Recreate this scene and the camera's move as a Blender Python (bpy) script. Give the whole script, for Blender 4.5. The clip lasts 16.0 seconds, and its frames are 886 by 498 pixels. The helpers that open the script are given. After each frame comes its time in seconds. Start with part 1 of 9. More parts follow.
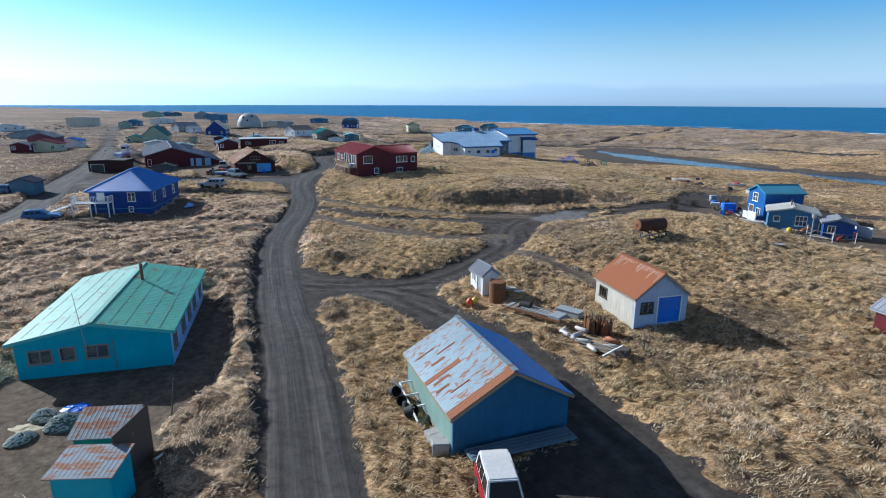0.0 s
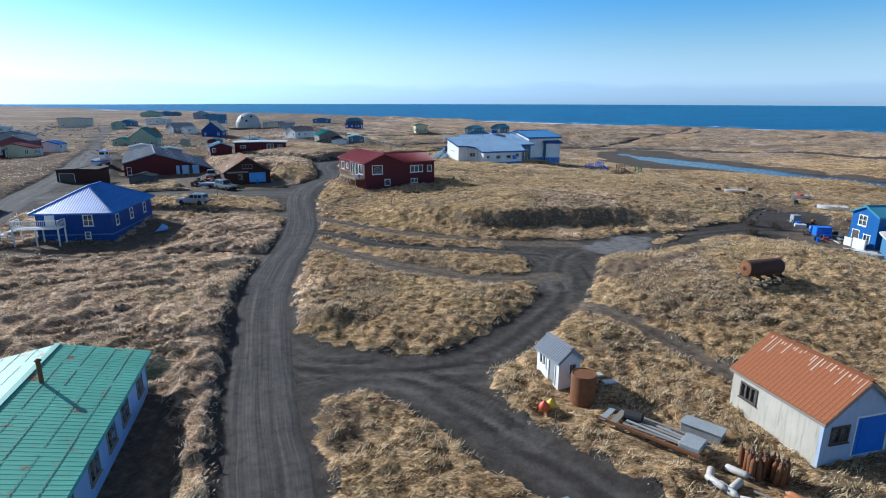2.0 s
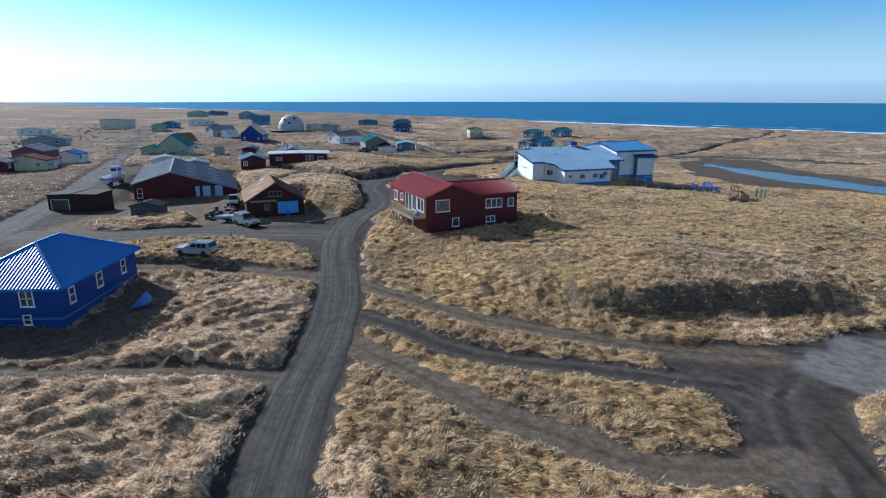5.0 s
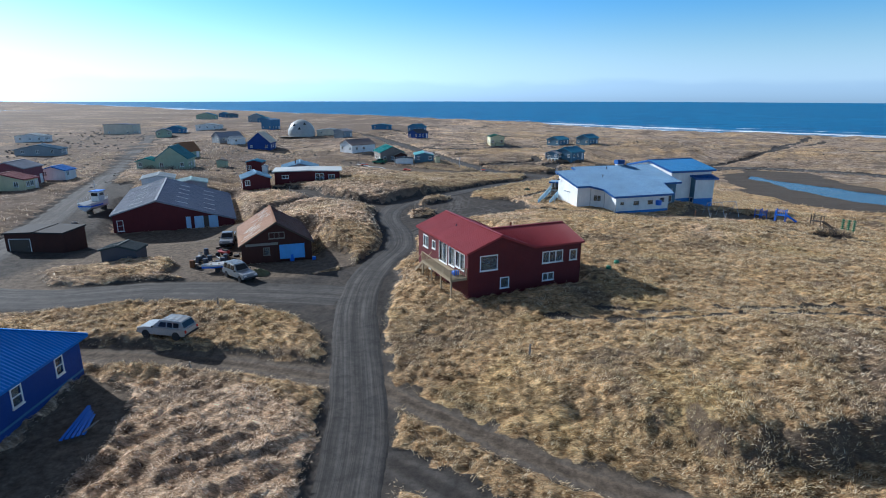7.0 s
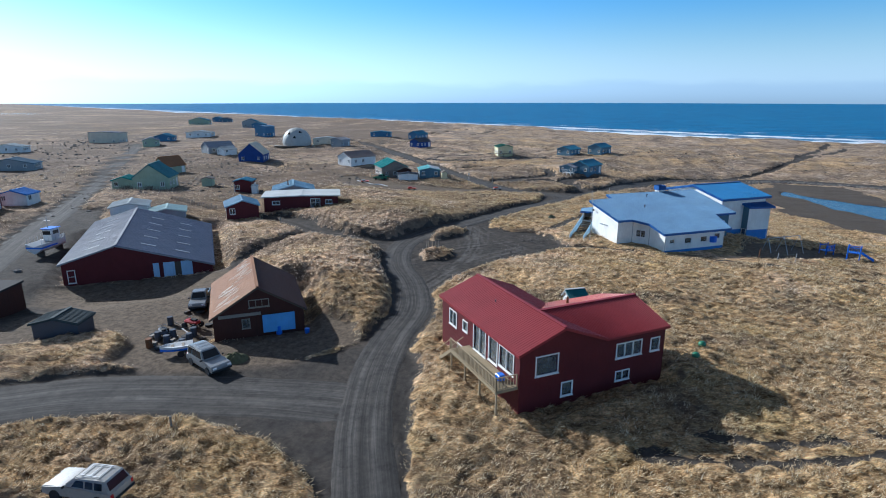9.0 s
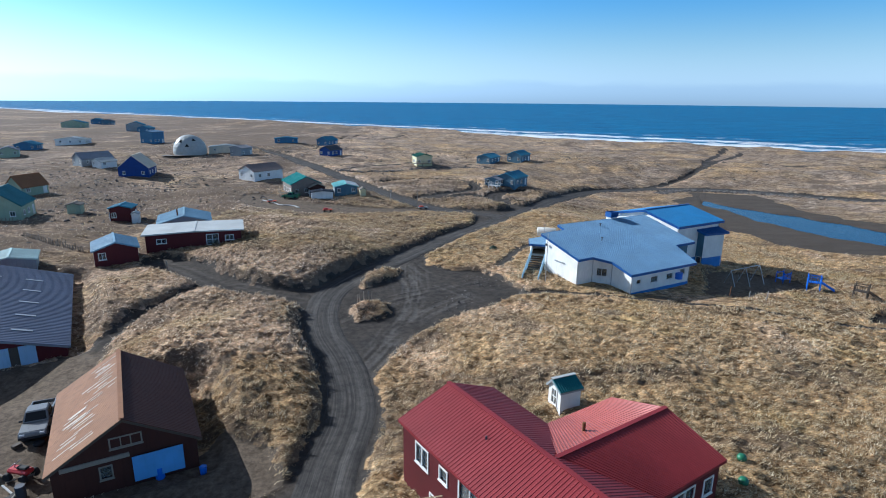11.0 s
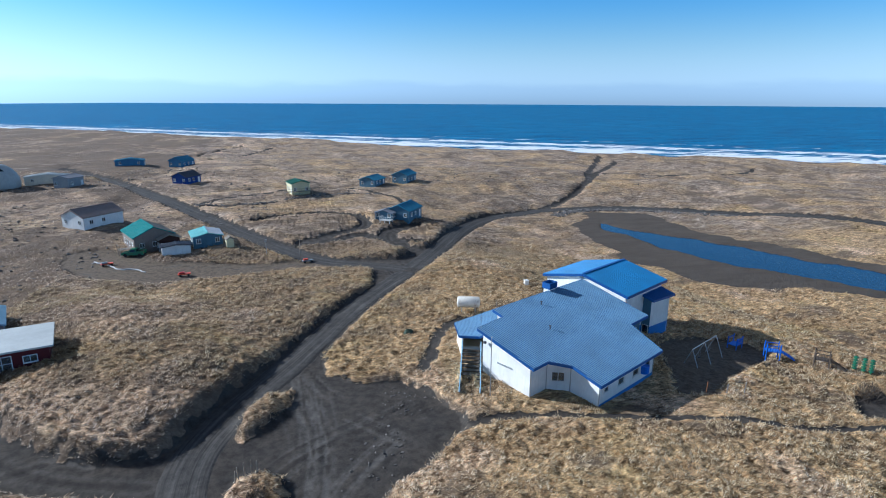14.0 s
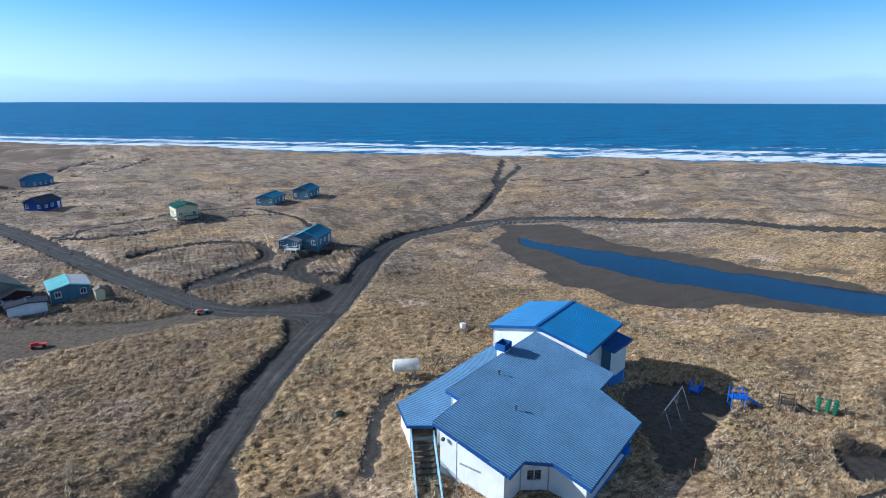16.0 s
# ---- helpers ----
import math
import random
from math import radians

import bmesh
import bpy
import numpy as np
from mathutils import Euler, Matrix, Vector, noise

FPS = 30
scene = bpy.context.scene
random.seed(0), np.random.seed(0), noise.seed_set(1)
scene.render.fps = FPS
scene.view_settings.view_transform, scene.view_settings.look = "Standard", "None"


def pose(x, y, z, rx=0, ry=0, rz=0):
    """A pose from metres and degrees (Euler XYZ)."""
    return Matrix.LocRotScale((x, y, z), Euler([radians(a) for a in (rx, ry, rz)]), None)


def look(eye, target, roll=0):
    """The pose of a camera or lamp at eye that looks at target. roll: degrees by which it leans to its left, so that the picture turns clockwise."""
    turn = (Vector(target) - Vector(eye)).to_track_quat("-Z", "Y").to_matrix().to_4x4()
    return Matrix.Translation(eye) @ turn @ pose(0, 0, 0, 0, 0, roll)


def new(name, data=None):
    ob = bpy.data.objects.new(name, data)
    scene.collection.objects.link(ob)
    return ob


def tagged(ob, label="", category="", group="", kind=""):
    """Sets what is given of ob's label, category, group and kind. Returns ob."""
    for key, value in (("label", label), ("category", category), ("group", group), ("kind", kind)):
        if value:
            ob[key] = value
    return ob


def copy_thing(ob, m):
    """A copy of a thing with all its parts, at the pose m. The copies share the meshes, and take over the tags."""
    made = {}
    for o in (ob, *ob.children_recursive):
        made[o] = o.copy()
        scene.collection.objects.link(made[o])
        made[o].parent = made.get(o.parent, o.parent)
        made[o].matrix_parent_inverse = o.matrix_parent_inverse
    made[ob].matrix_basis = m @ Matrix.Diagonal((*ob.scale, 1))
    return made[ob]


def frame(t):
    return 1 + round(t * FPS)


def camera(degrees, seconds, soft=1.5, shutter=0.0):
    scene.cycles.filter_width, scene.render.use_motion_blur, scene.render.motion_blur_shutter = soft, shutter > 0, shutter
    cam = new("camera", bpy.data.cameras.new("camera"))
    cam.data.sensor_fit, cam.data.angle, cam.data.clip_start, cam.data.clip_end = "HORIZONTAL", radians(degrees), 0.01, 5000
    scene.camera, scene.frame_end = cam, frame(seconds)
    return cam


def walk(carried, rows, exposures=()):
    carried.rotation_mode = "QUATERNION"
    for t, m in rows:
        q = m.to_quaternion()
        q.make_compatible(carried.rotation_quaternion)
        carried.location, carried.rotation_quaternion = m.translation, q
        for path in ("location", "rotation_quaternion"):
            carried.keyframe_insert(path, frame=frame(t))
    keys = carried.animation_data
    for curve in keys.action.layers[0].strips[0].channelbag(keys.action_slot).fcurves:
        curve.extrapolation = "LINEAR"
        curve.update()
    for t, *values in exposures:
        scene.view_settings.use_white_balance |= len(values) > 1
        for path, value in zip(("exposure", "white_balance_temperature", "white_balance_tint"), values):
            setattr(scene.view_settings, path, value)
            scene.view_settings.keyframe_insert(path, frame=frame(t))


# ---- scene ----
# ---------------------------------------------------------------- camera
cam = camera(77.0, 16.0, soft=1.0)
ROWS = [
    (0, -0.236, -2.221, 17.015, -0.34, -14.559, 0.334),
    (0.5, -1.049, 1.814, 17.105, -0.38, -14.584, 0.322),
    (1, -1.837, 5.904, 17.167, -0.242, -14.612, 0.311),
    (1.5, -2.616, 10.043, 17.222, -0.147, -14.643, 0.301),
    (2, -3.403, 14.221, 17.289, -0.037, -14.678, 0.292),
    (2.5, -4.215, 18.433, 17.385, 0.028, -14.715, 0.283),
    (3, -5.066, 22.67, 17.532, 0.135, -14.755, 0.276),
    (3.5, -5.975, 26.926, 17.748, 0.797, -14.798, 0.269),
    (4, -6.957, 31.191, 18.051, 2.347, -14.844, 0.264),
    (6.5, -12.601, 52.22, 21.013, 5.322, -15.025, 0.269),
    (7, -13.843, 56.196, 21.582, 5.538, -15.006, 0.285),
    (7.5, -15.0, 60.141, 22.334, 5.754, -14.978, 0.279),
    (8, -16.113, 64.068, 23.089, 5.98, -14.942, 0.251),
    (8.5, -17.222, 67.99, 23.663, 6.002, -14.896, 0.2),
    (11, -22.599, 87.256, 26.758, -4.253, -14.905, 0.651),
    (11.5, -23.067, 91.195, 27.703, -6.272, -14.863, 0.599),
    (12, -23.402, 95.015, 28.702, -8.583, -14.833, 0.547),
    (12.5, -23.616, 98.734, 29.739, -10.491, -14.813, 0.495),
    (13, -23.723, 102.373, 30.795, -12.763, -14.804, 0.443),
    (13.5, -23.735, 105.95, 31.855, -15.121, -14.807, 0.391),
    (14, -23.666, 109.486, 32.902, -17.251, -14.82, 0.339),
    (14.5, -23.528, 112.999, 33.918, -20.007, -14.845, 0.287),
    (15, -23.335, 116.51, 34.886, -22.88, -14.88, 0.235),
    (15.5, -23.1, 120.036, 35.791, -25.459, -14.927, 0.183),
    (16, -22.836, 123.599, 36.613, -27.825, -14.984, 0.13),
]
walk(cam, [(t, pose(x, y, z, 90 + pitch, 0, yaw) @ pose(0, 0, 0, 0, 0, roll)) for t, x, y, z, yaw, pitch, roll in ROWS], [(0.0, 0.29, 5850, 9), (11.0, 0.29, 5800, 8), (16.0, 0.23, 5500, 8)])

# ---------------------------------------------------------------- sky, sun, exposure
SUN_AZ, SUN_EL = 60.0, 26.0          # degrees to the left of +y, degrees above the horizon
world = bpy.data.worlds.new("sky")
scene.world = world
world.use_nodes = True
wn, wl = world.node_tree.nodes, world.node_tree.links
sky = wn.new("ShaderNodeTexSky")
sky.sky_type, sky.sun_disc = "NISHITA", False
sky.sun_elevation, sky.sun_rotation = radians(SUN_EL), radians(-SUN_AZ)
sky.altitude, sky.air_density, sky.dust_density, sky.ozone_density = 0.0, 1.0, 0.4, 3.0
wn["Background"].inputs["Strength"].default_value = 0.108
# pale sea haze above the horizon
where = wn.new("ShaderNodeTexCoord")
axis = wn.new("ShaderNodeSeparateXYZ")
wl.new(where.outputs["Generated"], axis.inputs[0])
haze = wn.new("ShaderNodeMapRange")
haze.interpolation_type = "SMOOTHSTEP"
for key, v in (("From Min", 0.015), ("From Max", 0.17), ("To Min", 1.0), ("To Max", 0.0)):
    haze.inputs[key].default_value = v
wl.new(axis.outputs["Z"], haze.inputs["Value"])
grey = wn.new("ShaderNodeRGBToBW")
wl.new(sky.outputs[0], grey.inputs[0])
pale = wn.new("ShaderNodeMix")
pale.data_type, pale.blend_type = "RGBA", "MULTIPLY"
pale.inputs[0].default_value, pale.inputs[7].default_value = 1.0, (0.77, 1.09, 1.38, 1)
wl.new(grey.outputs[0], pale.inputs[6])
cool = wn.new("ShaderNodeMix")
cool.data_type = "RGBA"
wl.new(haze.outputs[0], cool.inputs[0])
wl.new(pale.outputs[2], cool.inputs[7])
deep = wn.new("ShaderNodeHueSaturation")
deep.inputs["Saturation"].default_value = 1.22
wl.new(sky.outputs[0], deep.inputs["Color"])
azure = wn.new("ShaderNodeMix")
azure.data_type, azure.blend_type = "RGBA", "MULTIPLY"
azure.inputs[0].default_value, azure.inputs[7].default_value = 1.0, (0.61, 0.95, 1.15, 1)
wl.new(deep.outputs[0], azure.inputs[6])
wl.new(azure.outputs[2], cool.inputs[6])
# a thin white veil overhead, so that the shade is nearly neutral
veil = wn.new("ShaderNodeMix")
veil.data_type, veil.blend_type = "RGBA", "MULTIPLY"
veil.inputs[0].default_value, veil.inputs[7].default_value = 1.0, (0.98, 1.0, 1.06, 1)
wl.new(grey.outputs[0], veil.inputs[6])
height = wn.new("ShaderNodeMapRange")
height.interpolation_type = "SMOOTHSTEP"
for key, v in (("From Min", 0.2), ("From Max", 0.65), ("To Min", 0.0), ("To Max", 0.8)):
    height.inputs[key].default_value = v
wl.new(axis.outputs["Z"], height.inputs["Value"])
dome = wn.new("ShaderNodeMix")
dome.data_type = "RGBA"
wl.new(height.outputs[0], dome.inputs[0])
wl.new(cool.outputs[2], dome.inputs[6])
wl.new(veil.outputs[2], dome.inputs[7])
# a low lavender cloud bank over the sea, its top uneven
stretch = wn.new("ShaderNodeMapping")
stretch.inputs["Scale"].default_value = (3.0, 3.0, 14.0)
wl.new(where.outputs["Generated"], stretch.inputs["Vector"])
puff = wn.new("ShaderNodeTexNoise")
puff.inputs["Scale"].default_value, puff.inputs["Detail"].default_value = 2.4, 6.0
wl.new(stretch.outputs[0], puff.inputs["Vector"])
top_edge = wn.new("ShaderNodeMath")
top_edge.operation = "MULTIPLY_ADD"
top_edge.inputs[1].default_value = -0.035
wl.new(puff.outputs["Fac"], top_edge.inputs[0])
wl.new(axis.outputs["Z"], top_edge.inputs[2])
bank_fac = wn.new("ShaderNodeMapRange")
bank_fac.interpolation_type = "SMOOTHSTEP"
for key, v in (("From Min", 0.004), ("From Max", 0.020), ("To Min", 0.42), ("To Max", 0.0)):
    bank_fac.inputs[key].default_value = v
wl.new(top_edge.outputs[0], bank_fac.inputs["Value"])
cloud = wn.new("ShaderNodeMix")
cloud.data_type, cloud.blend_type = "RGBA", "MULTIPLY"
cloud.inputs[7].default_value = (0.68, 0.75, 0.87, 1)
wl.new(bank_fac.outputs[0], cloud.inputs[0])
wl.new(dome.outputs[2], cloud.inputs[6])
wl.new(cloud.outputs[2], wn["Background"].inputs["Color"])
sun = new("sun", bpy.data.lights.new("sun", "SUN"))
sun.data.energy, sun.data.angle, sun.data.color = 5.0, radians(0.5), (1.0, 0.975, 0.945)
sx, sy = -math.sin(radians(SUN_AZ)) * math.cos(radians(SUN_EL)), math.cos(radians(SUN_AZ)) * math.cos(radians(SUN_EL))
sun.matrix_world = look((sx * 100, sy * 100, math.sin(radians(SUN_EL)) * 100), (0, 0, 0))

# ---------------------------------------------------------------- materials
def rgb(h):
    """A linear colour from an sRGB hex text."""
    c = [int(h[i:i + 2], 16) / 255 for i in (0, 2, 4)]
    return [v / 12.92 if v < 0.04045 else ((v + 0.055) / 1.055) ** 2.4 for v in c] + [1.0]


class Mat:
    """A node material under construction."""

    def __init__(self, name, rough=0.7, metal=0.0):
        self.m = bpy.data.materials.new(name)
        self.m.use_nodes = True
        self.n, self.l = self.m.node_tree.nodes, self.m.node_tree.links
        self.b = self.n["Principled BSDF"]
        self.b.inputs["Roughness"].default_value = rough
        self.b.inputs["Metallic"].default_value = metal

    def add(self, kind, **kw):
        node = self.n.new(kind)
        for k, v in kw.items():
            if k in node.inputs:
                node.inputs[k].default_value = v
        return node

    def coords(self, scale=(1, 1, 1), kind="Object", turn=0.0):
        c = self.n.new("ShaderNodeTexCoord")
        mp = self.n.new("ShaderNodeMapping")
        mp.inputs["Scale"].default_value = scale
        mp.inputs["Rotation"].default_value = (0, 0, radians(turn))
        self.l.new(c.outputs[kind], mp.inputs["Vector"])
        return mp.outputs[0]

    def noise(self, scale, detail=4.0, rough=0.6, vec=None, dist=0.0):
        t = self.add("ShaderNodeTexNoise", Scale=scale, Detail=detail, Roughness=rough, Distortion=dist)
        if vec is not None:
            self.l.new(vec, t.inputs["Vector"])
        return t.outputs["Fac"]

    def ramp(self, fac, stops):
        r = self.n.new("ShaderNodeValToRGB")
        while len(r.color_ramp.elements) < len(stops):
            r.color_ramp.elements.new(0.5)
        for e, (p, c) in zip(r.color_ramp.elements, stops):
            e.position, e.color = p, c if len(c) == 4 else (*c, 1)
        self.l.new(fac, r.inputs[0])
        return r.outputs["Color"]

    def mix(self, fac, a, b, mode="MIX"):
        x = self.n.new("ShaderNodeMix")
        x.data_type, x.blend_type = "RGBA", mode
        for sock, v in ((x.inputs[0], fac), (x.inputs[6], a), (x.inputs[7], b)):
            if isinstance(v, (int, float)):
                sock.default_value = v
            elif isinstance(v, (list, tuple)):
                sock.default_value = v if len(v) == 4 else (*v, 1)
            else:
                self.l.new(v, sock)
        return x.outputs[2]

    def math(self, op, a, b=0.0):
        x = self.n.new("ShaderNodeMath")
        x.operation = op
        for sock, v in zip(x.inputs, (a, b)):
            if isinstance(v, (int, float)):
                sock.default_value = v
            else:
                self.l.new(v, sock)
        return x.outputs[0]

    def color(self, c):
        if isinstance(c, (list, tuple)):
            self.b.inputs["Base Color"].default_value = c if len(c) == 4 else (*c, 1)
        else:
            self.l.new(c, self.b.inputs["Base Color"])
        return self

    def rough(self, fac, lo, hi):
        r = self.n.new("ShaderNodeMapRange")
        r.inputs["To Min"].default_value, r.inputs["To Max"].default_value = lo, hi
        self.l.new(fac, r.inputs["Value"])
        self.l.new(r.outputs[0], self.b.inputs["Roughness"])
        return self

    def bump(self, height, strength=0.4, distance=0.02):
        p = self.n.new("ShaderNodeBump")
        p.inputs["Strength"].default_value, p.inputs["Distance"].default_value = strength, distance
        self.l.new(height, p.inputs["Height"])
        self.l.new(p.outputs[0], self.b.inputs["Normal"])
        return self


def scaled(c, f):
    return [min(1.0, v * f) for v in c[:3]] + [1.0]


def painted(name, c, rough=0.55, wear=None, boards=0.0, dirt=0.35, spec=0.3):
    """Weathered paint: blotches, streaks running down, fine grain, and boards or ribs as relief."""
    m = Mat(name, rough)
    m.b.inputs["Specular IOR Level"].default_value = spec
    big = m.noise(0.5, 3, 0.6, m.coords())
    streak = m.noise(2.2, 5, 0.65, m.coords((2.2, 2.2, 0.25)))
    fine = m.noise(38, 3, 0.7, m.coords())
    col = m.mix(m.ramp(big, [(0.3, (0, 0, 0)), (0.75, (1, 1, 1))]), scaled(c, 0.86), scaled(c, 1.08))
    col = m.mix(m.math("MULTIPLY", m.ramp(streak, [(0.5, (0, 0, 0)), (0.78, (1, 1, 1))]), dirt), col, scaled(c, 0.45))
    if wear:
        col = m.mix(m.ramp(m.noise(1.7, 6, 0.7, m.coords((1, 1, 0.6))), [(0.57, (0, 0, 0)), (0.66, (1, 1, 1))]), col, wear)
    m.color(col).rough(fine, rough - 0.12, rough + 0.12)
    if boards:
        w = m.add("ShaderNodeTexWave", Scale=boards, Distortion=0.0)
        w.wave_profile, w.bands_direction = "SAW", "Z"
        m.l.new(m.coords(), w.inputs["Vector"])
        m.bump(m.math("ADD", w.outputs["Fac"], m.math("MULTIPLY", fine, 0.2)), 0.5, 0.03)
    else:
        m.bump(fine, 0.25, 0.01)
    return m.m


def tin(name, c, rust=None, amount=0.0, rough=0.42, metal=0.25, along=(1, 1, 1), rusts=(0.16, 0.055, 0.02)):
    """Roof sheet metal, faded in patches, with rust that runs down the sheets."""
    m = Mat(name, rough, metal)
    m.b.inputs["Specular IOR Level"].default_value = 0.28
    big = m.noise(0.35, 4, 0.6, m.coords())
    fine = m.noise(30, 3, 0.7, m.coords())
    col = m.mix(m.ramp(big, [(0.3, (0, 0, 0)), (0.7, (1, 1, 1))]), scaled(c, 0.85), scaled(c, 1.1))
    col = m.mix(m.math("MULTIPLY", m.ramp(m.noise(3.0, 5, 0.7, m.coords(along)), [(0.5, (0, 0, 0)), (0.8, (1, 1, 1))]), 0.35), col, scaled(c, 0.6))
    if amount:
        edge = m.ramp(m.noise(1.1, 7, 0.72, m.coords(along), 0.4), [(0.62 - amount, (0, 0, 0)), (0.70 - amount, (1, 1, 1))])
        spots = m.mix(m.noise(9, 4, 0.7, m.coords()), (*rusts, 1), (rusts[0] * 2.2, rusts[1] * 2.3, rusts[2] * 2.2, 1))
        col = m.mix(edge, col, spots)
        inv = m.math("SUBTRACT", 1.0, edge)
        m.l.new(m.math("MULTIPLY", inv, metal), m.b.inputs["Metallic"])
    m.color(col).rough(fine, rough - 0.1, rough + 0.15).bump(fine, 0.15, 0.005)
    return m.m


def plain(name, c, rough=0.5, metal=0.0, vary=0.25, scale=6.0):
    m = Mat(name, rough, metal)
    m.color(m.mix(m.noise(scale, 5, 0.65, m.coords()), scaled(c, 1 - vary), scaled(c, 1 + vary)))
    m.rough(m.noise(25, 3, 0.6, m.coords()), max(0.03, rough - 0.1), rough + 0.1)
    return m.m


def wood(name, c, rough=0.8):
    m = Mat(name, rough)
    g = m.noise(3, 6, 0.7, m.coords((9, 9, 0.8)))
    o = m.n.new("ShaderNodeObjectInfo")
    col = m.mix(g, scaled(c, 0.6), scaled(c, 1.25))
    col = m.mix(m.math("MULTIPLY", o.outputs["Random"], 0.4), col, scaled(c, 0.55))
    m.color(col).bump(g, 0.4, 0.01)
    return m.m


def glass():
    m = Mat("window_glass", 0.04)
    m.color((0.55, 0.6, 0.62, 1))
    m.b.inputs["Transmission Weight"].default_value = 0.85
    m.b.inputs["IOR"].default_value = 1.45
    return m.m


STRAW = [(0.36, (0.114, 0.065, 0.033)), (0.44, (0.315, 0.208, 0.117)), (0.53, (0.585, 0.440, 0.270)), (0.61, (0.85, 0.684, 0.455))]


def ground_material():
    """Dead dune grass that gives way to black volcanic sand where the ground is driven on or washed bare."""
    m = Mat("dune_ground", 0.92)
    m.b.inputs["Specular IOR Level"].default_value = 0.12
    at, wet, light, soil, dried = (m.n.new("ShaderNodeAttribute") for _ in range(5))
    dried.attribute_name = "ash"
    soil.attribute_name = "brown"
    at.attribute_name, wet.attribute_name, light.attribute_name = "sand", "wet", "pale"
    v = m.coords()
    # combed fibres that swirl with the wind
    swirl = m.add("ShaderNodeTexNoise", Scale=0.35, Detail=3.0)
    m.l.new(v, swirl.inputs["Vector"])
    bent = m.n.new("ShaderNodeMix")
    bent.data_type, bent.blend_type = "RGBA", "LINEAR_LIGHT"
    bent.inputs[0].default_value = 0.9
    m.l.new(m.coords((0.7, 3.2, 1.0), turn=-28), bent.inputs[6])
    m.l.new(swirl.outputs["Color"], bent.inputs[7])
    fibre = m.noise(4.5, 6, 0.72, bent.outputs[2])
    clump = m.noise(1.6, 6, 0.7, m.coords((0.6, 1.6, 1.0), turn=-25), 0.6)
    # the same noises set tone and bump: hollows dark brown, tufts pale straw
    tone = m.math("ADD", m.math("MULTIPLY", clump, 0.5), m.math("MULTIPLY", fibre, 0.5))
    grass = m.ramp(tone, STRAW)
    # pale also carries the western field's backlit sheen in the colour
    grass = m.mix(light.outputs["Fac"], m.mix(1.0, grass, (1.0, 0.945, 0.86, 1), "MULTIPLY"), m.mix(1.0, grass, (1.32, 1.31, 1.46, 1), "MULTIPLY"))
    green = m.math("MULTIPLY", m.ramp(m.noise(0.11, 4, 0.6, v), [(0.52, (0, 0, 0)), (0.70, (1, 1, 1))]), 0.4)
    grass = m.mix(green, grass, m.mix(1.0, grass, (0.93, 1.0, 0.70, 1), "MULTIPLY"))
    grass = m.mix(m.ramp(m.noise(0.5, 7, 0.75, v), [(0.60, (0, 0, 0)), (0.74, (0.6, 0.6, 0.6))]), grass, (0.10, 0.064, 0.040, 1))
    blot = m.ramp(m.noise(0.035, 8, 0.74, m.coords((0.6, 1.7, 1), turn=40), 1.0), [(0.36, (0.66, 0.62, 0.59)), (0.47, (0.90, 0.88, 0.86)), (0.60, (1.12, 1.11, 1.08))])
    grass = m.mix(1.0, grass, blot, "MULTIPLY")
    low = m.n.new("ShaderNodeAttribute")
    low.attribute_name = "heath"
    grass = m.mix(m.math("MULTIPLY", low.outputs["Fac"], 0.85), grass, m.ramp(m.noise(0.30, 10, 0.80, m.coords((0.7, 1.5, 1), turn=25), 0.6), [(0.38, (0.085, 0.064, 0.056)), (0.48, (0.215, 0.168, 0.138)), (0.56, (0.36, 0.295, 0.235)), (0.64, (0.60, 0.51, 0.42))]))
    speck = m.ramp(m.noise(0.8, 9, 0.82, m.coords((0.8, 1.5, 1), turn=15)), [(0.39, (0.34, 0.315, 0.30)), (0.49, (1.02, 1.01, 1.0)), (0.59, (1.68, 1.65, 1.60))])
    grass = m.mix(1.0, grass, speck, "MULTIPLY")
    worn = m.ramp(m.math("ADD", m.math("MULTIPLY", m.noise(0.22, 8, 0.75, m.coords((0.6, 1.5, 1), turn=20), 0.8), 1.0), m.math("MULTIPLY", soil.outputs["Fac"], 0.45)), [(0.55, (0, 0, 0)), (0.80, (1, 1, 1))])
    grass = m.mix(m.math("MULTIPLY", worn, 0.85), grass, m.mix(fibre, (0.085, 0.062, 0.048, 1), (0.25, 0.19, 0.14, 1)))
    grain = m.noise(14, 5, 0.75, v)
    sand = m.mix(grain, (0.030, 0.027, 0.025, 1), (0.076, 0.069, 0.062, 1))
    sand = m.mix(m.ramp(m.noise(0.35, 5, 0.65, v), [(0.35, (0, 0, 0)), (0.7, (1, 1, 1))]), sand, m.mix(1.0, sand, (1.5, 1.42, 1.32, 1), "MULTIPLY"))
    earth = m.n.new("ShaderNodeAttribute")
    earth.attribute_name = "dirt"
    clod = m.noise(2.6, 8, 0.75, v)
    sand = m.mix(m.math("MULTIPLY", earth.outputs["Fac"], 0.85), sand, m.mix(clod, (0.070, 0.052, 0.038, 1), (0.250, 0.195, 0.140, 1)))
    wheel = m.n.new("ShaderNodeAttribute")
    wheel.attribute_name = "rut"
    sand = m.mix(m.math("MAXIMUM", wheel.outputs["Fac"], 0.0), sand, m.mix(grain, (0.085, 0.078, 0.070, 1), (0.15, 0.138, 0.125, 1)))
    sand = m.mix(m.math("MAXIMUM", m.math("MULTIPLY", wheel.outputs["Fac"], -0.8), 0.0), sand, (0.022, 0.020, 0.019, 1))
    sand = m.mix(1.0, sand, m.ramp(m.noise(1.3, 8, 0.75, v), [(0.36, (0.66, 0.65, 0.64)), (0.50, (1, 1, 1)), (0.64, (1.35, 1.32, 1.28))]), "MULTIPLY")
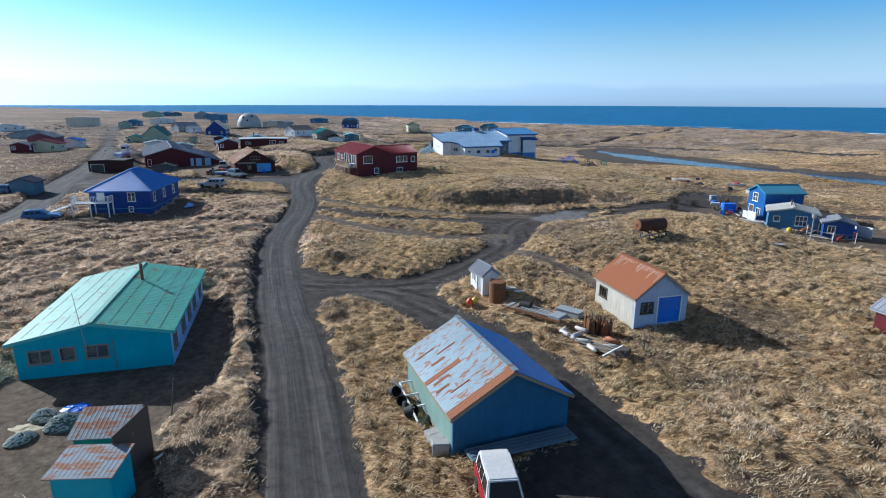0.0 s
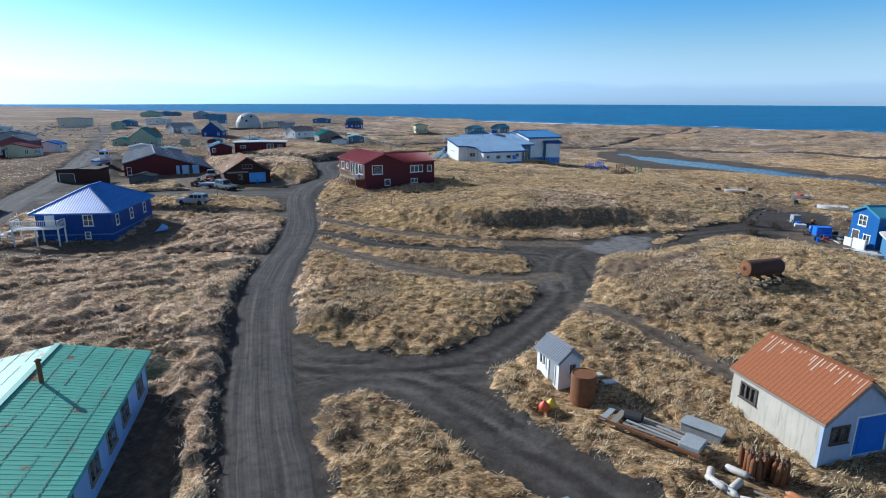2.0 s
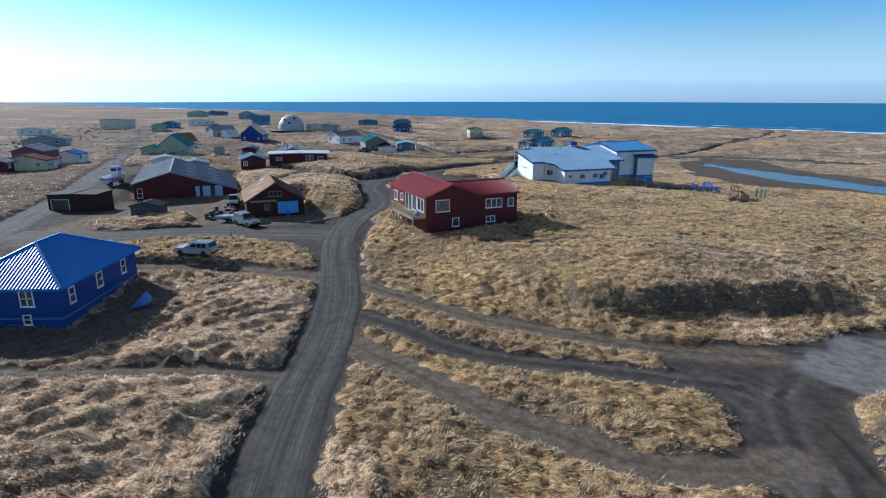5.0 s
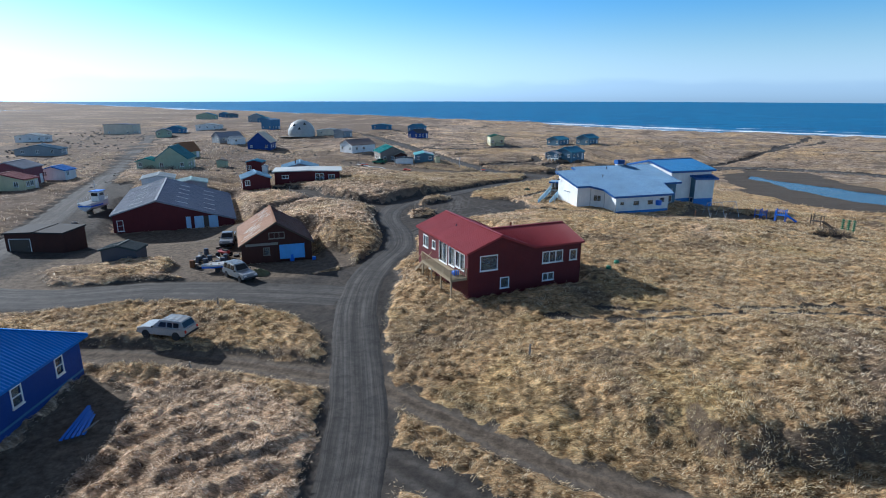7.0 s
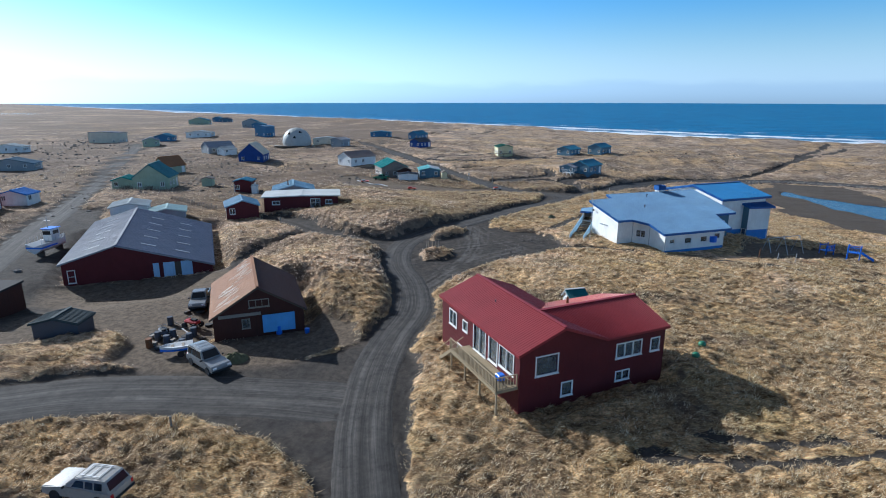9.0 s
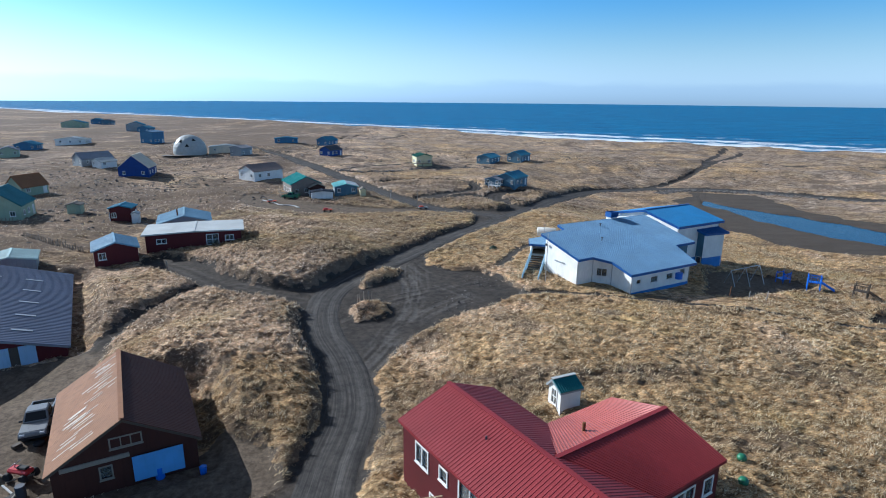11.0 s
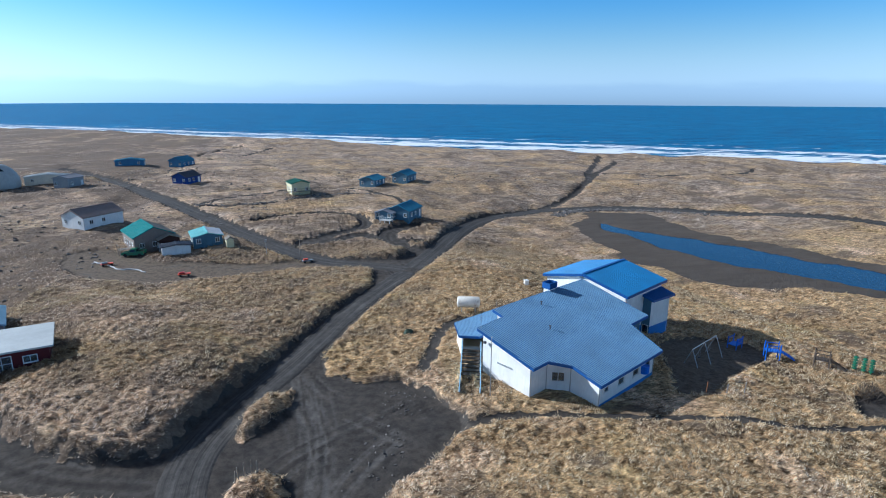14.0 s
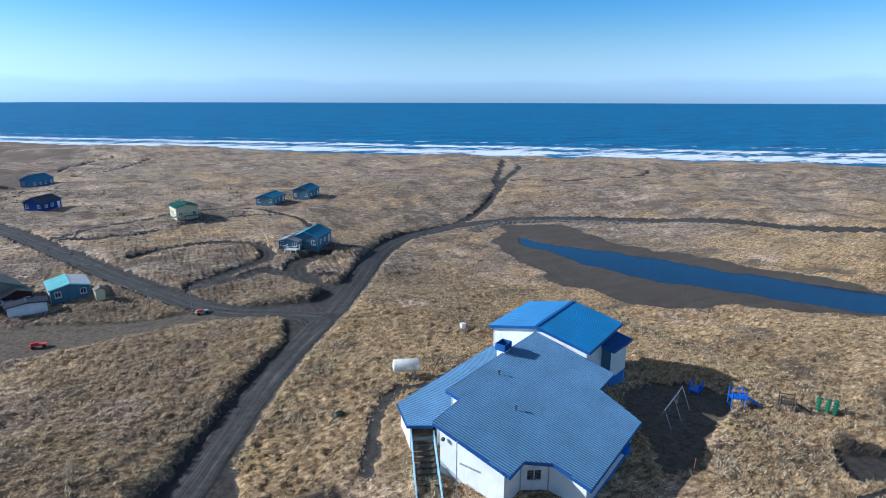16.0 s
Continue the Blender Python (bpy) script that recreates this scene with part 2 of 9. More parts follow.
    rag = m.math("SUBTRACT", m.noise(1.6, 6, 0.7, v), 0.5)
    bare_f = m.ramp(m.math("ADD", at.outputs["Fac"], m.math("MULTIPLY", rag, 1.3)), [(0.40, (0, 0, 0)), (0.60, (1, 1, 1))])
    wet_f = m.ramp(m.math("ADD", wet.outputs["Fac"], m.math("MULTIPLY", rag, 0.9)), [(0.44, (0, 0, 0)), (0.56, (1, 1, 1))])
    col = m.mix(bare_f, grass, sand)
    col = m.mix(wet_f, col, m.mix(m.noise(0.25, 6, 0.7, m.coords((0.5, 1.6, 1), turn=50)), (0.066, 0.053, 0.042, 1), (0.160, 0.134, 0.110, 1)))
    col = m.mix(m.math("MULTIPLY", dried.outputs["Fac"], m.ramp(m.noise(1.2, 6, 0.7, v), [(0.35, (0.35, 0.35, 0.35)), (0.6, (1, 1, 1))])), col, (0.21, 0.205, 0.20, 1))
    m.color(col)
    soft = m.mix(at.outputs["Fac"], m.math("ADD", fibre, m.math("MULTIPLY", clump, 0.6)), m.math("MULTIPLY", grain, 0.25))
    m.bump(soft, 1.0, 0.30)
    return m.m


def road_material():
    m = Mat("black_gravel", 0.9)
    m.b.inputs["Specular IOR Level"].default_value = 0.2
    v = m.coords()
    grain = m.noise(16, 5, 0.75, v)
    at = m.n.new("ShaderNodeAttribute")
    at.attribute_name = "track"
    col = m.mix(grain, (0.028, 0.026, 0.0245, 1), (0.070, 0.066, 0.062, 1))
    col = m.mix(m.ramp(m.noise(0.3, 5, 0.65, v), [(0.35, (0, 0, 0)), (0.7, (1, 1, 1))]), col, m.mix(1.0, col, (1.3, 1.27, 1.22, 1), "MULTIPLY"))
    col = m.mix(at.outputs["Fac"], col, m.mix(grain, (0.070, 0.066, 0.061, 1), (0.138, 0.130, 0.120, 1)))
    lane, run, place = m.n.new("ShaderNodeAttribute"), m.n.new("ShaderNodeAttribute"), m.n.new("ShaderNodeCombineXYZ")
    lane.attribute_name, run.attribute_name = "lane", "run"
    m.l.new(m.math("MULTIPLY", lane.outputs["Fac"], 3.5), place.inputs[0])
    m.l.new(m.math("MULTIPLY", run.outputs["Fac"], 0.10), place.inputs[1])
    col = m.mix(1.0, col, m.ramp(m.noise(1.1, 8, 0.78, v), [(0.36, (0.66, 0.66, 0.67)), (0.50, (1.0, 1.0, 1.0)), (0.64, (1.28, 1.26, 1.23))]), "MULTIPLY")
    streak = m.noise(1.0, 6, 0.7, place.outputs[0], 0.6)
    col = m.mix(1.0, col, m.ramp(streak, [(0.34, (0.60, 0.60, 0.60)), (0.48, (0.90, 0.90, 0.90)), (0.66, (1.55, 1.53, 1.50))]), "MULTIPLY")
    m.color(col).bump(m.math("ADD", grain, streak), 0.4, 0.04)
    return m.m


def blade_material():
    m = Mat("dry_grass", 0.85)
    m.b.inputs["Specular IOR Level"].default_value = 0.03
    g = m.n.new("ShaderNodeNewGeometry")
    c = m.ramp(g.outputs["Random Per Island"], [(0.0, (0.142, 0.088, 0.047)), (0.25, (0.435, 0.318, 0.185)), (0.65, (0.735, 0.588, 0.375)), (1.0, (0.94, 0.825, 0.61))])
    green = m.math("MULTIPLY", m.ramp(m.noise(0.11, 4, 0.6, m.coords()), [(0.52, (0, 0, 0)), (0.70, (1, 1, 1))]), 0.35)
    c = m.mix(green, c, m.mix(1.0, c, (0.95, 1.0, 0.76, 1), "MULTIPLY"))
    grey = m.n.new("ShaderNodeAttribute")
    grey.attribute_name = "pale"
    heath = m.n.new("ShaderNodeAttribute")
    heath.attribute_name = "heath"
    c = m.mix(m.math("MULTIPLY", heath.outputs["Fac"], 0.8), c, m.mix(1.0, c, (0.52, 0.50, 0.54, 1), "MULTIPLY"))
    # the same sheen painted into the blades
    m.color(m.mix(grey.outputs["Fac"], c, m.mix(1.0, c, (1.30, 1.32, 1.50, 1), "MULTIPLY")))
    thin = m.n.new("ShaderNodeBsdfTranslucent")
    both = m.n.new("ShaderNodeMixShader")
    both.inputs[0].default_value = 0.5
    m.l.new(m.b.inputs["Base Color"].links[0].from_socket, thin.inputs["Color"])
    m.l.new(m.b.outputs[0], both.inputs[1])
    m.l.new(thin.outputs[0], both.inputs[2])
    m.l.new(both.outputs[0], m.n["Material Output"].inputs["Surface"])
    return m.m


def sea_material():
    m = Mat("sea_water", 0.22)
    m.b.inputs["Specular IOR Level"].default_value = 0.10
    v = m.coords((1, 1, 1), turn=40.5)
    sep = m.n.new("ShaderNodeSeparateXYZ")
    m.l.new(v, sep.inputs[0])
    swell = m.noise(0.05, 7, 0.72, m.coords((0.35, 1.6, 1), turn=40.5), 0.5)
    chop = m.noise(0.4, 5, 0.65, m.coords((0.6, 1.4, 1), turn=40.5))
    col = m.mix(m.ramp(swell, [(0.36, (0, 0, 0)), (0.64, (1, 1, 1))]), (0.002, 0.058, 0.155, 1), (0.008, 0.200, 0.390, 1))
    at = m.n.new("ShaderNodeAttribute")
    at.attribute_name = "surf"
    foam_n = m.noise(0.09, 7, 0.7, m.coords((0.35, 1.0, 1), turn=40.5), 1.0)
    foam = m.ramp(m.math("ADD", foam_n, m.math("SUBTRACT", at.outputs["Fac"], 0.5)), [(0.57, (0, 0, 0)), (0.64, (1, 1, 1))])
    m.color(m.mix(foam, col, (0.80, 0.84, 0.86, 1)))
    m.rough(foam, 0.42, 0.85)
    m.bump(m.math("ADD", m.math("MULTIPLY", swell, 3.0), chop), 0.8, 0.6)
    return m.m


M_GROUND, M_ROAD, M_BLADE, M_SEA, M_GLASS = ground_material(), road_material(), blade_material(), sea_material(), glass()
m = Mat("pale_shallows", 0.08)
m.b.inputs["Specular IOR Level"].default_value = 0.8
m.color((0.25, 0.33, 0.38, 1)).bump(m.noise(0.3, 4, 0.6, m.coords()), 0.2, 0.2)
M_BAY = m.m
M_WHITE = painted("white_paint", rgb("e8e8e4"), 0.5, dirt=0.2)
M_CHALK = painted("chalky_white_wall", rgb("b9b4a6"), 0.65, dirt=0.7)
M_TRIM = painted("white_trim", rgb("e6e6e2"), 0.5, dirt=0.12)
M_TEALWALL = painted("turquoise_paint", rgb("1ba7b8"), 0.55, dirt=0.35)
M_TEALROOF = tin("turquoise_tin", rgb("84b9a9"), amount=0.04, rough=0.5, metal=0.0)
M_GREYTIN = tin("rusting_grey_tin", rgb("8397a0"), amount=0.10, rough=0.5, metal=0.2, along=(0.55, 3.0, 3.0))
M_BLUETIN = tin("blue_tin", rgb("0b70c0"), rough=0.42, metal=0.05)
M_BLUETIN.node_tree.nodes["Principled BSDF"].inputs["Specular IOR Level"].default_value = 0.4
M_BLUETIN2 = tin("faded_blue_tin", rgb("3a829c"), rough=0.5, metal=0.05)
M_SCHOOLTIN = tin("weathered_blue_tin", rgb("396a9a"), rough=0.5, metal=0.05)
# ribs paler than their sheet: the sky's reflection put into the colour
M_SCHOOLRIB = tin("sky_lit_ribs", rgb("7399b4"), rough=0.45, metal=0.05)
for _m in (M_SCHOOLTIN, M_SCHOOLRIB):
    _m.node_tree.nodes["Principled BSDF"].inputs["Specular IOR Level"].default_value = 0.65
M_RUSTTIN = tin("rusted_tin", rgb("b98a6a"), amount=0.36, rough=0.85, metal=0.0, along=(0.5, 2.5, 2.5), rusts=(0.17, 0.058, 0.026))
M_BROWNTIN = tin("brown_tin", rgb("96694a"), amount=0.12, rough=0.75, metal=0.0, along=(0.5, 2.5, 2.5), rusts=(0.15, 0.070, 0.036))
M_DARKTIN = tin("dark_tin", rgb("4a4f58"), rough=0.5, metal=0.2)
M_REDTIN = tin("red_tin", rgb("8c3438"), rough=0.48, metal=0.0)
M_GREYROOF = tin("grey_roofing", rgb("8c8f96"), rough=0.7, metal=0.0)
M_LIGHTROOF = tin("pale_tin", rgb("b9bdba"), rough=0.6, metal=0.0)
M_TEALTIN = tin("teal_tin", rgb("0f8a84"), rough=0.45, metal=0.05)
M_REDWALL = painted("barn_red_paint", rgb("5e2226"), 0.6, boards=2.2, dirt=0.3)
M_BLUEWALL = painted("cobalt_paint", rgb("1f4488"), 0.55, boards=2.2, dirt=0.25)
M_SKYWALL = painted("sky_blue_paint", rgb("4a7a9c"), 0.55, boards=2.0, dirt=0.3)
M_BRIGHTBLUE = painted("bright_blue_paint", rgb("2a6fca"), 0.4, dirt=0.1)
M_SHEDWALL = painted("blue_grey_boards", rgb("2f6585"), 0.6, boards=1.6, dirt=0.4)
M_SHEDSIDE = painted("green_corrugated", rgb("7f9a90"), 0.55, dirt=0.5)
M_GREYWALL = painted("grey_siding", rgb("9aa0a2"), 0.6, boards=2.0, dirt=0.35)
M_CREAM = painted("cream_siding", rgb("d8d0a8"), 0.6, boards=2.0, dirt=0.3)
M_GREENWALL = painted("pale_green_siding", rgb("a5b59c"), 0.6, boards=2.0, dirt=0.3)
M_DARKWALL = painted("dark_brown_boards", rgb("4a2b24"), 0.75, boards=1.8, dirt=0.5)
M_TANWALL = painted("tan_siding", rgb("d8cdb8"), 0.6, dirt=0.3)
M_BLUEBASE = painted("blue_skirting", rgb("3a7cc0"), 0.5, dirt=0.15)
M_SLATE = painted("slate_blue_siding", rgb("56788a"), 0.6, boards=2.0, dirt=0.3)
M_WOOD = wood("weathered_wood", (0.30, 0.26, 0.21, 1))
M_DECK = wood("deck_timber", (0.36, 0.28, 0.17, 1))
M_DARKWOOD = wood("dark_wood", (0.10, 0.075, 0.055, 1))
M_RUST = plain("rust", (0.19, 0.078, 0.030, 1), 0.85, 0.1, 0.45, 4)
M_TAR = plain("tarred_roof", (0.030, 0.028, 0.028, 1), 0.95)
M_BARESTRIP = plain("bleached_tin", (0.52, 0.42, 0.33, 1), 0.7)
M_LAP = plain("dark_lap", (0.15, 0.22, 0.17, 1), 0.9, 0, 0.5, 2)
M_STEEL = plain("galvanised_steel", (0.42, 0.43, 0.44, 1), 0.45, 0.7)
M_RUSTSHEET = tin("rusted_sheet", rgb("9a5a3a"), amount=0.30, rough=0.85, metal=0.0, along=(0.6, 2.5, 2.5), rusts=(0.17, 0.066, 0.034))
M_BLACK = plain("black_rubber", (0.02, 0.02, 0.021, 1), 0.8)
M_CONCRETE = plain("concrete", (0.36, 0.35, 0.33, 1), 0.9, 0, 0.3, 3)
M_PLASTICW = plain("white_plastic", (0.62, 0.62, 0.60, 1), 0.4)
M_RED = plain("red_paint", (0.52, 0.03, 0.03, 1), 0.4)
M_ORANGE = plain("orange_plastic", (0.75, 0.10, 0.04, 1), 0.45)
M_YELLOW = plain("yellow_plastic", (0.72, 0.48, 0.03, 1), 0.45)
M_BLUEP = plain("blue_plastic", (0.02, 0.16, 0.68, 1), 0.35)
M_GREENP = plain("green_plastic", (0.02, 0.16, 0.08, 1), 0.45)
M_NET = plain("fishing_net", (0.17, 0.19, 0.15, 1), 0.9, 0, 0.6, 14)
M_CARGREY = plain("grey_car_paint", (0.30, 0.31, 0.31, 1), 0.3, 0.4)
M_CARTAN = plain("pale_car_paint", (0.42, 0.40, 0.36, 1), 0.3, 0.3)
M_CARBLUE = plain("blue_car_paint", (0.03, 0.09, 0.20, 1), 0.3, 0.3)
M_LAMP = plain("lamp_glass", (0.8, 0.8, 0.78, 1), 0.1)
M_AMBER = plain("red_lens", (0.5, 0.02, 0.02, 1), 0.15)
M_CARGLASS = plain("car_glass", (0.015, 0.018, 0.02, 1), 0.06)
M_SKYLIGHT = plain("roof_light", (0.34, 0.35, 0.37, 1), 0.45)

# ---------------------------------------------------------------- the lie of the land
def lattice(x, y, seed):
    """Smooth value noise in 0..1 over arrays of places."""
    xi, yi = np.floor(x).astype(np.int64), np.floor(y).astype(np.int64)
    fx, fy = x - xi, y - yi
    fx, fy = fx * fx * (3 - 2 * fx), fy * fy * (3 - 2 * fy)

    def h(a, b):
        n = (a * 374761393 + b * 668265263 + seed * 982451653) & 0x7FFFFFFF
        n = ((n ^ (n >> 13)) * 1274126177) & 0x7FFFFFFF
        return ((n ^ (n >> 16)) & 0xFFFF) / 65535.0

    top = h(xi, yi) * (1 - fx) + h(xi + 1, yi) * fx
    low = h(xi, yi + 1) * (1 - fx) + h(xi + 1, yi + 1) * fx
    return top * (1 - fy) + low * fy


def step(a, b, v):
    t = np.clip((v - a) / (b - a), 0.0, 1.0)
    return t * t * (3 - 2 * t)


# the roads: centre line and half width
ROADS = {
    "main_road": (2.35, [(22, -130), (12, -60), (4.5, -20), (-1.0, 4), (-3.6, 13), (-5.6, 18.3), (-8.2, 27), (-10.8, 35), (-13.6, 42.5), (-16.5, 51.8), (-18.9, 60), (-20.2, 68), (-21.1, 78), (-22.3, 87), (-24.6, 96), (-26.9, 105), (-27.9, 113), (-27.7, 120), (-26.9, 128), (-28.4, 136), (-31.0, 143), (-32.2, 150), (-31.6, 157), (-27.9, 164.5), (-22.2, 174), (-15.1, 187), (-7.2, 199.5), (1.5, 211)]),
    "east_road": (2.7, [(1.5, 211), (10, 225), (17, 236.5), (25, 250), (33, 261), (43, 269), (62, 277), (84, 277), (103, 270), (131, 248), (152, 222), (170, 200), (195, 165), (230, 110)]),
    "village_road": (2.7, [(1.5, 211), (-5, 216), (-14, 222), (-22.5, 235), (-32, 254), (-45, 281), (-61, 312), (-85, 355), (-112, 398)]),
    "cross_road": (3.3, [(-27.5, 108.5), (-37, 109), (-49, 108), (-60, 104.5), (-72, 105)]),
    "west_road": (2.9, [(-30, -130), (-38, -60), (-47, 0), (-53, 35), (-58, 60), (-63, 82), (-72, 104), (-80, 125), (-90, 147), (-106, 178), (-128, 216), (-150, 254), (-188, 325), (-215, 380)]),
    "loop_track": (1.8, [(-14.5, 47.5), (-8, 46.9), (-3.6, 47.3), (-0.2, 49.6), (2.4, 52.7), (4.8, 56.3), (6.9, 60), (7.9, 64.5), (8.7, 70), (11, 75), (15, 77.8), (22, 80.5), (30, 84), (38, 86), (50, 84.5), (64, 78)]),
    "north_track": (1.15, [(-19.5, 84), (-15.5, 81.6), (-11, 78.2), (-6.5, 76.6), (-2, 76), (2.5, 75.2), (8, 74)]),
    "bank_ditch": (0.95, [(-22, 92), (-18.5, 89.7), (-14.8, 87.4), (-10, 84.4), (-5, 82.4), (-1.5, 81.4), (2.5, 79.8), (7, 79.2), (12, 79)]),
    "strip_track": (1.2, [(-19.5, 79), (-15.5, 75.9), (-13.2, 74), (-9, 70.2), (-5, 67.9), (-1.5, 65.8), (2.5, 65.3), (7.5, 66)]),
    "shed_drive": (2.0, [(-5.8, 45.8), (-2.6, 42.7), (0.2, 39.4), (2.8, 36.7), (5.0, 33.6), (7.0, 29), (9.3, 23), (12, 17), (15, 9), (18, -10), (20, -50), (22, -120)]),
    "yard_track": (2.2, [(-35, 153.2), (-43, 156.2), (-49, 161), (-55, 167), (-59, 169.5)]),
    "dirt_track": (2.2, [(-5, 216), (-17, 220), (-31, 222), (-45, 226.5), (-58, 224)]),
    "field_track": (1.3, [(-23.5, 92.6), (-27, 92.9), (-32, 93.8), (-38, 94.4), (-46, 94.2), (-52, 93)]),
    "path": (0.66, [(7.9, 57.7), (9.4, 55.3), (10.8, 53.7), (11.8, 52), (12.8, 50), (15, 46)]),
    "beach_track": (1.3, [(60, 276.5), (89, 300), (135, 353), (165, 386)]),
    "loop_drive": (1.4, [(-27.9, 265.9), (-20.6, 270.7), (-10.2, 271.6), (-0.8, 264.5), (-0.9, 253), (-8.4, 245.8), (-16.8, 239.3)]),
    "lower_drive": (1.8, [(-17.5, 237.7), (-9.3, 239.6), (-3.0, 243.0), (1.7, 237.3), (8.8, 234.6)]),
    "ditch_track": (0.6, [(-46.0, 293.4), (-37.6, 299.8), (-26.6, 304.4), (-15.8, 309.0), (-1.9, 316.2), (8.0, 311.2), (14.5, 291.6), (16.5, 270)]),
    "dune_track": (0.8, [(-62.1, 445.8), (-53.3, 483.7), (-41.4, 525.5)]),
    "west_dune_track": (0.7, [(-53.0, 419.5), (-38.8, 451.3), (-19.8, 514.7)]),
    "ridge_track": (0.8, [(125.6, 336.9), (150.4, 328.6), (191.6, 326.2), (213.8, 335.7)]),
    "beach_ramp": (1.2, [(110.1, 325.2), (126.4, 350.8), (168, 408)]),
    "workshop_track": (0.75, [(-52.7, 139.4), (-52.9, 144.3), (-52.1, 150.2), (-48.9, 155.8), (-43.7, 158.3)]),
    "school_ruts": (0.25, [(-10.1, 152.6), (-4.6, 154.2), (1.4, 153.0), (9.9, 150.1), (18.1, 147.1), (23.8, 144.5), (31, 143.6), (42, 143)]),
    "school_drive": (0.5, [(-8.3, 166), (-6.2, 170.1), (-3.7, 175.3), (0.2, 179.4), (4, 179)]),
    "hill_ruts": (0.12, [(-8.7, 102.5), (-4.1, 101.9), (2.1, 102.6), (8.8, 104.0), (18, 104.5), (30, 101)]),
    "hill_rut": (0.12, [(-4.5, 104.5), (1.1, 104.3), (10.1, 106.1), (19, 106.6), (30, 103)]),
    "porch_track": (0.9, [(-21.5, 72.6), (-27, 72.9), (-33.8, 72.4), (-42, 72.0), (-52, 73.5)]),
    "house_drive": (2.2, [(9.5, 224), (3, 233), (4, 245), (12, 252)]),
}
LOT = [(-24, 138), (-22.8, 140.2), (-21.3, 142.8), (-19.2, 144.7), (-15.6, 148.1), (-12.6, 149.5), (-10.3, 151.8), (-7.9, 153.8), (-7.2, 156.3), (-9.2, 161.5), (-11.2, 164.8), (-16.7, 166), (-19.2, 169.3), (-19.1, 174.5), (-23, 174), (-28, 164), (-31, 152), (-30, 142), (-26, 133)]
YARD = [(1.0, 18), (5.0, 22.0), (8.2, 23.5), (12, 17), (10, 8), (0, 8)]
JUNCTIONS = [
    [(-15.8, 54.4), (-12.4, 51), (-8.6, 49.2), (-4.4, 48.9), (-0.5, 50.4), (1.3, 50.2), (-0.6, 46.6), (-0.2, 43.2), (2.9, 38.8), (1.0, 36), (-1.1, 37.4), (-2.6, 40.6), (-5.6, 43.4), (-8.4, 44.8), (-10.4, 43.4), (-10.5, 39.9), (-13.5, 44)],
    [(-38.5, 105.4), (-33.3, 103.8), (-29.5, 100.8), (-27.4, 98), (-26.6, 93.5), (-22.5, 95), (-23.6, 100), (-24.4, 110), (-24.2, 114), (-27.0, 121), (-30.3, 119), (-32, 116.8), (-37, 113.5)],
    [(5.4, 61), (9, 60.5), (11, 65), (12.5, 70), (13.5, 72.5), (16, 74), (21.7, 76.3), (27, 79), (29, 84), (24, 85), (14, 81), (8, 81), (3.5, 78.5), (6.2, 70.5), (5, 67)],
    [(-7.5, 203), (-5.6, 212.5), (-15, 219), (-10, 222), (0.5, 219.6), (8, 229.5), (13.5, 229), (3.5, 213), (-3.5, 201)],
    [(30, 87), (38, 90), (44, 98), (52, 107), (58, 105), (53, 94), (47, 86), (42, 79), (36, 82)],
    [(33.5, 145.5), (37, 149), (42, 149.5), (44, 146), (38, 144.3)],
    [(-61.3, 173.3), (-57.1, 171.9), (-51.5, 167.8), (-47.3, 162), (-43.4, 157.7), (-37.5, 156.6), (-33, 157.5), (-33, 149.5), (-37.1, 152.1), (-41.1, 154.7), (-44.2, 154.5), (-48.8, 159), (-52.9, 162), (-57.5, 165.2)],
]
# turf left standing between the tracks
TURF = [
    [(-28.5, 161.7), (-26.1, 165.2), (-22.7, 166.4), (-22.9, 163), (-25.5, 159.9), (-27.7, 157.4), (-28.7, 158.7)],
    [(-29.1, 150.4), (-28.1, 152.7), (-26, 153), (-24.1, 151.4), (-23.9, 148.4), (-25.4, 146.5), (-27.8, 146.1), (-28.8, 148)],
    [(21.9, 80.4), (25.1, 83.4), (27.8, 83.9), (25.6, 81.1), (22.4, 79.2)],
    [(-65.4, 111.1), (-65.2, 115), (-61, 116), (-56.6, 118), (-53.5, 118.5), (-51.2, 116.5), (-50.9, 112.8), (-52.6, 110.6), (-57.2, 108.9), (-60.9, 108)],
]
PUDDLE = [(13.3, 78.2), (15.8, 80.9), (18.8, 82.7), (22.9, 82.6), (22.1, 78.7), (19.8, 76), (15.9, 74.4), (14.2, 75.1)]
SOIL = [(12.2, 62.5), (11.6, 66.2), (13.4, 69.6), (16, 68), (20.3, 69.4), (26.5, 74.5), (30, 78), (28.5, 74.5), (20.6, 66.2), (15.2, 63.6)]
BARNYARD = [(-64, 84), (-60, 104), (-58, 113), (-53, 121), (-50, 131), (-54.5, 138), (-62, 133.5), (-71, 129.8), (-76, 140), (-86, 160), (-97, 176), (-104, 172), (-92, 146), (-82, 125), (-74, 106)]
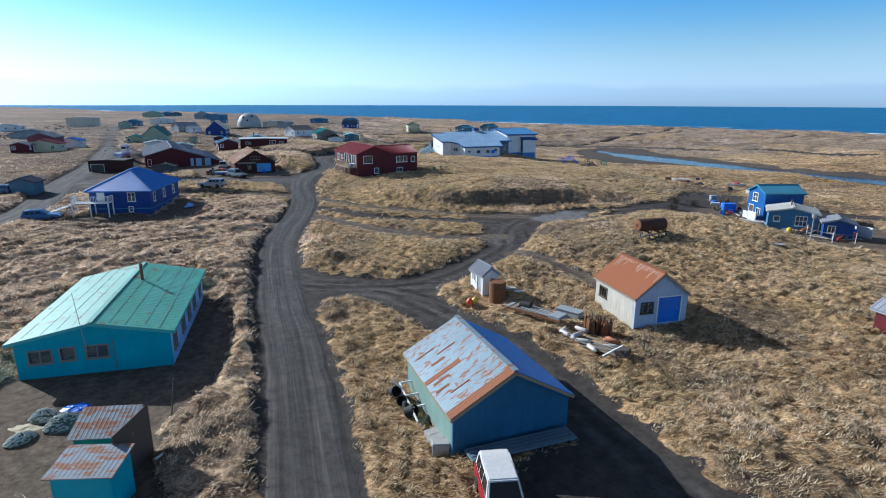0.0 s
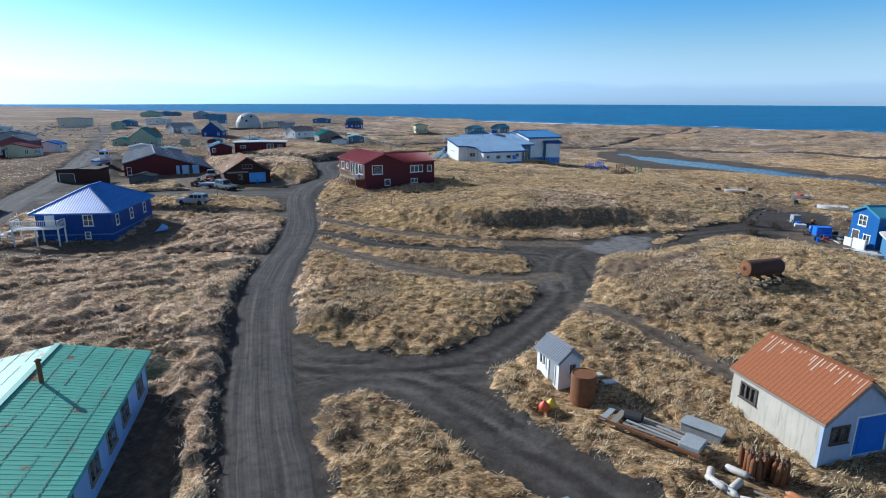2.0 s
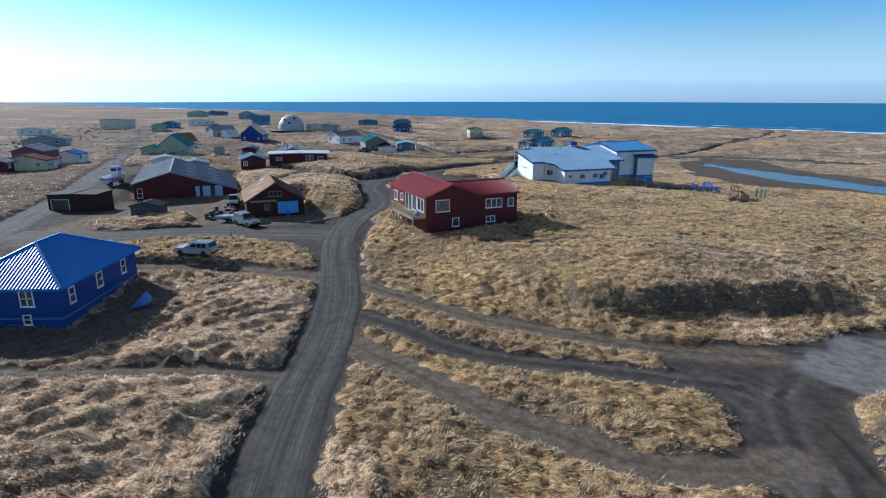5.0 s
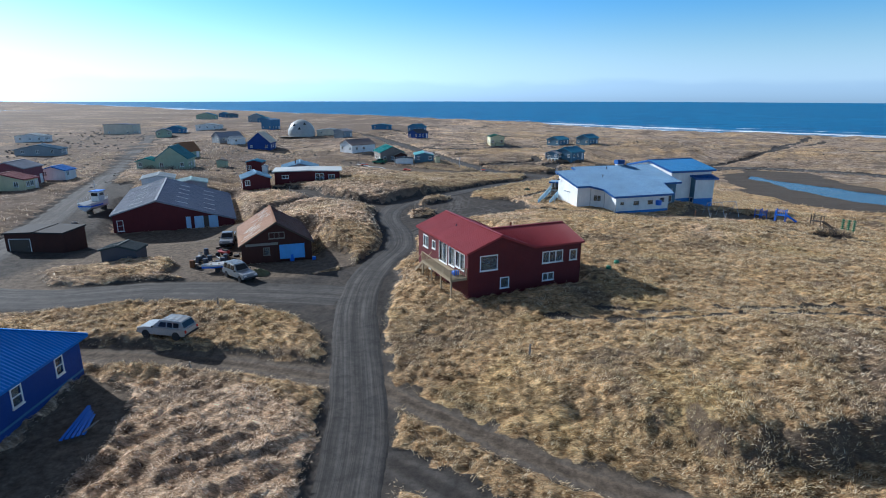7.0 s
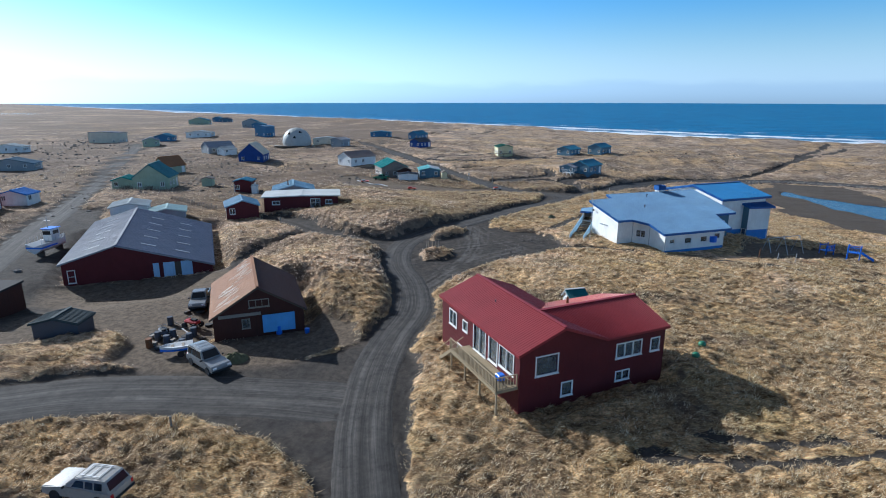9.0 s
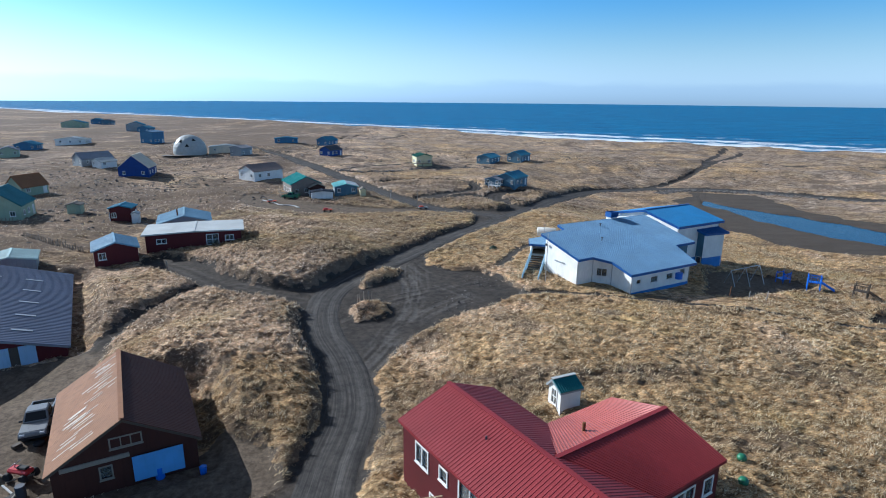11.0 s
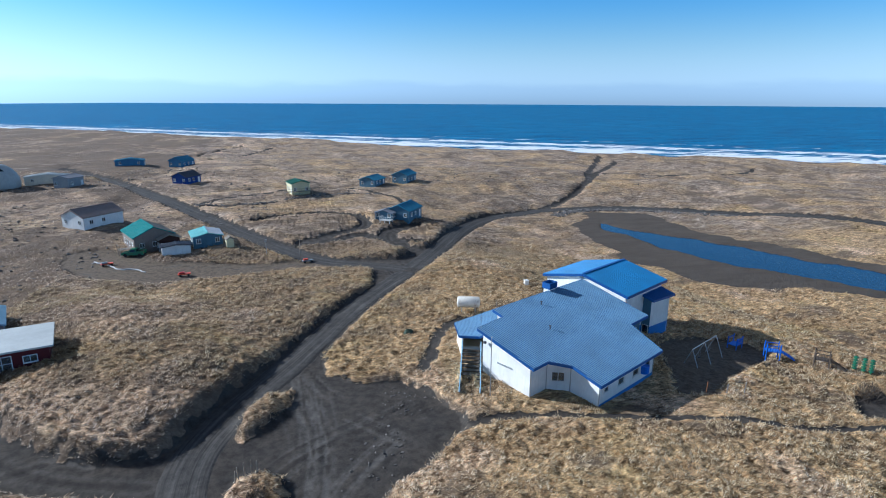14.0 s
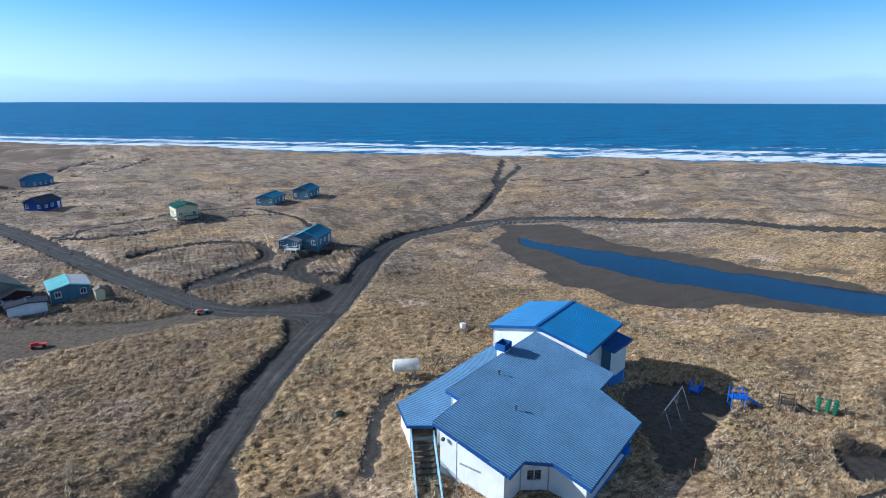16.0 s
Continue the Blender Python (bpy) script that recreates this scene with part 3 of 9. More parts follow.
# trodden brown earth round the buildings; rings two and three also deepen the shadows there
DIRT = [
    [(-28, 28), (-25, 22.5), (-21, 18.5), (-12.8, 19), (-14.5, 22), (-15.4, 25), (-14.2, 28), (-15, 34), (-17.3, 40), (-20.5, 44), (-22, 43), (-26, 30)],
    [(-56, 73.4), (-47, 73.8), (-40, 74.5), (-37.6, 78), (-37.6, 84), (-39, 89), (-43.5, 91), (-42.4, 79), (-51, 78)],
    [(17, 154), (21, 153), (26, 156.5), (31, 159), (36, 160.5), (39, 163), (38, 167), (33, 169.5), (27, 169), (23, 165), (20.5, 159)],
    [(40.5, 84), (45, 87), (51, 86), (57, 80), (59.5, 71), (56, 61.5), (50, 60.5), (45.5, 62), (43, 67), (41, 74)],
    [(-45.5, 112), (-36, 114.5), (-30.8, 119), (-32.5, 123), (-36.2, 124.8), (-38, 121.5), (-45, 117)],
    [(-53, 113), (-46, 112), (-45, 119), (-48, 127), (-52, 131), (-56, 126), (-54, 118)],
    [(-66, 100), (-60, 104), (-58, 113), (-53, 121), (-50, 131), (-54.5, 138), (-62, 133.5), (-66, 125), (-68, 110)],
    [(-72, 131), (-56, 140), (-51.5, 139), (-50, 131), (-58, 126), (-70, 127)],
    [(-66, 240), (-60, 243), (-54, 238), (-47, 230), (-41, 224), (-30, 222.5), (-20, 224), (-19, 219), (-33, 216.5), (-46, 213), (-57, 220), (-64, 230)],
]
# thin, half-worn turf of the yards about the far houses
YARDS = [
    [(-124, 329), (-110, 309), (-97, 314), (-84, 332), (-80, 344), (-70, 371), (-73, 410), (-100, 420), (-115, 400), (-135, 380)],
    [(-79, 252), (-71, 258), (-55, 242), (-40, 232), (-24, 246), (-20, 240), (-36, 216), (-48, 207), (-62, 212), (-72, 230)],
    [(40, 90), (40, 78), (44, 68), (50, 61), (60, 74), (61, 88), (53, 92), (57, 102), (61, 117), (56, 122), (48, 106)],
    [(-22, 305), (-10, 296), (2, 302), (3, 322), (-9, 320)], [(-124, 287), (-103, 270), (-99, 280), (-112, 301), (-122, 305)],
    [(-36, 169), (-32, 165.5), (-29, 171), (-32, 175), (-35.5, 173)], [(0, 250), (6, 262), (16, 268), (22, 256), (12, 246)],
    [(-95, 190), (-70, 205), (-62, 200), (-72, 214), (-92, 226), (-112, 214)],
]
# the cut bank beside the main road
BANK = [(-10.3, 198.8), (-15.4, 188.1), (-20.8, 180.7), (-23.9, 174.0), (-27.6, 168.8), (-30.7, 164.3), (-33.8, 158.2)]
BLEACHED = [(-55.8, 193.8), (-52.2, 195.2), (-46.5, 195.0), (-39.8, 188.4), (-40.0, 179.9), (-44.0, 178.9), (-49.7, 185.6)]
APRON = [(-34.5, 112), (-36, 119), (-44, 117), (-49, 114), (-47, 110), (-36, 110)]
SHORE = (402.0, 311.0, 659.0 / 1015.0, 772.0 / 1015.0)
WATER = [(72, 257), (75, 246), (79.5, 238), (85, 231), (92, 219), (96.5, 206), (102, 197), (107, 188), (114, 172), (135, 140), (150, 110), (140, 105), (122, 135), (108, 158), (99, 172.4), (93.4, 182), (88, 190.5), (83.5, 198), (77, 205), (73, 213), (72, 224), (71.5, 236), (69, 247)]
MUD = [(69.5, 261), (78, 268.5), (88, 266), (94, 261), (91, 246), (92, 232), (97.5, 220), (103, 207.5), (107, 195), (112, 180), (130, 155), (150, 125), (165, 90), (140, 90), (120, 130), (106, 157), (97, 171.5), (90, 179), (82.5, 186.4), (71, 190), (65.5, 195.5), (61, 203), (58.5, 213), (57.5, 225.5), (60, 241.5)]
# trampled grass round junk and walls: centre, radius
CLEAR = [(7.5, 39.7, 3.0), (10.4, 40.1, 1.8), (10.8, 35.6, 3.0), (4.4, 43.8, 2.0), (-1.6, 26.0, 2.4), (23.7, 59.5, 2.6), (9, 153, 4), (14, 157, 5), (3, 158, 5), (-1, 166, 5), (16.5, 151, 4)]
# knolls: centre, radii, turn, height
KNOLLS = [
    (-11, 114, 15, 9, 25, 1.6), (-39, 137, 8.5, 13, 12, 2.2), (-37, 172, 11, 15, -28, 2.4), (-48, 194, 12, 9, 0, 2.0),
    (22, 60, 13, 11, 10, 1.1), (34, 66, 16, 8, 0, 1.0), (-4, 58, 8, 9, 0, 0.55), (4, 140, 17, 9, 15, 1.1), (-13, 137, 6, 8, 30, 0.9),
    (28, 108, 20, 10, 0, 0.7), (-15, 190, 6, 5, 0, 0.7), (9, 208, 12, 14, 0, 1.2), (10, 186, 15, 12, 0, 0.5), (-33, 66, 8, 12, 0, 0.5), (-40.0, 81.5, 5.5, 9, 0, -1.35), (-48, 74.8, 8, 3.5, 0, -0.8),
    (-12.6, 54.6, 1.9, 1.3, -20, 1.0), (-15.4, 59.2, 1.3, 1.5, 0, 0.8), (-14.6, 62.6, 1.0, 1.6, 20, 0.6),
]


# levelled ground under the larger buildings: corner, turn, size, height
PADS = [(-71.0, 132.6, 28, 17.1, 26.6, 1.75), (-44.2, 118.1, 26, 8.3, 10.9, 2.15), (-16.35, 106.75, 29.3, 13.0, 12.9, 3.1), (-26.5, 29.55, 14.5, 8.9, 13.5, 0.15), (-50.9, 78.4, 6.7, 8.4, 12.2, 1.5), (0.45, 22.1, 20.5, 6.6, 7.6, 0.05)]


def along(x, y, line, reach=1e9):
    """The least distance from places to a line, counted no further than reach."""
    d = np.full(x.shape, reach)
    px, py = np.array(line).T
    near = (x > px.min() - reach) & (x < px.max() + reach) & (y > py.min() - reach) & (y < py.max() + reach)
    qx, qy = x[near], y[near]
    e = np.full(qx.shape, reach)
    for (ax, ay), (bx, by) in zip(line, line[1:]):
        k = np.flatnonzero((qx > min(ax, bx) - reach) & (qx < max(ax, bx) + reach) & (qy > min(ay, by) - reach) & (qy < max(ay, by) + reach))
        if len(k) == 0:
            continue
        ux, uy = bx - ax, by - ay
        vx, vy = qx[k] - ax, qy[k] - ay
        t = np.clip((vx * ux + vy * uy) / (ux * ux + uy * uy), 0, 1)
        e[k] = np.minimum(e[k], np.hypot(vx - t * ux, vy - t * uy))
    d[near] = e
    return d


def inside(x, y, ring, reach=7.0):
    """Signed distance to a closed ring, negative within."""
    d = along(x, y, ring + ring[:1], reach)
    odd = np.zeros(x.shape, bool)
    for (ax, ay), (bx, by) in zip(ring, ring[1:] + ring[:1]):
        cross = ((ay > y) != (by > y)) & (x < (bx - ax) * (y - ay) / (by - ay + 1e-12) + ax)
        odd ^= cross
    return np.where(odd, -d, d)


def smooth_line(line, n=6):
    """Catmull-Rom through the points."""
    out = []
    p = [line[0]] + list(line) + [line[-1]]
    for a, b, c, d in zip(p, p[1:], p[2:], p[3:]):
        for k in range(n):
            t = k / n
            out.append(tuple(0.5 * (2 * b[i] + (c[i] - a[i]) * t + (2 * a[i] - 5 * b[i] + 4 * c[i] - d[i]) * t * t + (3 * b[i] - a[i] - 3 * c[i] + d[i]) * t ** 3) for i in (0, 1)))
    return out + [tuple(line[-1])]


ROADS = {k: (w, smooth_line(l)) for k, (w, l) in ROADS.items()}


def bare(x, y):
    """Distance outside the nearest bare, driven ground: below 0 within it."""
    d = np.full(x.shape, 1e9)
    worn_only = np.full(x.shape, 1e9)
    for w, line in ROADS.values():
        if w < 0.7:
            worn_only = np.minimum(worn_only, along(x, y, line, 8.0) - w)
        else:
            d = np.minimum(d, along(x, y, line, 8.0) - w)
    for ring in (LOT, YARD, APRON, BARNYARD, *JUNCTIONS, *DIRT):
        d = np.minimum(d, inside(x, y, ring))
    for ring in TURF:
        d = np.maximum(d, -inside(x, y, ring))
    return np.minimum(d, worn_only), d


def relief(x, y):
    """Height of the ground without hummocks, and the bare-ground distance."""
    x, y = np.asarray(x, float), np.asarray(y, float)
    z = np.interp(y, [-50, 20, 40, 60, 80, 100, 118, 165, 185, 200, 225, 270, 330, 600], [-0.2, 0.0, 0.4, 0.8, 1.0, 1.9, 2.3, 2.5, 2.0, 1.3, 0.9, 1.1, 2.0, 2.0])
    z = z + 0.5 * step(-30, -60, x) * step(120, 160, y) - np.maximum(1.3 * step(16, 36, x) * step(120, 150, y), 2.7 * step(36, 54, x) * step(90, 112, y) * (1 - 0.4 * step(135, 155, y)))
    d, main = bare(x, y)
    high = np.maximum(step(112, 120, y), step(-17, -21, x + 0.25 * (y - 60)))
    off = step(-0.2, 1.7 + 2.0 * (1 - high), main)
    kerb = step(-0.1, 0.8, main)
    hill = np.zeros(x.shape)
    for cx, cy, rx, ry, turn, h in KNOLLS:
        c, s = math.cos(radians(turn)), math.sin(radians(turn))
        u, v = ((x - cx) * c + (y - cy) * s) / rx, (-(x - cx) * s + (y - cy) * c) / ry
        hill = hill + h * np.exp(-(u * u + v * v) ** 1.3 * 0.7)
    edge = np.interp(x, [-22, -15, -10, -5, 0, 5, 12, 22, 30], [94, 90, 87, 85.3, 84.2, 84.9, 86, 86.2, 87]) + 1.8 * (lattice(x * 0.4, y * 0.12, 5) - 0.5) + 0.7 * (lattice(x * 1.1, y * 0.3, 6) - 0.5)
    bank = (1.7 + 0.4 * np.sin(x * 0.11)) * step(0, np.interp(x, [-2, 4, 16, 24], [5.0, 2.6, 2.6, 5.0]), y - edge) * step(116, 94, y) * step(-19, -7, x) * step(38, 22, x)
    hill = hill + bank
    roll = 1.3 * (lattice(x / 17, y / 17, 11) - 0.5) + 0.55 * (lattice(x / 6.3, y / 6.3, 12) - 0.5)
    far = step(60, 260, np.hypot(x, y - 100))
    roll = roll * (0.55 + 0.9 * far) + far * 2.2 * (lattice(x / 75, y / 75, 13) - 0.5)
    z = z + (hill + roll) * (0.25 + 0.75 * off) + (0.10 + 0.22 * lattice(x / 11, y / 11, 18) + high * (0.12 + 0.3 * lattice(x / 11, y / 11, 18))) * kerb
    s = (x - SHORE[0]) * SHORE[2] + (y - SHORE[1]) * SHORE[3]
    s = s + 22 * (lattice(x / 120, y / 120, 14) - 0.5)
    z = z - 1.0 * step(-200, -90, s) + 1.2 * np.exp(-((s + 85) / 30) ** 2) * (0.6 + 0.8 * lattice(x / 40, y / 40, 15))
    z = np.where(s > -45, z + (-5.6 - z) * step(-45, 8, s), z) - 4 * step(5, 120, s)
    z = z - 1.0 * np.exp(-(((x + 64) * 0.88 + (y - 131) * 0.47) / 11) ** 4 - ((-(x + 64) * 0.47 + (y - 131) * 0.88) / 5.5) ** 4)
    for px, py, yaw, w, l, cap in PADS:
        c, s1 = math.cos(radians(yaw)), math.sin(radians(yaw))
        u, v = (x - px) * c + (y - py) * s1, -(x - px) * s1 + (y - py) * c
        out = np.hypot(np.maximum(np.maximum(-u, u - w), 0), np.maximum(np.maximum(-v, v - l), 0))
        z = np.minimum(z, cap + 0.75 * np.maximum(out - 1.2, 0))
    lag = inside(x, y, MUD, 90.0) + 4 * (lattice(x / 9, y / 9, 16) - 0.5)
    z = z - 3.1 * step(70, 6, lag) * step(4, -4, s + 120)
    z = np.where((lag > 0) & (lag < 70), np.maximum(z, -2.75), z)
    z = np.where(lag < 8, z + (-2.85 - z) * step(6, -3, lag), z)
    z = z - 0.7 * step(0.8, -1.0, inside(x, y, WATER, 12.0) + 3 * (lattice(x / 5, y / 5, 17) - 0.5))
    bay = np.hypot((x + 1230) / 430, (y - 1010) / 200)
    z = z - 14 * step(1.15, 0.85, bay) - 3.0 * step(2.0, 1.1, bay)
    return z, d, s, lag


def ground_z(x, y):
    z, d, s, lag = relief(np.array([x]), np.array([y]))
    return float(z[0])


def graded(fine0, fine1, stepsize, lo, hi, grow=1.09):
    mid = list(np.arange(fine0, fine1 + stepsize / 2, stepsize))
    up, v, s = [], mid[-1], stepsize
    while v < hi:
        s *= 1.016 if v - mid[-1] < 160 else 1.03 if v - mid[-1] < 330 else grow
        v += s
        up.append(v)
    down, v, s = [], mid[0], stepsize
    while v > lo:
        s *= 1.04 if mid[0] - v < 60 else grow
        v -= s
        down.append(v)
    return np.array(down[::-1] + mid + up)


def sheet(name, X, Y, Z, material, **values):
    """One welded grid mesh from arrays of places, with point values."""
    ny, nx = X.shape
    me = bpy.data.meshes.new(name)
    i = np.arange(ny * nx).reshape(ny, nx)
    q = np.stack([i[:-1, :-1], i[:-1, 1:], i[1:, 1:], i[1:, :-1]], -1).reshape(-1, 4)
    me.vertices.add(ny * nx)
    me.vertices.foreach_set("co", np.stack([X, Y, Z], -1).astype(np.float32).ravel())
    me.loops.add(q.size)
    me.loops.foreach_set("vertex_index", q.ravel().astype(np.int32))
    me.polygons.add(len(q))
    me.polygons.foreach_set("loop_start", np.arange(0, q.size, 4, dtype=np.int32))
    me.polygons.foreach_set("use_smooth", np.ones(len(q), bool))
    for key, v in values.items():
        me.attributes.new(key, "FLOAT", "POINT").data.foreach_set("value", v.astype(np.float32).ravel())
    me.update(calc_edges=True)
    me.materials.append(material)
    return new(name, me)


def tussocks(x, y, seed):
    """Rounded clumps with creases between them, in 0..1."""
    xi, yi = np.floor(x), np.floor(y)
    best = np.zeros(x.shape)
    for i in (-1, 0, 1):
        for j in (-1, 0, 1):
            px = xi + i + 0.15 + 0.7 * lattice(xi + i, yi + j, seed)
            py = yi + j + 0.15 + 0.7 * lattice(xi + i, yi + j, seed + 100)
            h = 0.45 + 0.55 * lattice(xi + i, yi + j, seed + 200)
            best = np.maximum(best, h * (1 - ((x - px) ** 2 + (y - py) ** 2) / 0.62))
    return np.maximum(best, 0)


def hummocks(x, y, d, lag, s):
    """The tussocky surface of the grass."""
    u, v = x * 0.85 + y * 0.5, -x * 0.5 + y * 0.85
    rough = 0.75 + 0.5 * lattice(x / 9, y / 9, 24)
    warp = 0.9 * lattice(x / 1.7, y / 1.7, 26)
    n = rough * (0.46 * tussocks(u / 0.58 + warp, v / 0.76 + warp, 21) + 0.24 * (lattice(u / 0.42, v / 0.6, 22) - 0.5)) + 0.28 * (lattice(x / 2.6, y / 2.6, 23) - 0.5) - 0.16
    west = step(-15, -22, x + 0.25 * (y - 60)) * step(96, 84, y)
    ridge = 1 - np.abs(2 * lattice(u / 3.4 + 1.1 * warp, v / 1.35 + 1.1 * warp, 29) - 1)
    n = n * (1 - 0.3 * west) + 0.52 * west * (ridge ** 2 - 0.35)
    away = step(230, 120, np.hypot(x + 8, y - 120))
    wide = 0.5 * tussocks(x / 6.5, y / 8.5, 27) + 0.5 * (lattice(x / 2.8, y / 4.0, 28) - 0.5) - 0.2
    n = n * away + wide * (1 - away) * (0.25 + 0.75 * step(330, 200, np.hypot(x, y - 100))) * step(0.0, 2.5, d)
    for cx, cy, cr in CLEAR:
        n = n * (0.15 + 0.85 * step(cr * 0.6, cr, np.hypot(x - cx, y - cy)))
    return n * step(-0.1, 0.9, d) * step(-2, 4, lag) * step(-20, -50, s)


def paleness(x, y):
    """Where the dead grass has bleached to grey, its backlit sheen painted in too: west of the road and out in the
    village, less on the southern knolls.
    """
    west = step(-14, -22, x + 0.25 * (y - 60)) * step(96, 84, y)
    n = 0.6 * lattice(x / 16, y / 16, 36) + 0.4 * lattice(x / 4, y / 4, 37)
    n = n + 0.30 * step(2, -4, inside(x, y, BLEACHED)) - 0.30 + 0.70 * west + 0.24 * step(-20, -45, x) * step(80, 110, y) + 0.10 * step(205, 250, y)
    return step(0.34, 0.62, n - 0.18 * step(-14, -6, x + 0.15 * (y - 60)) * step(84, 70, y) * step(8, 2, x))


def heathland(x, y):
    """Where low dark heath is mixed into the grass: west of the road, out in the village and towards the sea."""
    out = np.maximum(step(195, 245, y), 0.8 * step(-50, -78, x) * step(70, 110, y))
    out = np.maximum(out, 0.3 * step(-15, -22, x + 0.25 * (y - 60)) * step(100, 84, y))
    out = np.maximum(out, 0.4 * step(-12, -24, x) * step(135, 150, y))
    return out * step(0.05, 0.75, 0.55 * lattice(x / 13, y / 13, 71) + 0.45 * lattice(x / 3.5, y / 3.5, 72))


# lines along which cars have turned
SWERVES = [[(-27.5, 133), (-25, 139), (-23, 146), (-21.5, 153), (-21, 161), (-21.5, 169)], [(-26, 131), (-22.8, 141), (-20, 147), (-16, 151.5), (-11, 155)], [(-28.5, 146), (-23.5, 153), (-17, 157), (-11, 160)],
         [(-22, 171), (-20, 164), (-16, 158.5), (-12.5, 153.5)], [(-24.5, 168), (-22, 158), (-22.8, 149), (-24.2, 142)], [(-13, 44.5), (-8, 46), (-3, 44), (0.3, 40.3)], [(-15, 50), (-11, 47), (-6, 47.2), (0, 47.8)],
         [(6, 63), (7, 68), (9.5, 72.5), (14, 76.5)], [(8.5, 62), (9, 69), (7, 74.5), (0, 78)], [(12, 79.5), (17, 79), (23, 80)], [(-26, 100), (-27, 107), (-31, 109), (-38, 109)], [(-25, 101), (-26, 109), (-27.5, 117)], [(-33, 152), (-37, 156), (-43, 160)], [(-3, 206), (-3.5, 213), (-9, 217.5)], [(3, 214), (-2, 216.5), (-10, 219)]]


def ruts(x, y):
    """Wheel ruts, pale where the sand is polished and dark where it is churned, in -1..1."""
    rnd = random.Random(12)
    out = np.zeros(x.shape)
    for w, line in ROADS.values():
        if 0.6 < w < 2.25:
            c = along(x, y, line, 2.5)
            out = out + 0.55 * np.exp(-((c - 0.72) / 0.30) ** 2) * (0.3 + lattice(x / 2.4, y / 2.4, 42)) - 0.5 * np.exp(-(c / 0.3) ** 2)
    for line in SWERVES:
        for _ in range(5):
            dx, dy, k = rnd.uniform(-1.3, 1.3), rnd.uniform(-1.3, 1.3), rnd.choice((-0.7, 0.5, 0.7, 0.4))
            shifted = [(px + dx + rnd.uniform(-0.5, 0.5), py + dy + rnd.uniform(-0.5, 0.5)) for px, py in line]
            c = along(x, y, smooth_line(shifted, 4), 1.6)
            out = out + k * np.exp(-((c - 0.72) / 0.16) ** 2) * step(0.25, 0.6, lattice(x / 3.1, y / 3.1, 49 + len(shifted)))
    return np.clip(out, -1, 1)


gx = graded(-50, 36, 0.25, -2600, 2600, 1.10)
gy = graded(18, 172, 0.25, -500, 3000, 1.085)
GX, GY = np.meshgrid(gx, gy)
GZ, GD, GS, GL = relief(GX, GY)
worn = step(0.75, -0.15, GD + 1.1 * (lattice(GX / 0.9, GY / 0.9, 31) - 0.5))
beach = step(-30, -14, GS + 14 * (lattice(GX / 12, GY / 12, 32) - 0.5))
mud = step(3.5, -1.0, GL + 4 * (lattice(GX / 5, GY / 5, 33) - 0.5))
scarp = step(0.50, 0.95, np.hypot(*np.gradient(GZ, gy, gx)) + 0.5 * (lattice(GX / 0.7, GY / 0.7, 35) - 0.5)) * step(250, 150, np.hypot(GX, GY - 100))
GZ = GZ + hummocks(GX, GY, GD, GL, GS) + 0.035 * (lattice(GX / 0.5, GY / 0.5, 34) - 0.5)
pale = paleness(GX, GY)
rut = ruts(GX, GY) * worn
GZ = GZ - 0.05 * np.abs(rut)
ash = step(0.6, -0.6, inside(GX, GY, PUDDLE) + 2.2 * (lattice(GX / 1.3, GY / 1.3, 46) - 0.5))
soil_patch = step(1.2, -0.8, inside(GX, GY, SOIL) + 1.6 * (lattice(GX / 1.1, GY / 1.1, 47) - 0.5))
village = np.clip(0.60 * step(-52, -75, GX) * step(70, 110, GY) + 0.08 * step(205, 250, GY) + 0.35 * step(168, 185, GY) * step(2, -8, GX) * step(290, 240, GY), 0, 0.8)
brown = np.clip(village * (0.25 + 1.3 * lattice(GX / 14, GY / 26, 38)) + 0.5 * step(0.62, 0.80, lattice(GX / 5, GY / 5, 39)) * step(-0.1, 0.6, GD), 0, 0.9)
dirt = np.zeros(GX.shape)
for ring in DIRT:
    dirt = np.maximum(dirt, step(1.5, -0.5, inside(GX, GY, ring)))
for key in ("field_track", "path", "dirt_track", "porch_track", "bank_ditch", "strip_track"):
    dirt = np.maximum(dirt, step(ROADS[key][0] + 0.9, ROADS[key][0] - 0.2, along(GX, GY, ROADS[key][1], 4.0)))
for ring in YARDS:
    brown = np.maximum(brown, 0.75 * step(3.0, -3.0, inside(GX, GY, ring) + 6.0 * (lattice(GX / 4.0, GY / 4.0, 48) - 0.5)))
brown = np.maximum(np.maximum(np.maximum(brown, scarp), soil_patch), step(1.7, 0.7, along(GX, GY, BANK, 4.0)))
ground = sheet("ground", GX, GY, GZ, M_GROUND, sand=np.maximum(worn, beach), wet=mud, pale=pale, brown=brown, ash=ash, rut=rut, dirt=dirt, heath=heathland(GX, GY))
tagged(ground, "tussocky dead dune grass over black sand", "ground", kind="structure")


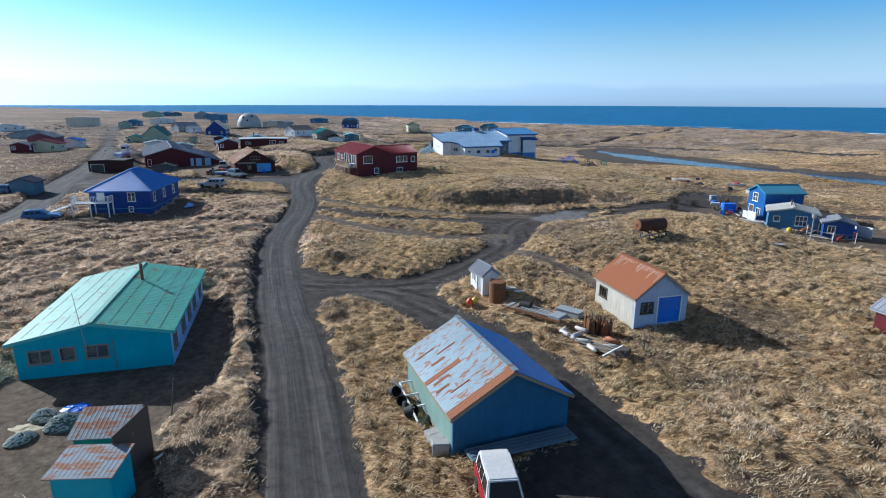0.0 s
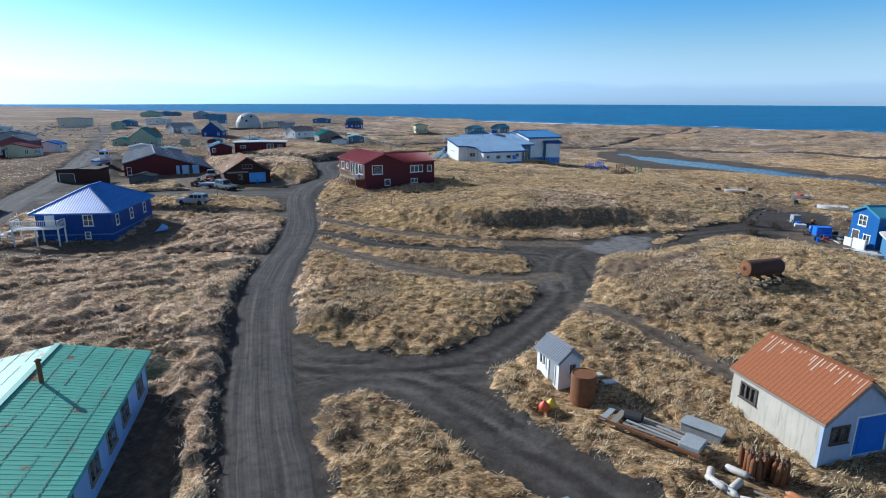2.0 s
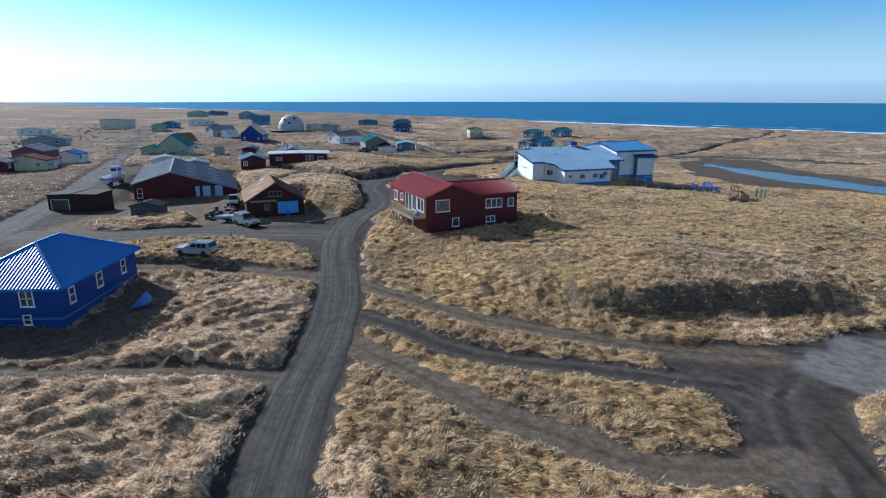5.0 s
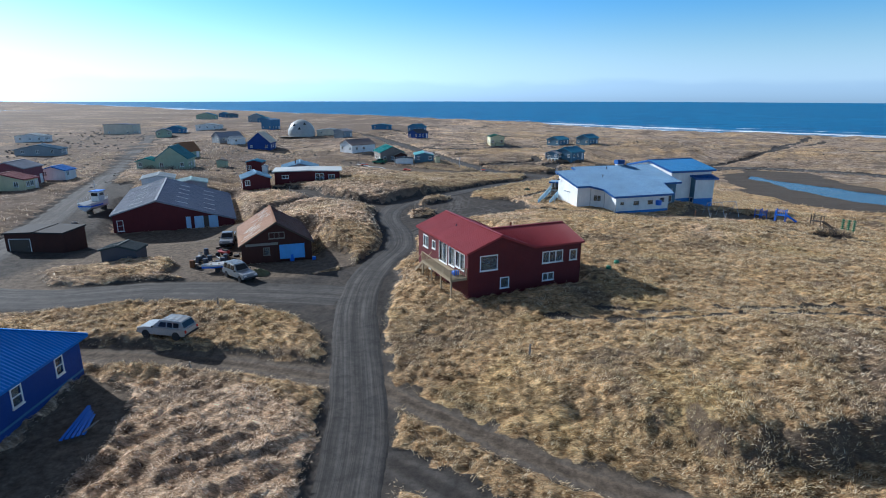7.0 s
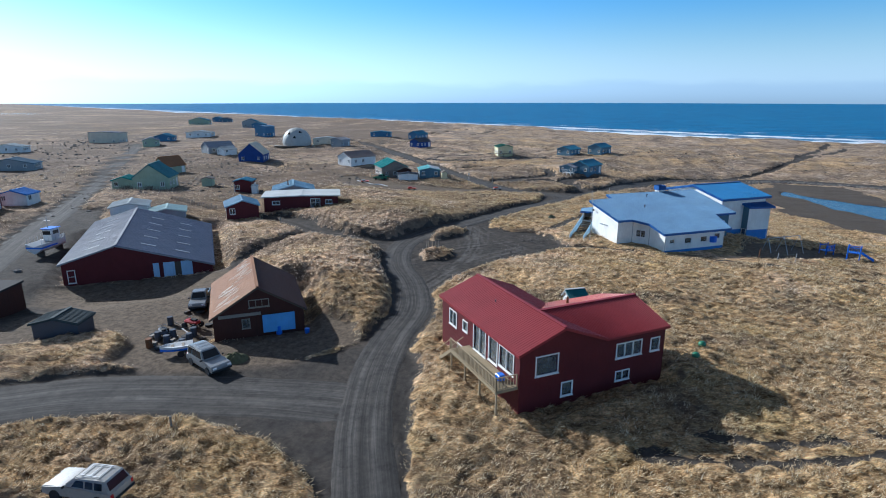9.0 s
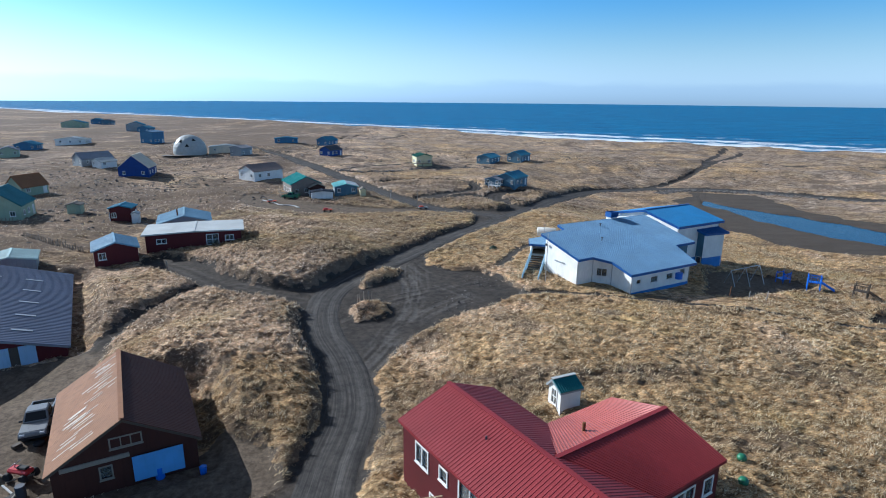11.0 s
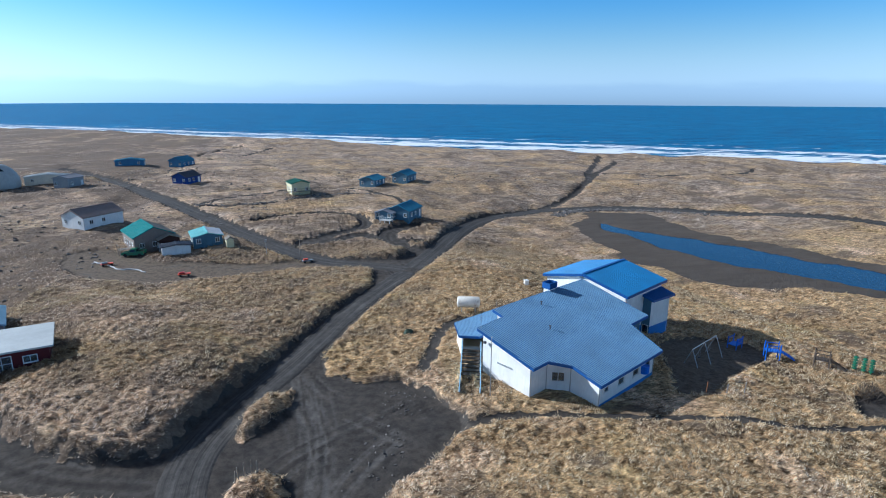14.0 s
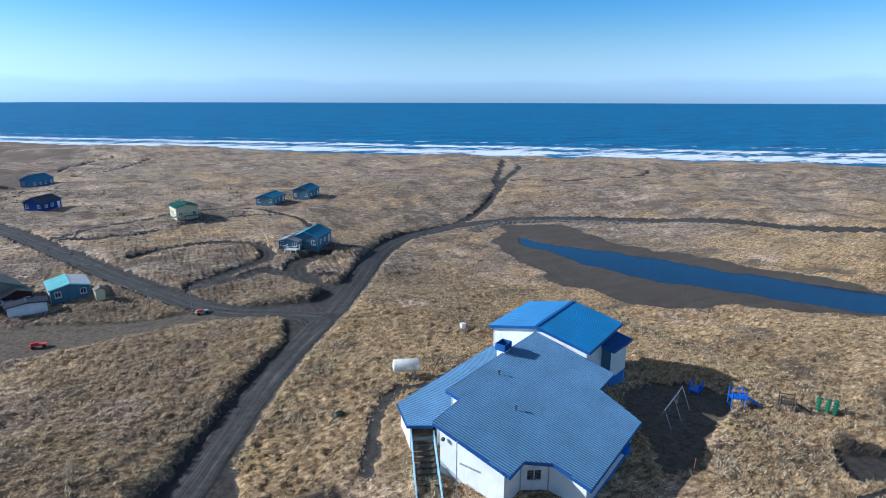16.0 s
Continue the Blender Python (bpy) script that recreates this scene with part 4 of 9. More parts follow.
def ribbon(name, line, half, label):
    """A strip of road laid just above the ground, with two paler wheel tracks."""
    pts = [np.array(p) for p in line]
    out = [pts[0]]
    for a, b in zip(pts, pts[1:]):
        n = max(1, int(np.hypot(*(b - a)) / 0.8))
        out += [a + (b - a) * k / n for k in range(1, n + 1)]
    p = np.array(out)
    t = np.gradient(p, axis=0)
    t /= np.hypot(t[:, 0], t[:, 1])[:, None]
    side = np.stack([t[:, 1], -t[:, 0]], -1)
    cols = np.linspace(-1, 1, 23)
    wob = 0.25 * (lattice(p[:, 0] / 2.2, p[:, 1] / 2.2, 41) - 0.5)
    X = p[:, 0][:, None] + side[:, 0][:, None] * cols * (half - 0.15 + wob)[:, None]
    Y = p[:, 1][:, None] + side[:, 1][:, None] * cols * (half - 0.15 + wob)[:, None]
    Z = relief(X, Y)[0] + 0.035 * (lattice(X / 0.5, Y / 0.5, 34) - 0.5)
    edge = np.abs(cols)[None, :]
    f = np.arange(len(p))[:, None]
    Z = Z + 0.055 - 0.075 * step(0.86, 1.0, edge) - 0.10 * step(3, 0, np.minimum(f, len(p) - 1 - f))
    w = 0.9 / half if half > 1.3 else 0.55
    streak = np.repeat(lattice(cols * 9 + 3.3, cols * 0, 43)[None, :], len(p), 0)
    track = np.exp(-((np.abs(np.abs(cols) - min(0.42, w)) / 0.13) ** 2))[None, :] * (0.25 + 0.75 * lattice(X / 3.0, Y / 3.0, 42)) * 0.8
    run = np.repeat((np.arange(len(p)) * 0.8)[:, None], len(cols), 1)
    ob = sheet(name, X, Y, Z, M_ROAD, track=track + 0.35 * streak * lattice(X / 6.0, Y / 6.0, 44), lane=np.repeat((cols * half)[None, :], len(p), 0), run=run)
    return tagged(ob, label, "road", kind="structure")


for key, (half, line) in ROADS.items():
    if half > 2.25:
        ribbon(key, line, half * 0.93, "dark volcanic gravel road with wheel tracks")


# ---------------------------------------------------------------- sea, bay and lagoon water
c, s_ = SHORE[3], SHORE[2]
aa = np.concatenate([-np.geomspace(4500, 40, 60), np.linspace(-30, 30, 4), np.geomspace(40, 4500, 60)])
bb = np.concatenate([np.arange(-60, 160, 6.0), np.geomspace(165, 4700, 70)])
A, B = np.meshgrid(aa, bb)
SXX, SYY = 100 + A * -c + B * s_, 569 + A * s_ + B * c
SZZ = -5.0 + 0.35 * (lattice(A / 30, B / 11, 51) - 0.5) * step(-20, 20, B) + 17.0 * step(700, 4700, B) ** 1.0
surf = 0.50 * np.exp(-((B - 40) / 42) ** 2) + 0.40 * np.exp(-((B - 100) / 22) ** 2) + 0.34 * np.exp(-((B - 150) / 26) ** 2) + 0.20 * np.exp(-((B - 260) / 50) ** 2) + 0.19 * step(1800, 150, B)
sea = sheet("sea", SXX, SYY, SZZ, M_SEA, surf=surf)
tagged(sea, "blue open sea with white breaking surf", "sea", kind="structure")
X, Y = np.meshgrid(np.linspace(-1700, -740, 30), np.linspace(760, 1260, 30))
tagged(sheet("bay_water", X, Y, X * 0 - 4.5, M_BAY, surf=X * 0), "pale water of a distant inlet", "water", kind="structure")
m = Mat("lagoon_water", 0.12)
m.b.inputs["Specular IOR Level"].default_value = 0.30
m.color((0.006, 0.022, 0.050, 1)).bump(m.noise(2.5, 4, 0.6, m.coords()), 0.35, 0.08)
X, Y = np.meshgrid(np.linspace(55, 190, 60), np.linspace(70, 275, 90))
tagged(sheet("lagoon_water", X, Y, X * 0 - 3.12, m.m), "shallow blue lagoon in wet black mud", "water", kind="structure")

# ---------------------------------------------------------------- builders
def thing(name, label, category, m, group="", kind=""):
    """An Empty at the base of a thing, to carry its parts."""
    ob = new(name)
    ob.empty_display_size = 0.3
    ob.matrix_world = m
    return tagged(ob, label, category, group, kind)


def finish(bm, name, material, smooth=False):
    bmesh.ops.recalc_face_normals(bm, faces=bm.faces)
    me = bpy.data.meshes.new(name)
    if smooth:
        for f in bm.faces:
            f.smooth = True
    bm.to_mesh(me)
    bm.free()
    me.materials.append(material)
    return me


def part(name, bm, material, parent, label="", smooth=False):
    ob = new(name, finish(bm, name, material, smooth))
    ob.parent = parent
    if label:
        tagged(ob, label)
    return ob


def single(name, bm, material, m, label, category, group="", smooth=False, kind=""):
    ob = new(name, finish(bm, name, material, smooth))
    ob.matrix_world = m
    return tagged(ob, label, category, group, kind)


def block(bm, x0, y0, z0, x1, y1, z1, m=None, bevel=0.0):
    """A box between two corners, with softened edges if bevel is given."""
    mat = Matrix.Translation(((x0 + x1) / 2, (y0 + y1) / 2, (z0 + z1) / 2)) @ Matrix.Diagonal((abs(x1 - x0), abs(y1 - y0), abs(z1 - z0), 1))
    if m is not None:
        mat = m @ mat
    r = bmesh.ops.create_cube(bm, size=1, matrix=mat)
    if bevel:
        es = {e for v in r["verts"] for e in v.link_edges}
        bmesh.ops.bevel(bm, geom=list(es), offset=bevel, segments=1, affect="EDGES")
    return bm


def rod(bm, a, b, r0, r1=None, n=8):
    """A tapered rod from a to b."""
    a, b = Vector(a), Vector(b)
    m = Matrix.Translation((a + b) / 2) @ (b - a).to_track_quat("Z", "Y").to_matrix().to_4x4()
    bmesh.ops.create_cone(bm, segments=n, radius1=r0, radius2=r0 if r1 is None else r1, depth=(b - a).length, cap_ends=True, matrix=m)
    return bm


def lathe(bm, profile, n=20, m=None):
    """A body turned about z from (radius, height) pairs."""
    rings = []
    for r, z in profile:
        rings.append([bm.verts.new((r * math.cos(2 * math.pi * k / n), r * math.sin(2 * math.pi * k / n), z)) for k in range(n)])
    for a, b in zip(rings, rings[1:]):
        for k in range(n):
            bm.faces.new((a[k], a[(k + 1) % n], b[(k + 1) % n], b[k]))
    bm.faces.new(rings[0][::-1])
    bm.faces.new(rings[-1])
    if m is not None:
        bmesh.ops.transform(bm, matrix=m, verts=[v for ring in rings for v in ring])
    return bm


def prism(bm, ring, z0, z1):
    """An upright prism over a ring of (x, y)."""
    lo = [bm.verts.new((x, y, z0)) for x, y in ring]
    hi = [bm.verts.new((x, y, z1)) for x, y in ring]
    bm.faces.new(lo[::-1])
    bm.faces.new(hi)
    for k in range(len(ring)):
        j = (k + 1) % len(ring)
        bm.faces.new((lo[k], lo[j], hi[j], hi[k]))
    return bm


def wall_bm(width, h0, h1, apex=None, holes=(), th=0.16):
    """A wall in the plane y = 0 (outside) to y = th, with openings right through it."""
    bm = bmesh.new()
    low = min(h0, h1)
    us = sorted({0.0, width, *[v for x, z, w, h in holes for v in (x, x + w)]})
    zs = sorted({0.0, low, *[v for x, z, w, h in holes for v in (z, z + h)]})
    for u0, u1 in zip(us, us[1:]):
        for z0, z1 in zip(zs, zs[1:]):
            cu, cz = (u0 + u1) / 2, (z0 + z1) / 2
            if any(x < cu < x + w and z < cz < z + h for x, z, w, h in holes):
                continue
            for y in (0.0, th):
                bm.faces.new([bm.verts.new(p) for p in ((u0, y, z0), (u1, y, z0), (u1, y, z1), (u0, y, z1))])
    top = [(0, low), (width, low)]
    if h1 > low:
        top.append((width, h1))
    if apex:
        top.append(apex)
    if h0 > low:
        top.append((0, h0))
    if len(top) > 2:
        for y in (0.0, th):
            bm.faces.new([bm.verts.new((u, y, z)) for u, z in top])
    for x, z, w, h in holes:
        for (a, b), (c_, d_) in (((x, z), (x + w, z)), ((x + w, z), (x + w, z + h)), ((x + w, z + h), (x, z + h)), ((x, z + h), (x, z))):
            bm.faces.new([bm.verts.new(p) for p in ((a, 0, b), (c_, 0, d_), (c_, th, d_), (a, th, b))])
    for u, h in ((0, h0), (width, h1)):
        bm.faces.new([bm.verts.new(p) for p in ((u, 0, 0), (u, th, 0), (u, th, h), (u, 0, h))])
    return bm


def window(parent, m, x, z, w, h, panes=1, trim=None, rows=1, fr=0.09):
    """A framed window on a wall whose pose is m: frame, sill, and a pane of glass under it."""
    trim = trim or M_TRIM
    cells = []
    for i in range(panes):
        for j in range(rows):
            u0, u1 = fr + w * i / panes + (0.03 if i else 0), fr + w * (i + 1) / panes - (0.03 if i < panes - 1 else 0)
            v0, v1 = fr + h * j / rows + (0.025 if j else 0), fr + h * (j + 1) / rows - (0.025 if j < rows - 1 else 0)
            cells.append((u0, v0, u1 - u0, v1 - v0))
    bm = wall_bm(w + 2 * fr, h + 2 * fr, h + 2 * fr, None, cells, 0.11)
    for v in (0.0, h + 2 * fr):
        bm.faces.new([bm.verts.new(q) for q in ((0, 0, v), (w + 2 * fr, 0, v), (w + 2 * fr, 0.11, v), (0, 0.11, v))])
    bmesh.ops.remove_doubles(bm, verts=bm.verts, dist=0.0005)
    bmesh.ops.transform(bm, matrix=m @ pose(x - fr, -0.05, z - fr), verts=bm.verts)
    ob = part("window", bm, trim, parent)
    bm = bmesh.new()
    block(bm, x, 0.07, z, x + w, 0.085, z + h, m)
    part("pane", bm, M_GLASS, ob)
    bm = bmesh.new()
    block(bm, x - fr - 0.04, -0.10, z - fr - 0.05, x + w + fr + 0.04, -0.0, z - fr + 0.004, m)
    part("sill", bm, trim, ob)
    return ob


def door(parent, m, x, z, w, h, material, trim=None, label=""):
    bm = bmesh.new()
    block(bm, x, 0.02, z, x + w, 0.09, z + h, m)
    for k in range(2):
        block(bm, x + w * 0.15, 0.0, z + h * (0.1 + 0.45 * k), x + w * 0.85, 0.03, z + h * (0.45 + 0.45 * k), m)
    d = part("door", bm, material, parent, label)
    bm = bmesh.new()
    for a, b in ((x - 0.08, x), (x + w, x + w + 0.08)):
        block(bm, a, -0.04, z, b, 0.06, z + h, m)
    block(bm, x - 0.08, -0.04, z + h, x + w + 0.08, 0.06, z + h + 0.08, m)
    part("door_frame", bm, trim or M_TRIM, d)
    bm = bmesh.new()
    rod(bm, m @ Vector((x + w * 0.9, -0.06, z + h * 0.48)), m @ Vector((x + w * 0.9, 0.02, z + h * 0.48)), 0.03)
    part("handle", bm, M_STEEL, d)
    return d


def sheet_roof(a0, a1, b0, b1, pitch=0.30, rise=0.035, thick=0.05, lines=5):
    """Ribbed sheet metal: a0-a1 is its upper edge, b0-b1 its lower edge; ribs run from the one to the other."""
    a0, a1, b0, b1 = map(Vector, (a0, a1, b0, b1))
    n = (a1 - a0).cross(b0 - a0)
    n = n.normalized() if n.z > 0 else -n.normalized()
    length = max((a1 - a0).length, (b1 - b0).length)
    count = max(2, int(length / pitch)) if pitch else 1
    cols = []
    for k in range(count):
        for f, h in ((0.0, 0), (0.55, 0), (0.65, rise), (0.9, rise)) if pitch else ((0.0, 0),):
            cols.append(((k + f) / count, h))
    cols.append((1.0, 0))
    bm = bmesh.new()
    grid = []
    for j in range(lines):
        t = j / (lines - 1)
        row = []
        for s, h in cols:
            p = (a0.lerp(a1, s)).lerp(b0.lerp(b1, s), t)
            row.append((bm.verts.new(p + n * (h + thick)), bm.verts.new(p)))
        grid.append(row)
    for r0, r1 in zip(grid, grid[1:]):
        for (p, q), (r, s), (t_, u), (v, w) in zip(r0, r0[1:], r1, r1[1:]):
            bm.faces.new((p, r, v, t_))
            bm.faces.new((q, u, w, s))
    for row in (grid[0], grid[-1]):
        for (p, q), (r, s) in zip(row, row[1:]):
            bm.faces.new((p, q, s, r))
    for k in (0, -1):
        for r0, r1 in zip(grid, grid[1:]):
            (p, q), (r, s) = r0[k], r1[k]
            bm.faces.new((p, r, s, q))
    return bm


def hip_sheet(a0, a1, b0, b1, pitch, rise, thick=0.05):
    """A hipped slope of corrugated metal: b0-b1 its eave, a0-a1 its ridge (they may meet); the ribs run straight up the slope."""
    a0, a1, b0, b1 = map(Vector, (a0, a1, b0, b1))
    run = (b1 - b0).normalized()
    up = (a0 - b0) - run * (a0 - b0).dot(run)
    n = run.cross(up).normalized()
    n = n if n.z > 0 else -n
    length, p0, p1 = (b1 - b0).length, (a0 - b0).dot(run), (a1 - b0).dot(run)
    count = int(length / pitch)
    bm = bmesh.new()
    rows = []
    for k in range(2 * count + 1):
        p = length * k / (2 * count)
        t = max(0.002, min(1.0, p / p0, (length - p) / (length - p1)))
        foot, h = b0 + run * p, rise * (k % 2)
        rows.append([bm.verts.new(foot + n * (h + thick)), bm.verts.new(foot + up * t + n * (h * min(1, t * 4) + thick)), bm.verts.new(foot), bm.verts.new(foot + up * t)])
    for r, q in zip(rows, rows[1:]):
        for i, j in ((0, 1), (3, 2), (2, 0), (1, 3)):
            bm.faces.new((r[i], q[i], q[j], r[j]))
    for r in (rows[0], rows[-1]):
        bm.faces.new((r[0], r[1], r[3], r[2]))
    return bm


def beam(bm, a, b, wide, high, up=(0, 0, 1)):
    """A squared board from a to b."""
    a, b = Vector(a), Vector(b)
    d = (b - a).normalized()
    side = d.cross(Vector(up))
    side = side.normalized() if side.length > 1e-4 else Vector((1, 0, 0))
    top = side.cross(d)
    vs = []
    for p in (a, b):
        for i, j in ((-1, -1), (1, -1), (1, 1), (-1, 1)):
            vs.append(bm.verts.new(p + side * wide / 2 * i + top * high / 2 * j))
    for f in ((0, 1, 2, 3), (7, 6, 5, 4), (0, 4, 5, 1), (1, 5, 6, 2), (2, 6, 7, 3), (3, 7, 4, 0)):
        bm.faces.new([vs[k] for k in f])
    return bm


def house(name, label, x, y, z, yaw, W, L, eh, rh, wall, roof, front=(), back=(), left=(), right=(), ridge=None, eh2=None, over=0.3, pitch=0.3,
          roof2=None, trim=None, walls=None, skirt=None, sash=None, category="house", group="", sink=0.5, lift=0.0, seams=0, rise=0.035, edge=None):
    """A gabled building. Local x runs along the front gable, y along the ridge to the back, z up from its base. eh, eh2: eaves on the left and right; ridge: where on x.
    Openings on each wall: ("w", x, z, w, h, panes) or ("d", x, z, w, h, material)."""
    th = 0.16
    eh2 = eh if eh2 is None else eh2
    ridge = W / 2 if ridge is None else ridge
    edge = edge or trim or roof
    trim = trim or M_TRIM
    ob = thing(name, label, category, pose(x, y, z, 0, 0, yaw), group)
    base = pose(0, 0, -sink)
    poses = {"F": pose(0, 0, 0), "R": pose(W, 0, 0, 0, 0, 90), "B": pose(W, L, 0, 0, 0, 180), "L": pose(0, L, 0, 0, 0, -90)}
    sides = {"F": (W, eh, eh2, (ridge, rh), front), "B": (W, eh2, eh, (W - ridge, rh), back), "R": (L, eh2, eh2, None, right), "L": (L, eh, eh, None, left)}
    for key, (width, h0, h1, apex, holes) in sides.items():
        low = min(h0, h1) - 0.08
        cut = [(hx, hz + sink, hw, hh) for _, hx, hz, hw, hh, *_ in holes if hz + hh < low]
        bm = wall_bm(width - (0 if apex else 2 * th), h0 + sink, h1 + sink, apex and (apex[0], apex[1] + sink), [(a - (0 if apex else th), b, c2, d2) for a, b, c2, d2 in cut], th)
        m = poses[key] @ base @ (pose(0, 0, 0) if apex else pose(th, 0, 0))
        bmesh.ops.transform(bm, matrix=m, verts=bm.verts)
        part("wall", bm, (walls or {}).get(key, wall), ob)
        for kind, hx, hz, hw, hh, *more in holes:
            if kind == "w":
                window(ob, poses[key], hx, hz, hw, hh, more[0] if more else 1, sash or trim, more[1] if len(more) > 1 else 2 if hh > 1.0 else 1)
            else:
                door(ob, poses[key], hx, hz, hw, hh, more[0] if more else M_WHITE, trim)
        if skirt:
            bm = bmesh.new()
            block(bm, 0.0, -0.012, -sink, width, 0.0, skirt[0], poses[key])
            part("skirting", bm, skirt[1], ob)
    ls, rs = (rh - eh) / ridge, (rh - eh2) / (W - ridge)
    lift += 0.02
    A0, A1 = (ridge, -over, rh + lift), (ridge, L + over, rh + lift)
    part("roof", sheet_roof(A0, A1, (-over, -over, eh - over * ls + lift), (-over, L + over, eh - over * ls + lift), pitch, rise), roof, ob)
    part("roof", sheet_roof(A1, A0, (W + over, L + over, eh2 - over * rs + lift), (W + over, -over, eh2 - over * rs + lift), pitch, rise), roof2 or roof, ob)
    for yy in (-over - 0.012, L + over + 0.012):
        for foot in ((-over, yy, eh - over * ls - 0.05), (W + over, yy, eh2 - over * rs - 0.05)):
            part("barge_board", beam(bmesh.new(), foot, (ridge, yy, rh - 0.05), 0.03, 0.16), edge, ob)
    for k in range(seams):
        f = (k + 1) / (seams + 1)
        for ex, ez in ((-over, eh - over * ls), (W + over, eh2 - over * rs)):
            bm = bmesh.new()
            a = Vector((ridge, 0, rh + lift)).lerp(Vector((ex, 0, ez + lift)), f + random.uniform(-0.03, 0.03))
            v, end = -over + random.uniform(0.05, 0.6), L + over - 0.1
            while v < end:
                run = min(end, v + random.uniform(1.2, 3.5))
                beam(bm, (a.x + random.uniform(-0.02, 0.02), v, a.z + 0.082), (a.x + random.uniform(-0.02, 0.02), run, a.z + 0.082), random.uniform(0.012, 0.035), 0.012)
                v = run + random.choice((0.0, 0.1, 0.5))
            part("sheet_lap", bm, M_LAP, ob, "stained lap between roof sheets")
    bm = bmesh.new()
    beam(bm, (ridge, -over, rh + 0.09 + lift), (ridge, L + over, rh + 0.09 + lift), 0.30, 0.05)
    part("ridge_cap", bm, roof, ob)
    for a, b in (((-over, eh - over * ls), 0), ((W + over, eh2 - over * rs), 1)):
        bm = bmesh.new()
        beam(bm, (a[0], -over, a[1] - 0.06), (a[0], L + over, a[1] - 0.06), 0.03, 0.14)
        part("fascia", bm, edge, ob)
    return ob


def flue(parent, x, y, z0, z1, r=0.11, material=None, cap=True):
    bm = bmesh.new()
    rod(bm, (x, y, z0), (x, y, z1), r, r, 10)
    if cap:
        rod(bm, (x, y, z1 + 0.05), (x, y, z1 + 0.16), r * 1.7, r * 0.5, 10)
    part("chimney_pipe", bm, material or M_STEEL, parent)


def tyre(parent, x, y, r, w):
    """A wheel whose axle lies along x."""
    bm = bmesh.new()
    lathe(bm, [(r * 0.62, -w / 2), (r * 0.94, -w / 2), (r, -w * 0.3), (r, w * 0.3), (r * 0.94, w / 2), (r * 0.62, w / 2)], 18, pose(x, y, r, 0, 90, 0))
    t = part("wheel", bm, M_BLACK, parent, smooth=False)
    bm = bmesh.new()
    lathe(bm, [(r * 0.25, -w * 0.42), (r * 0.62, -w * 0.46), (r * 0.62, w * 0.46), (r * 0.25, w * 0.42)], 12, pose(x, y, r, 0, 90, 0))
    part("rim", bm, M_STEEL, t)
    return t


def loft_side(profile, half, taper=()):
    """A car shell: a side outline of (y, z) pulled to both sides, the parts above a height drawn in."""
    bm = bmesh.new()
    lo, hi = [], []
    for y, z in profile:
        inset = sum(k * max(0.0, z - z0) for z0, k in taper)
        lo.append(bm.verts.new((-half + inset, y, z)))
        hi.append(bm.verts.new((half - inset, y, z)))
    n = len(profile)
    bm.faces.new(lo)
    bm.faces.new(hi[::-1])
    for k in range(n):
        bm.faces.new((lo[k], hi[k], hi[(k + 1) % n], lo[(k + 1) % n]))
    bmesh.ops.bevel(bm, geom=[e for e in bm.edges if e.calc_length() > 0.2], offset=0.05, segments=2, affect="EDGES")
    return bm


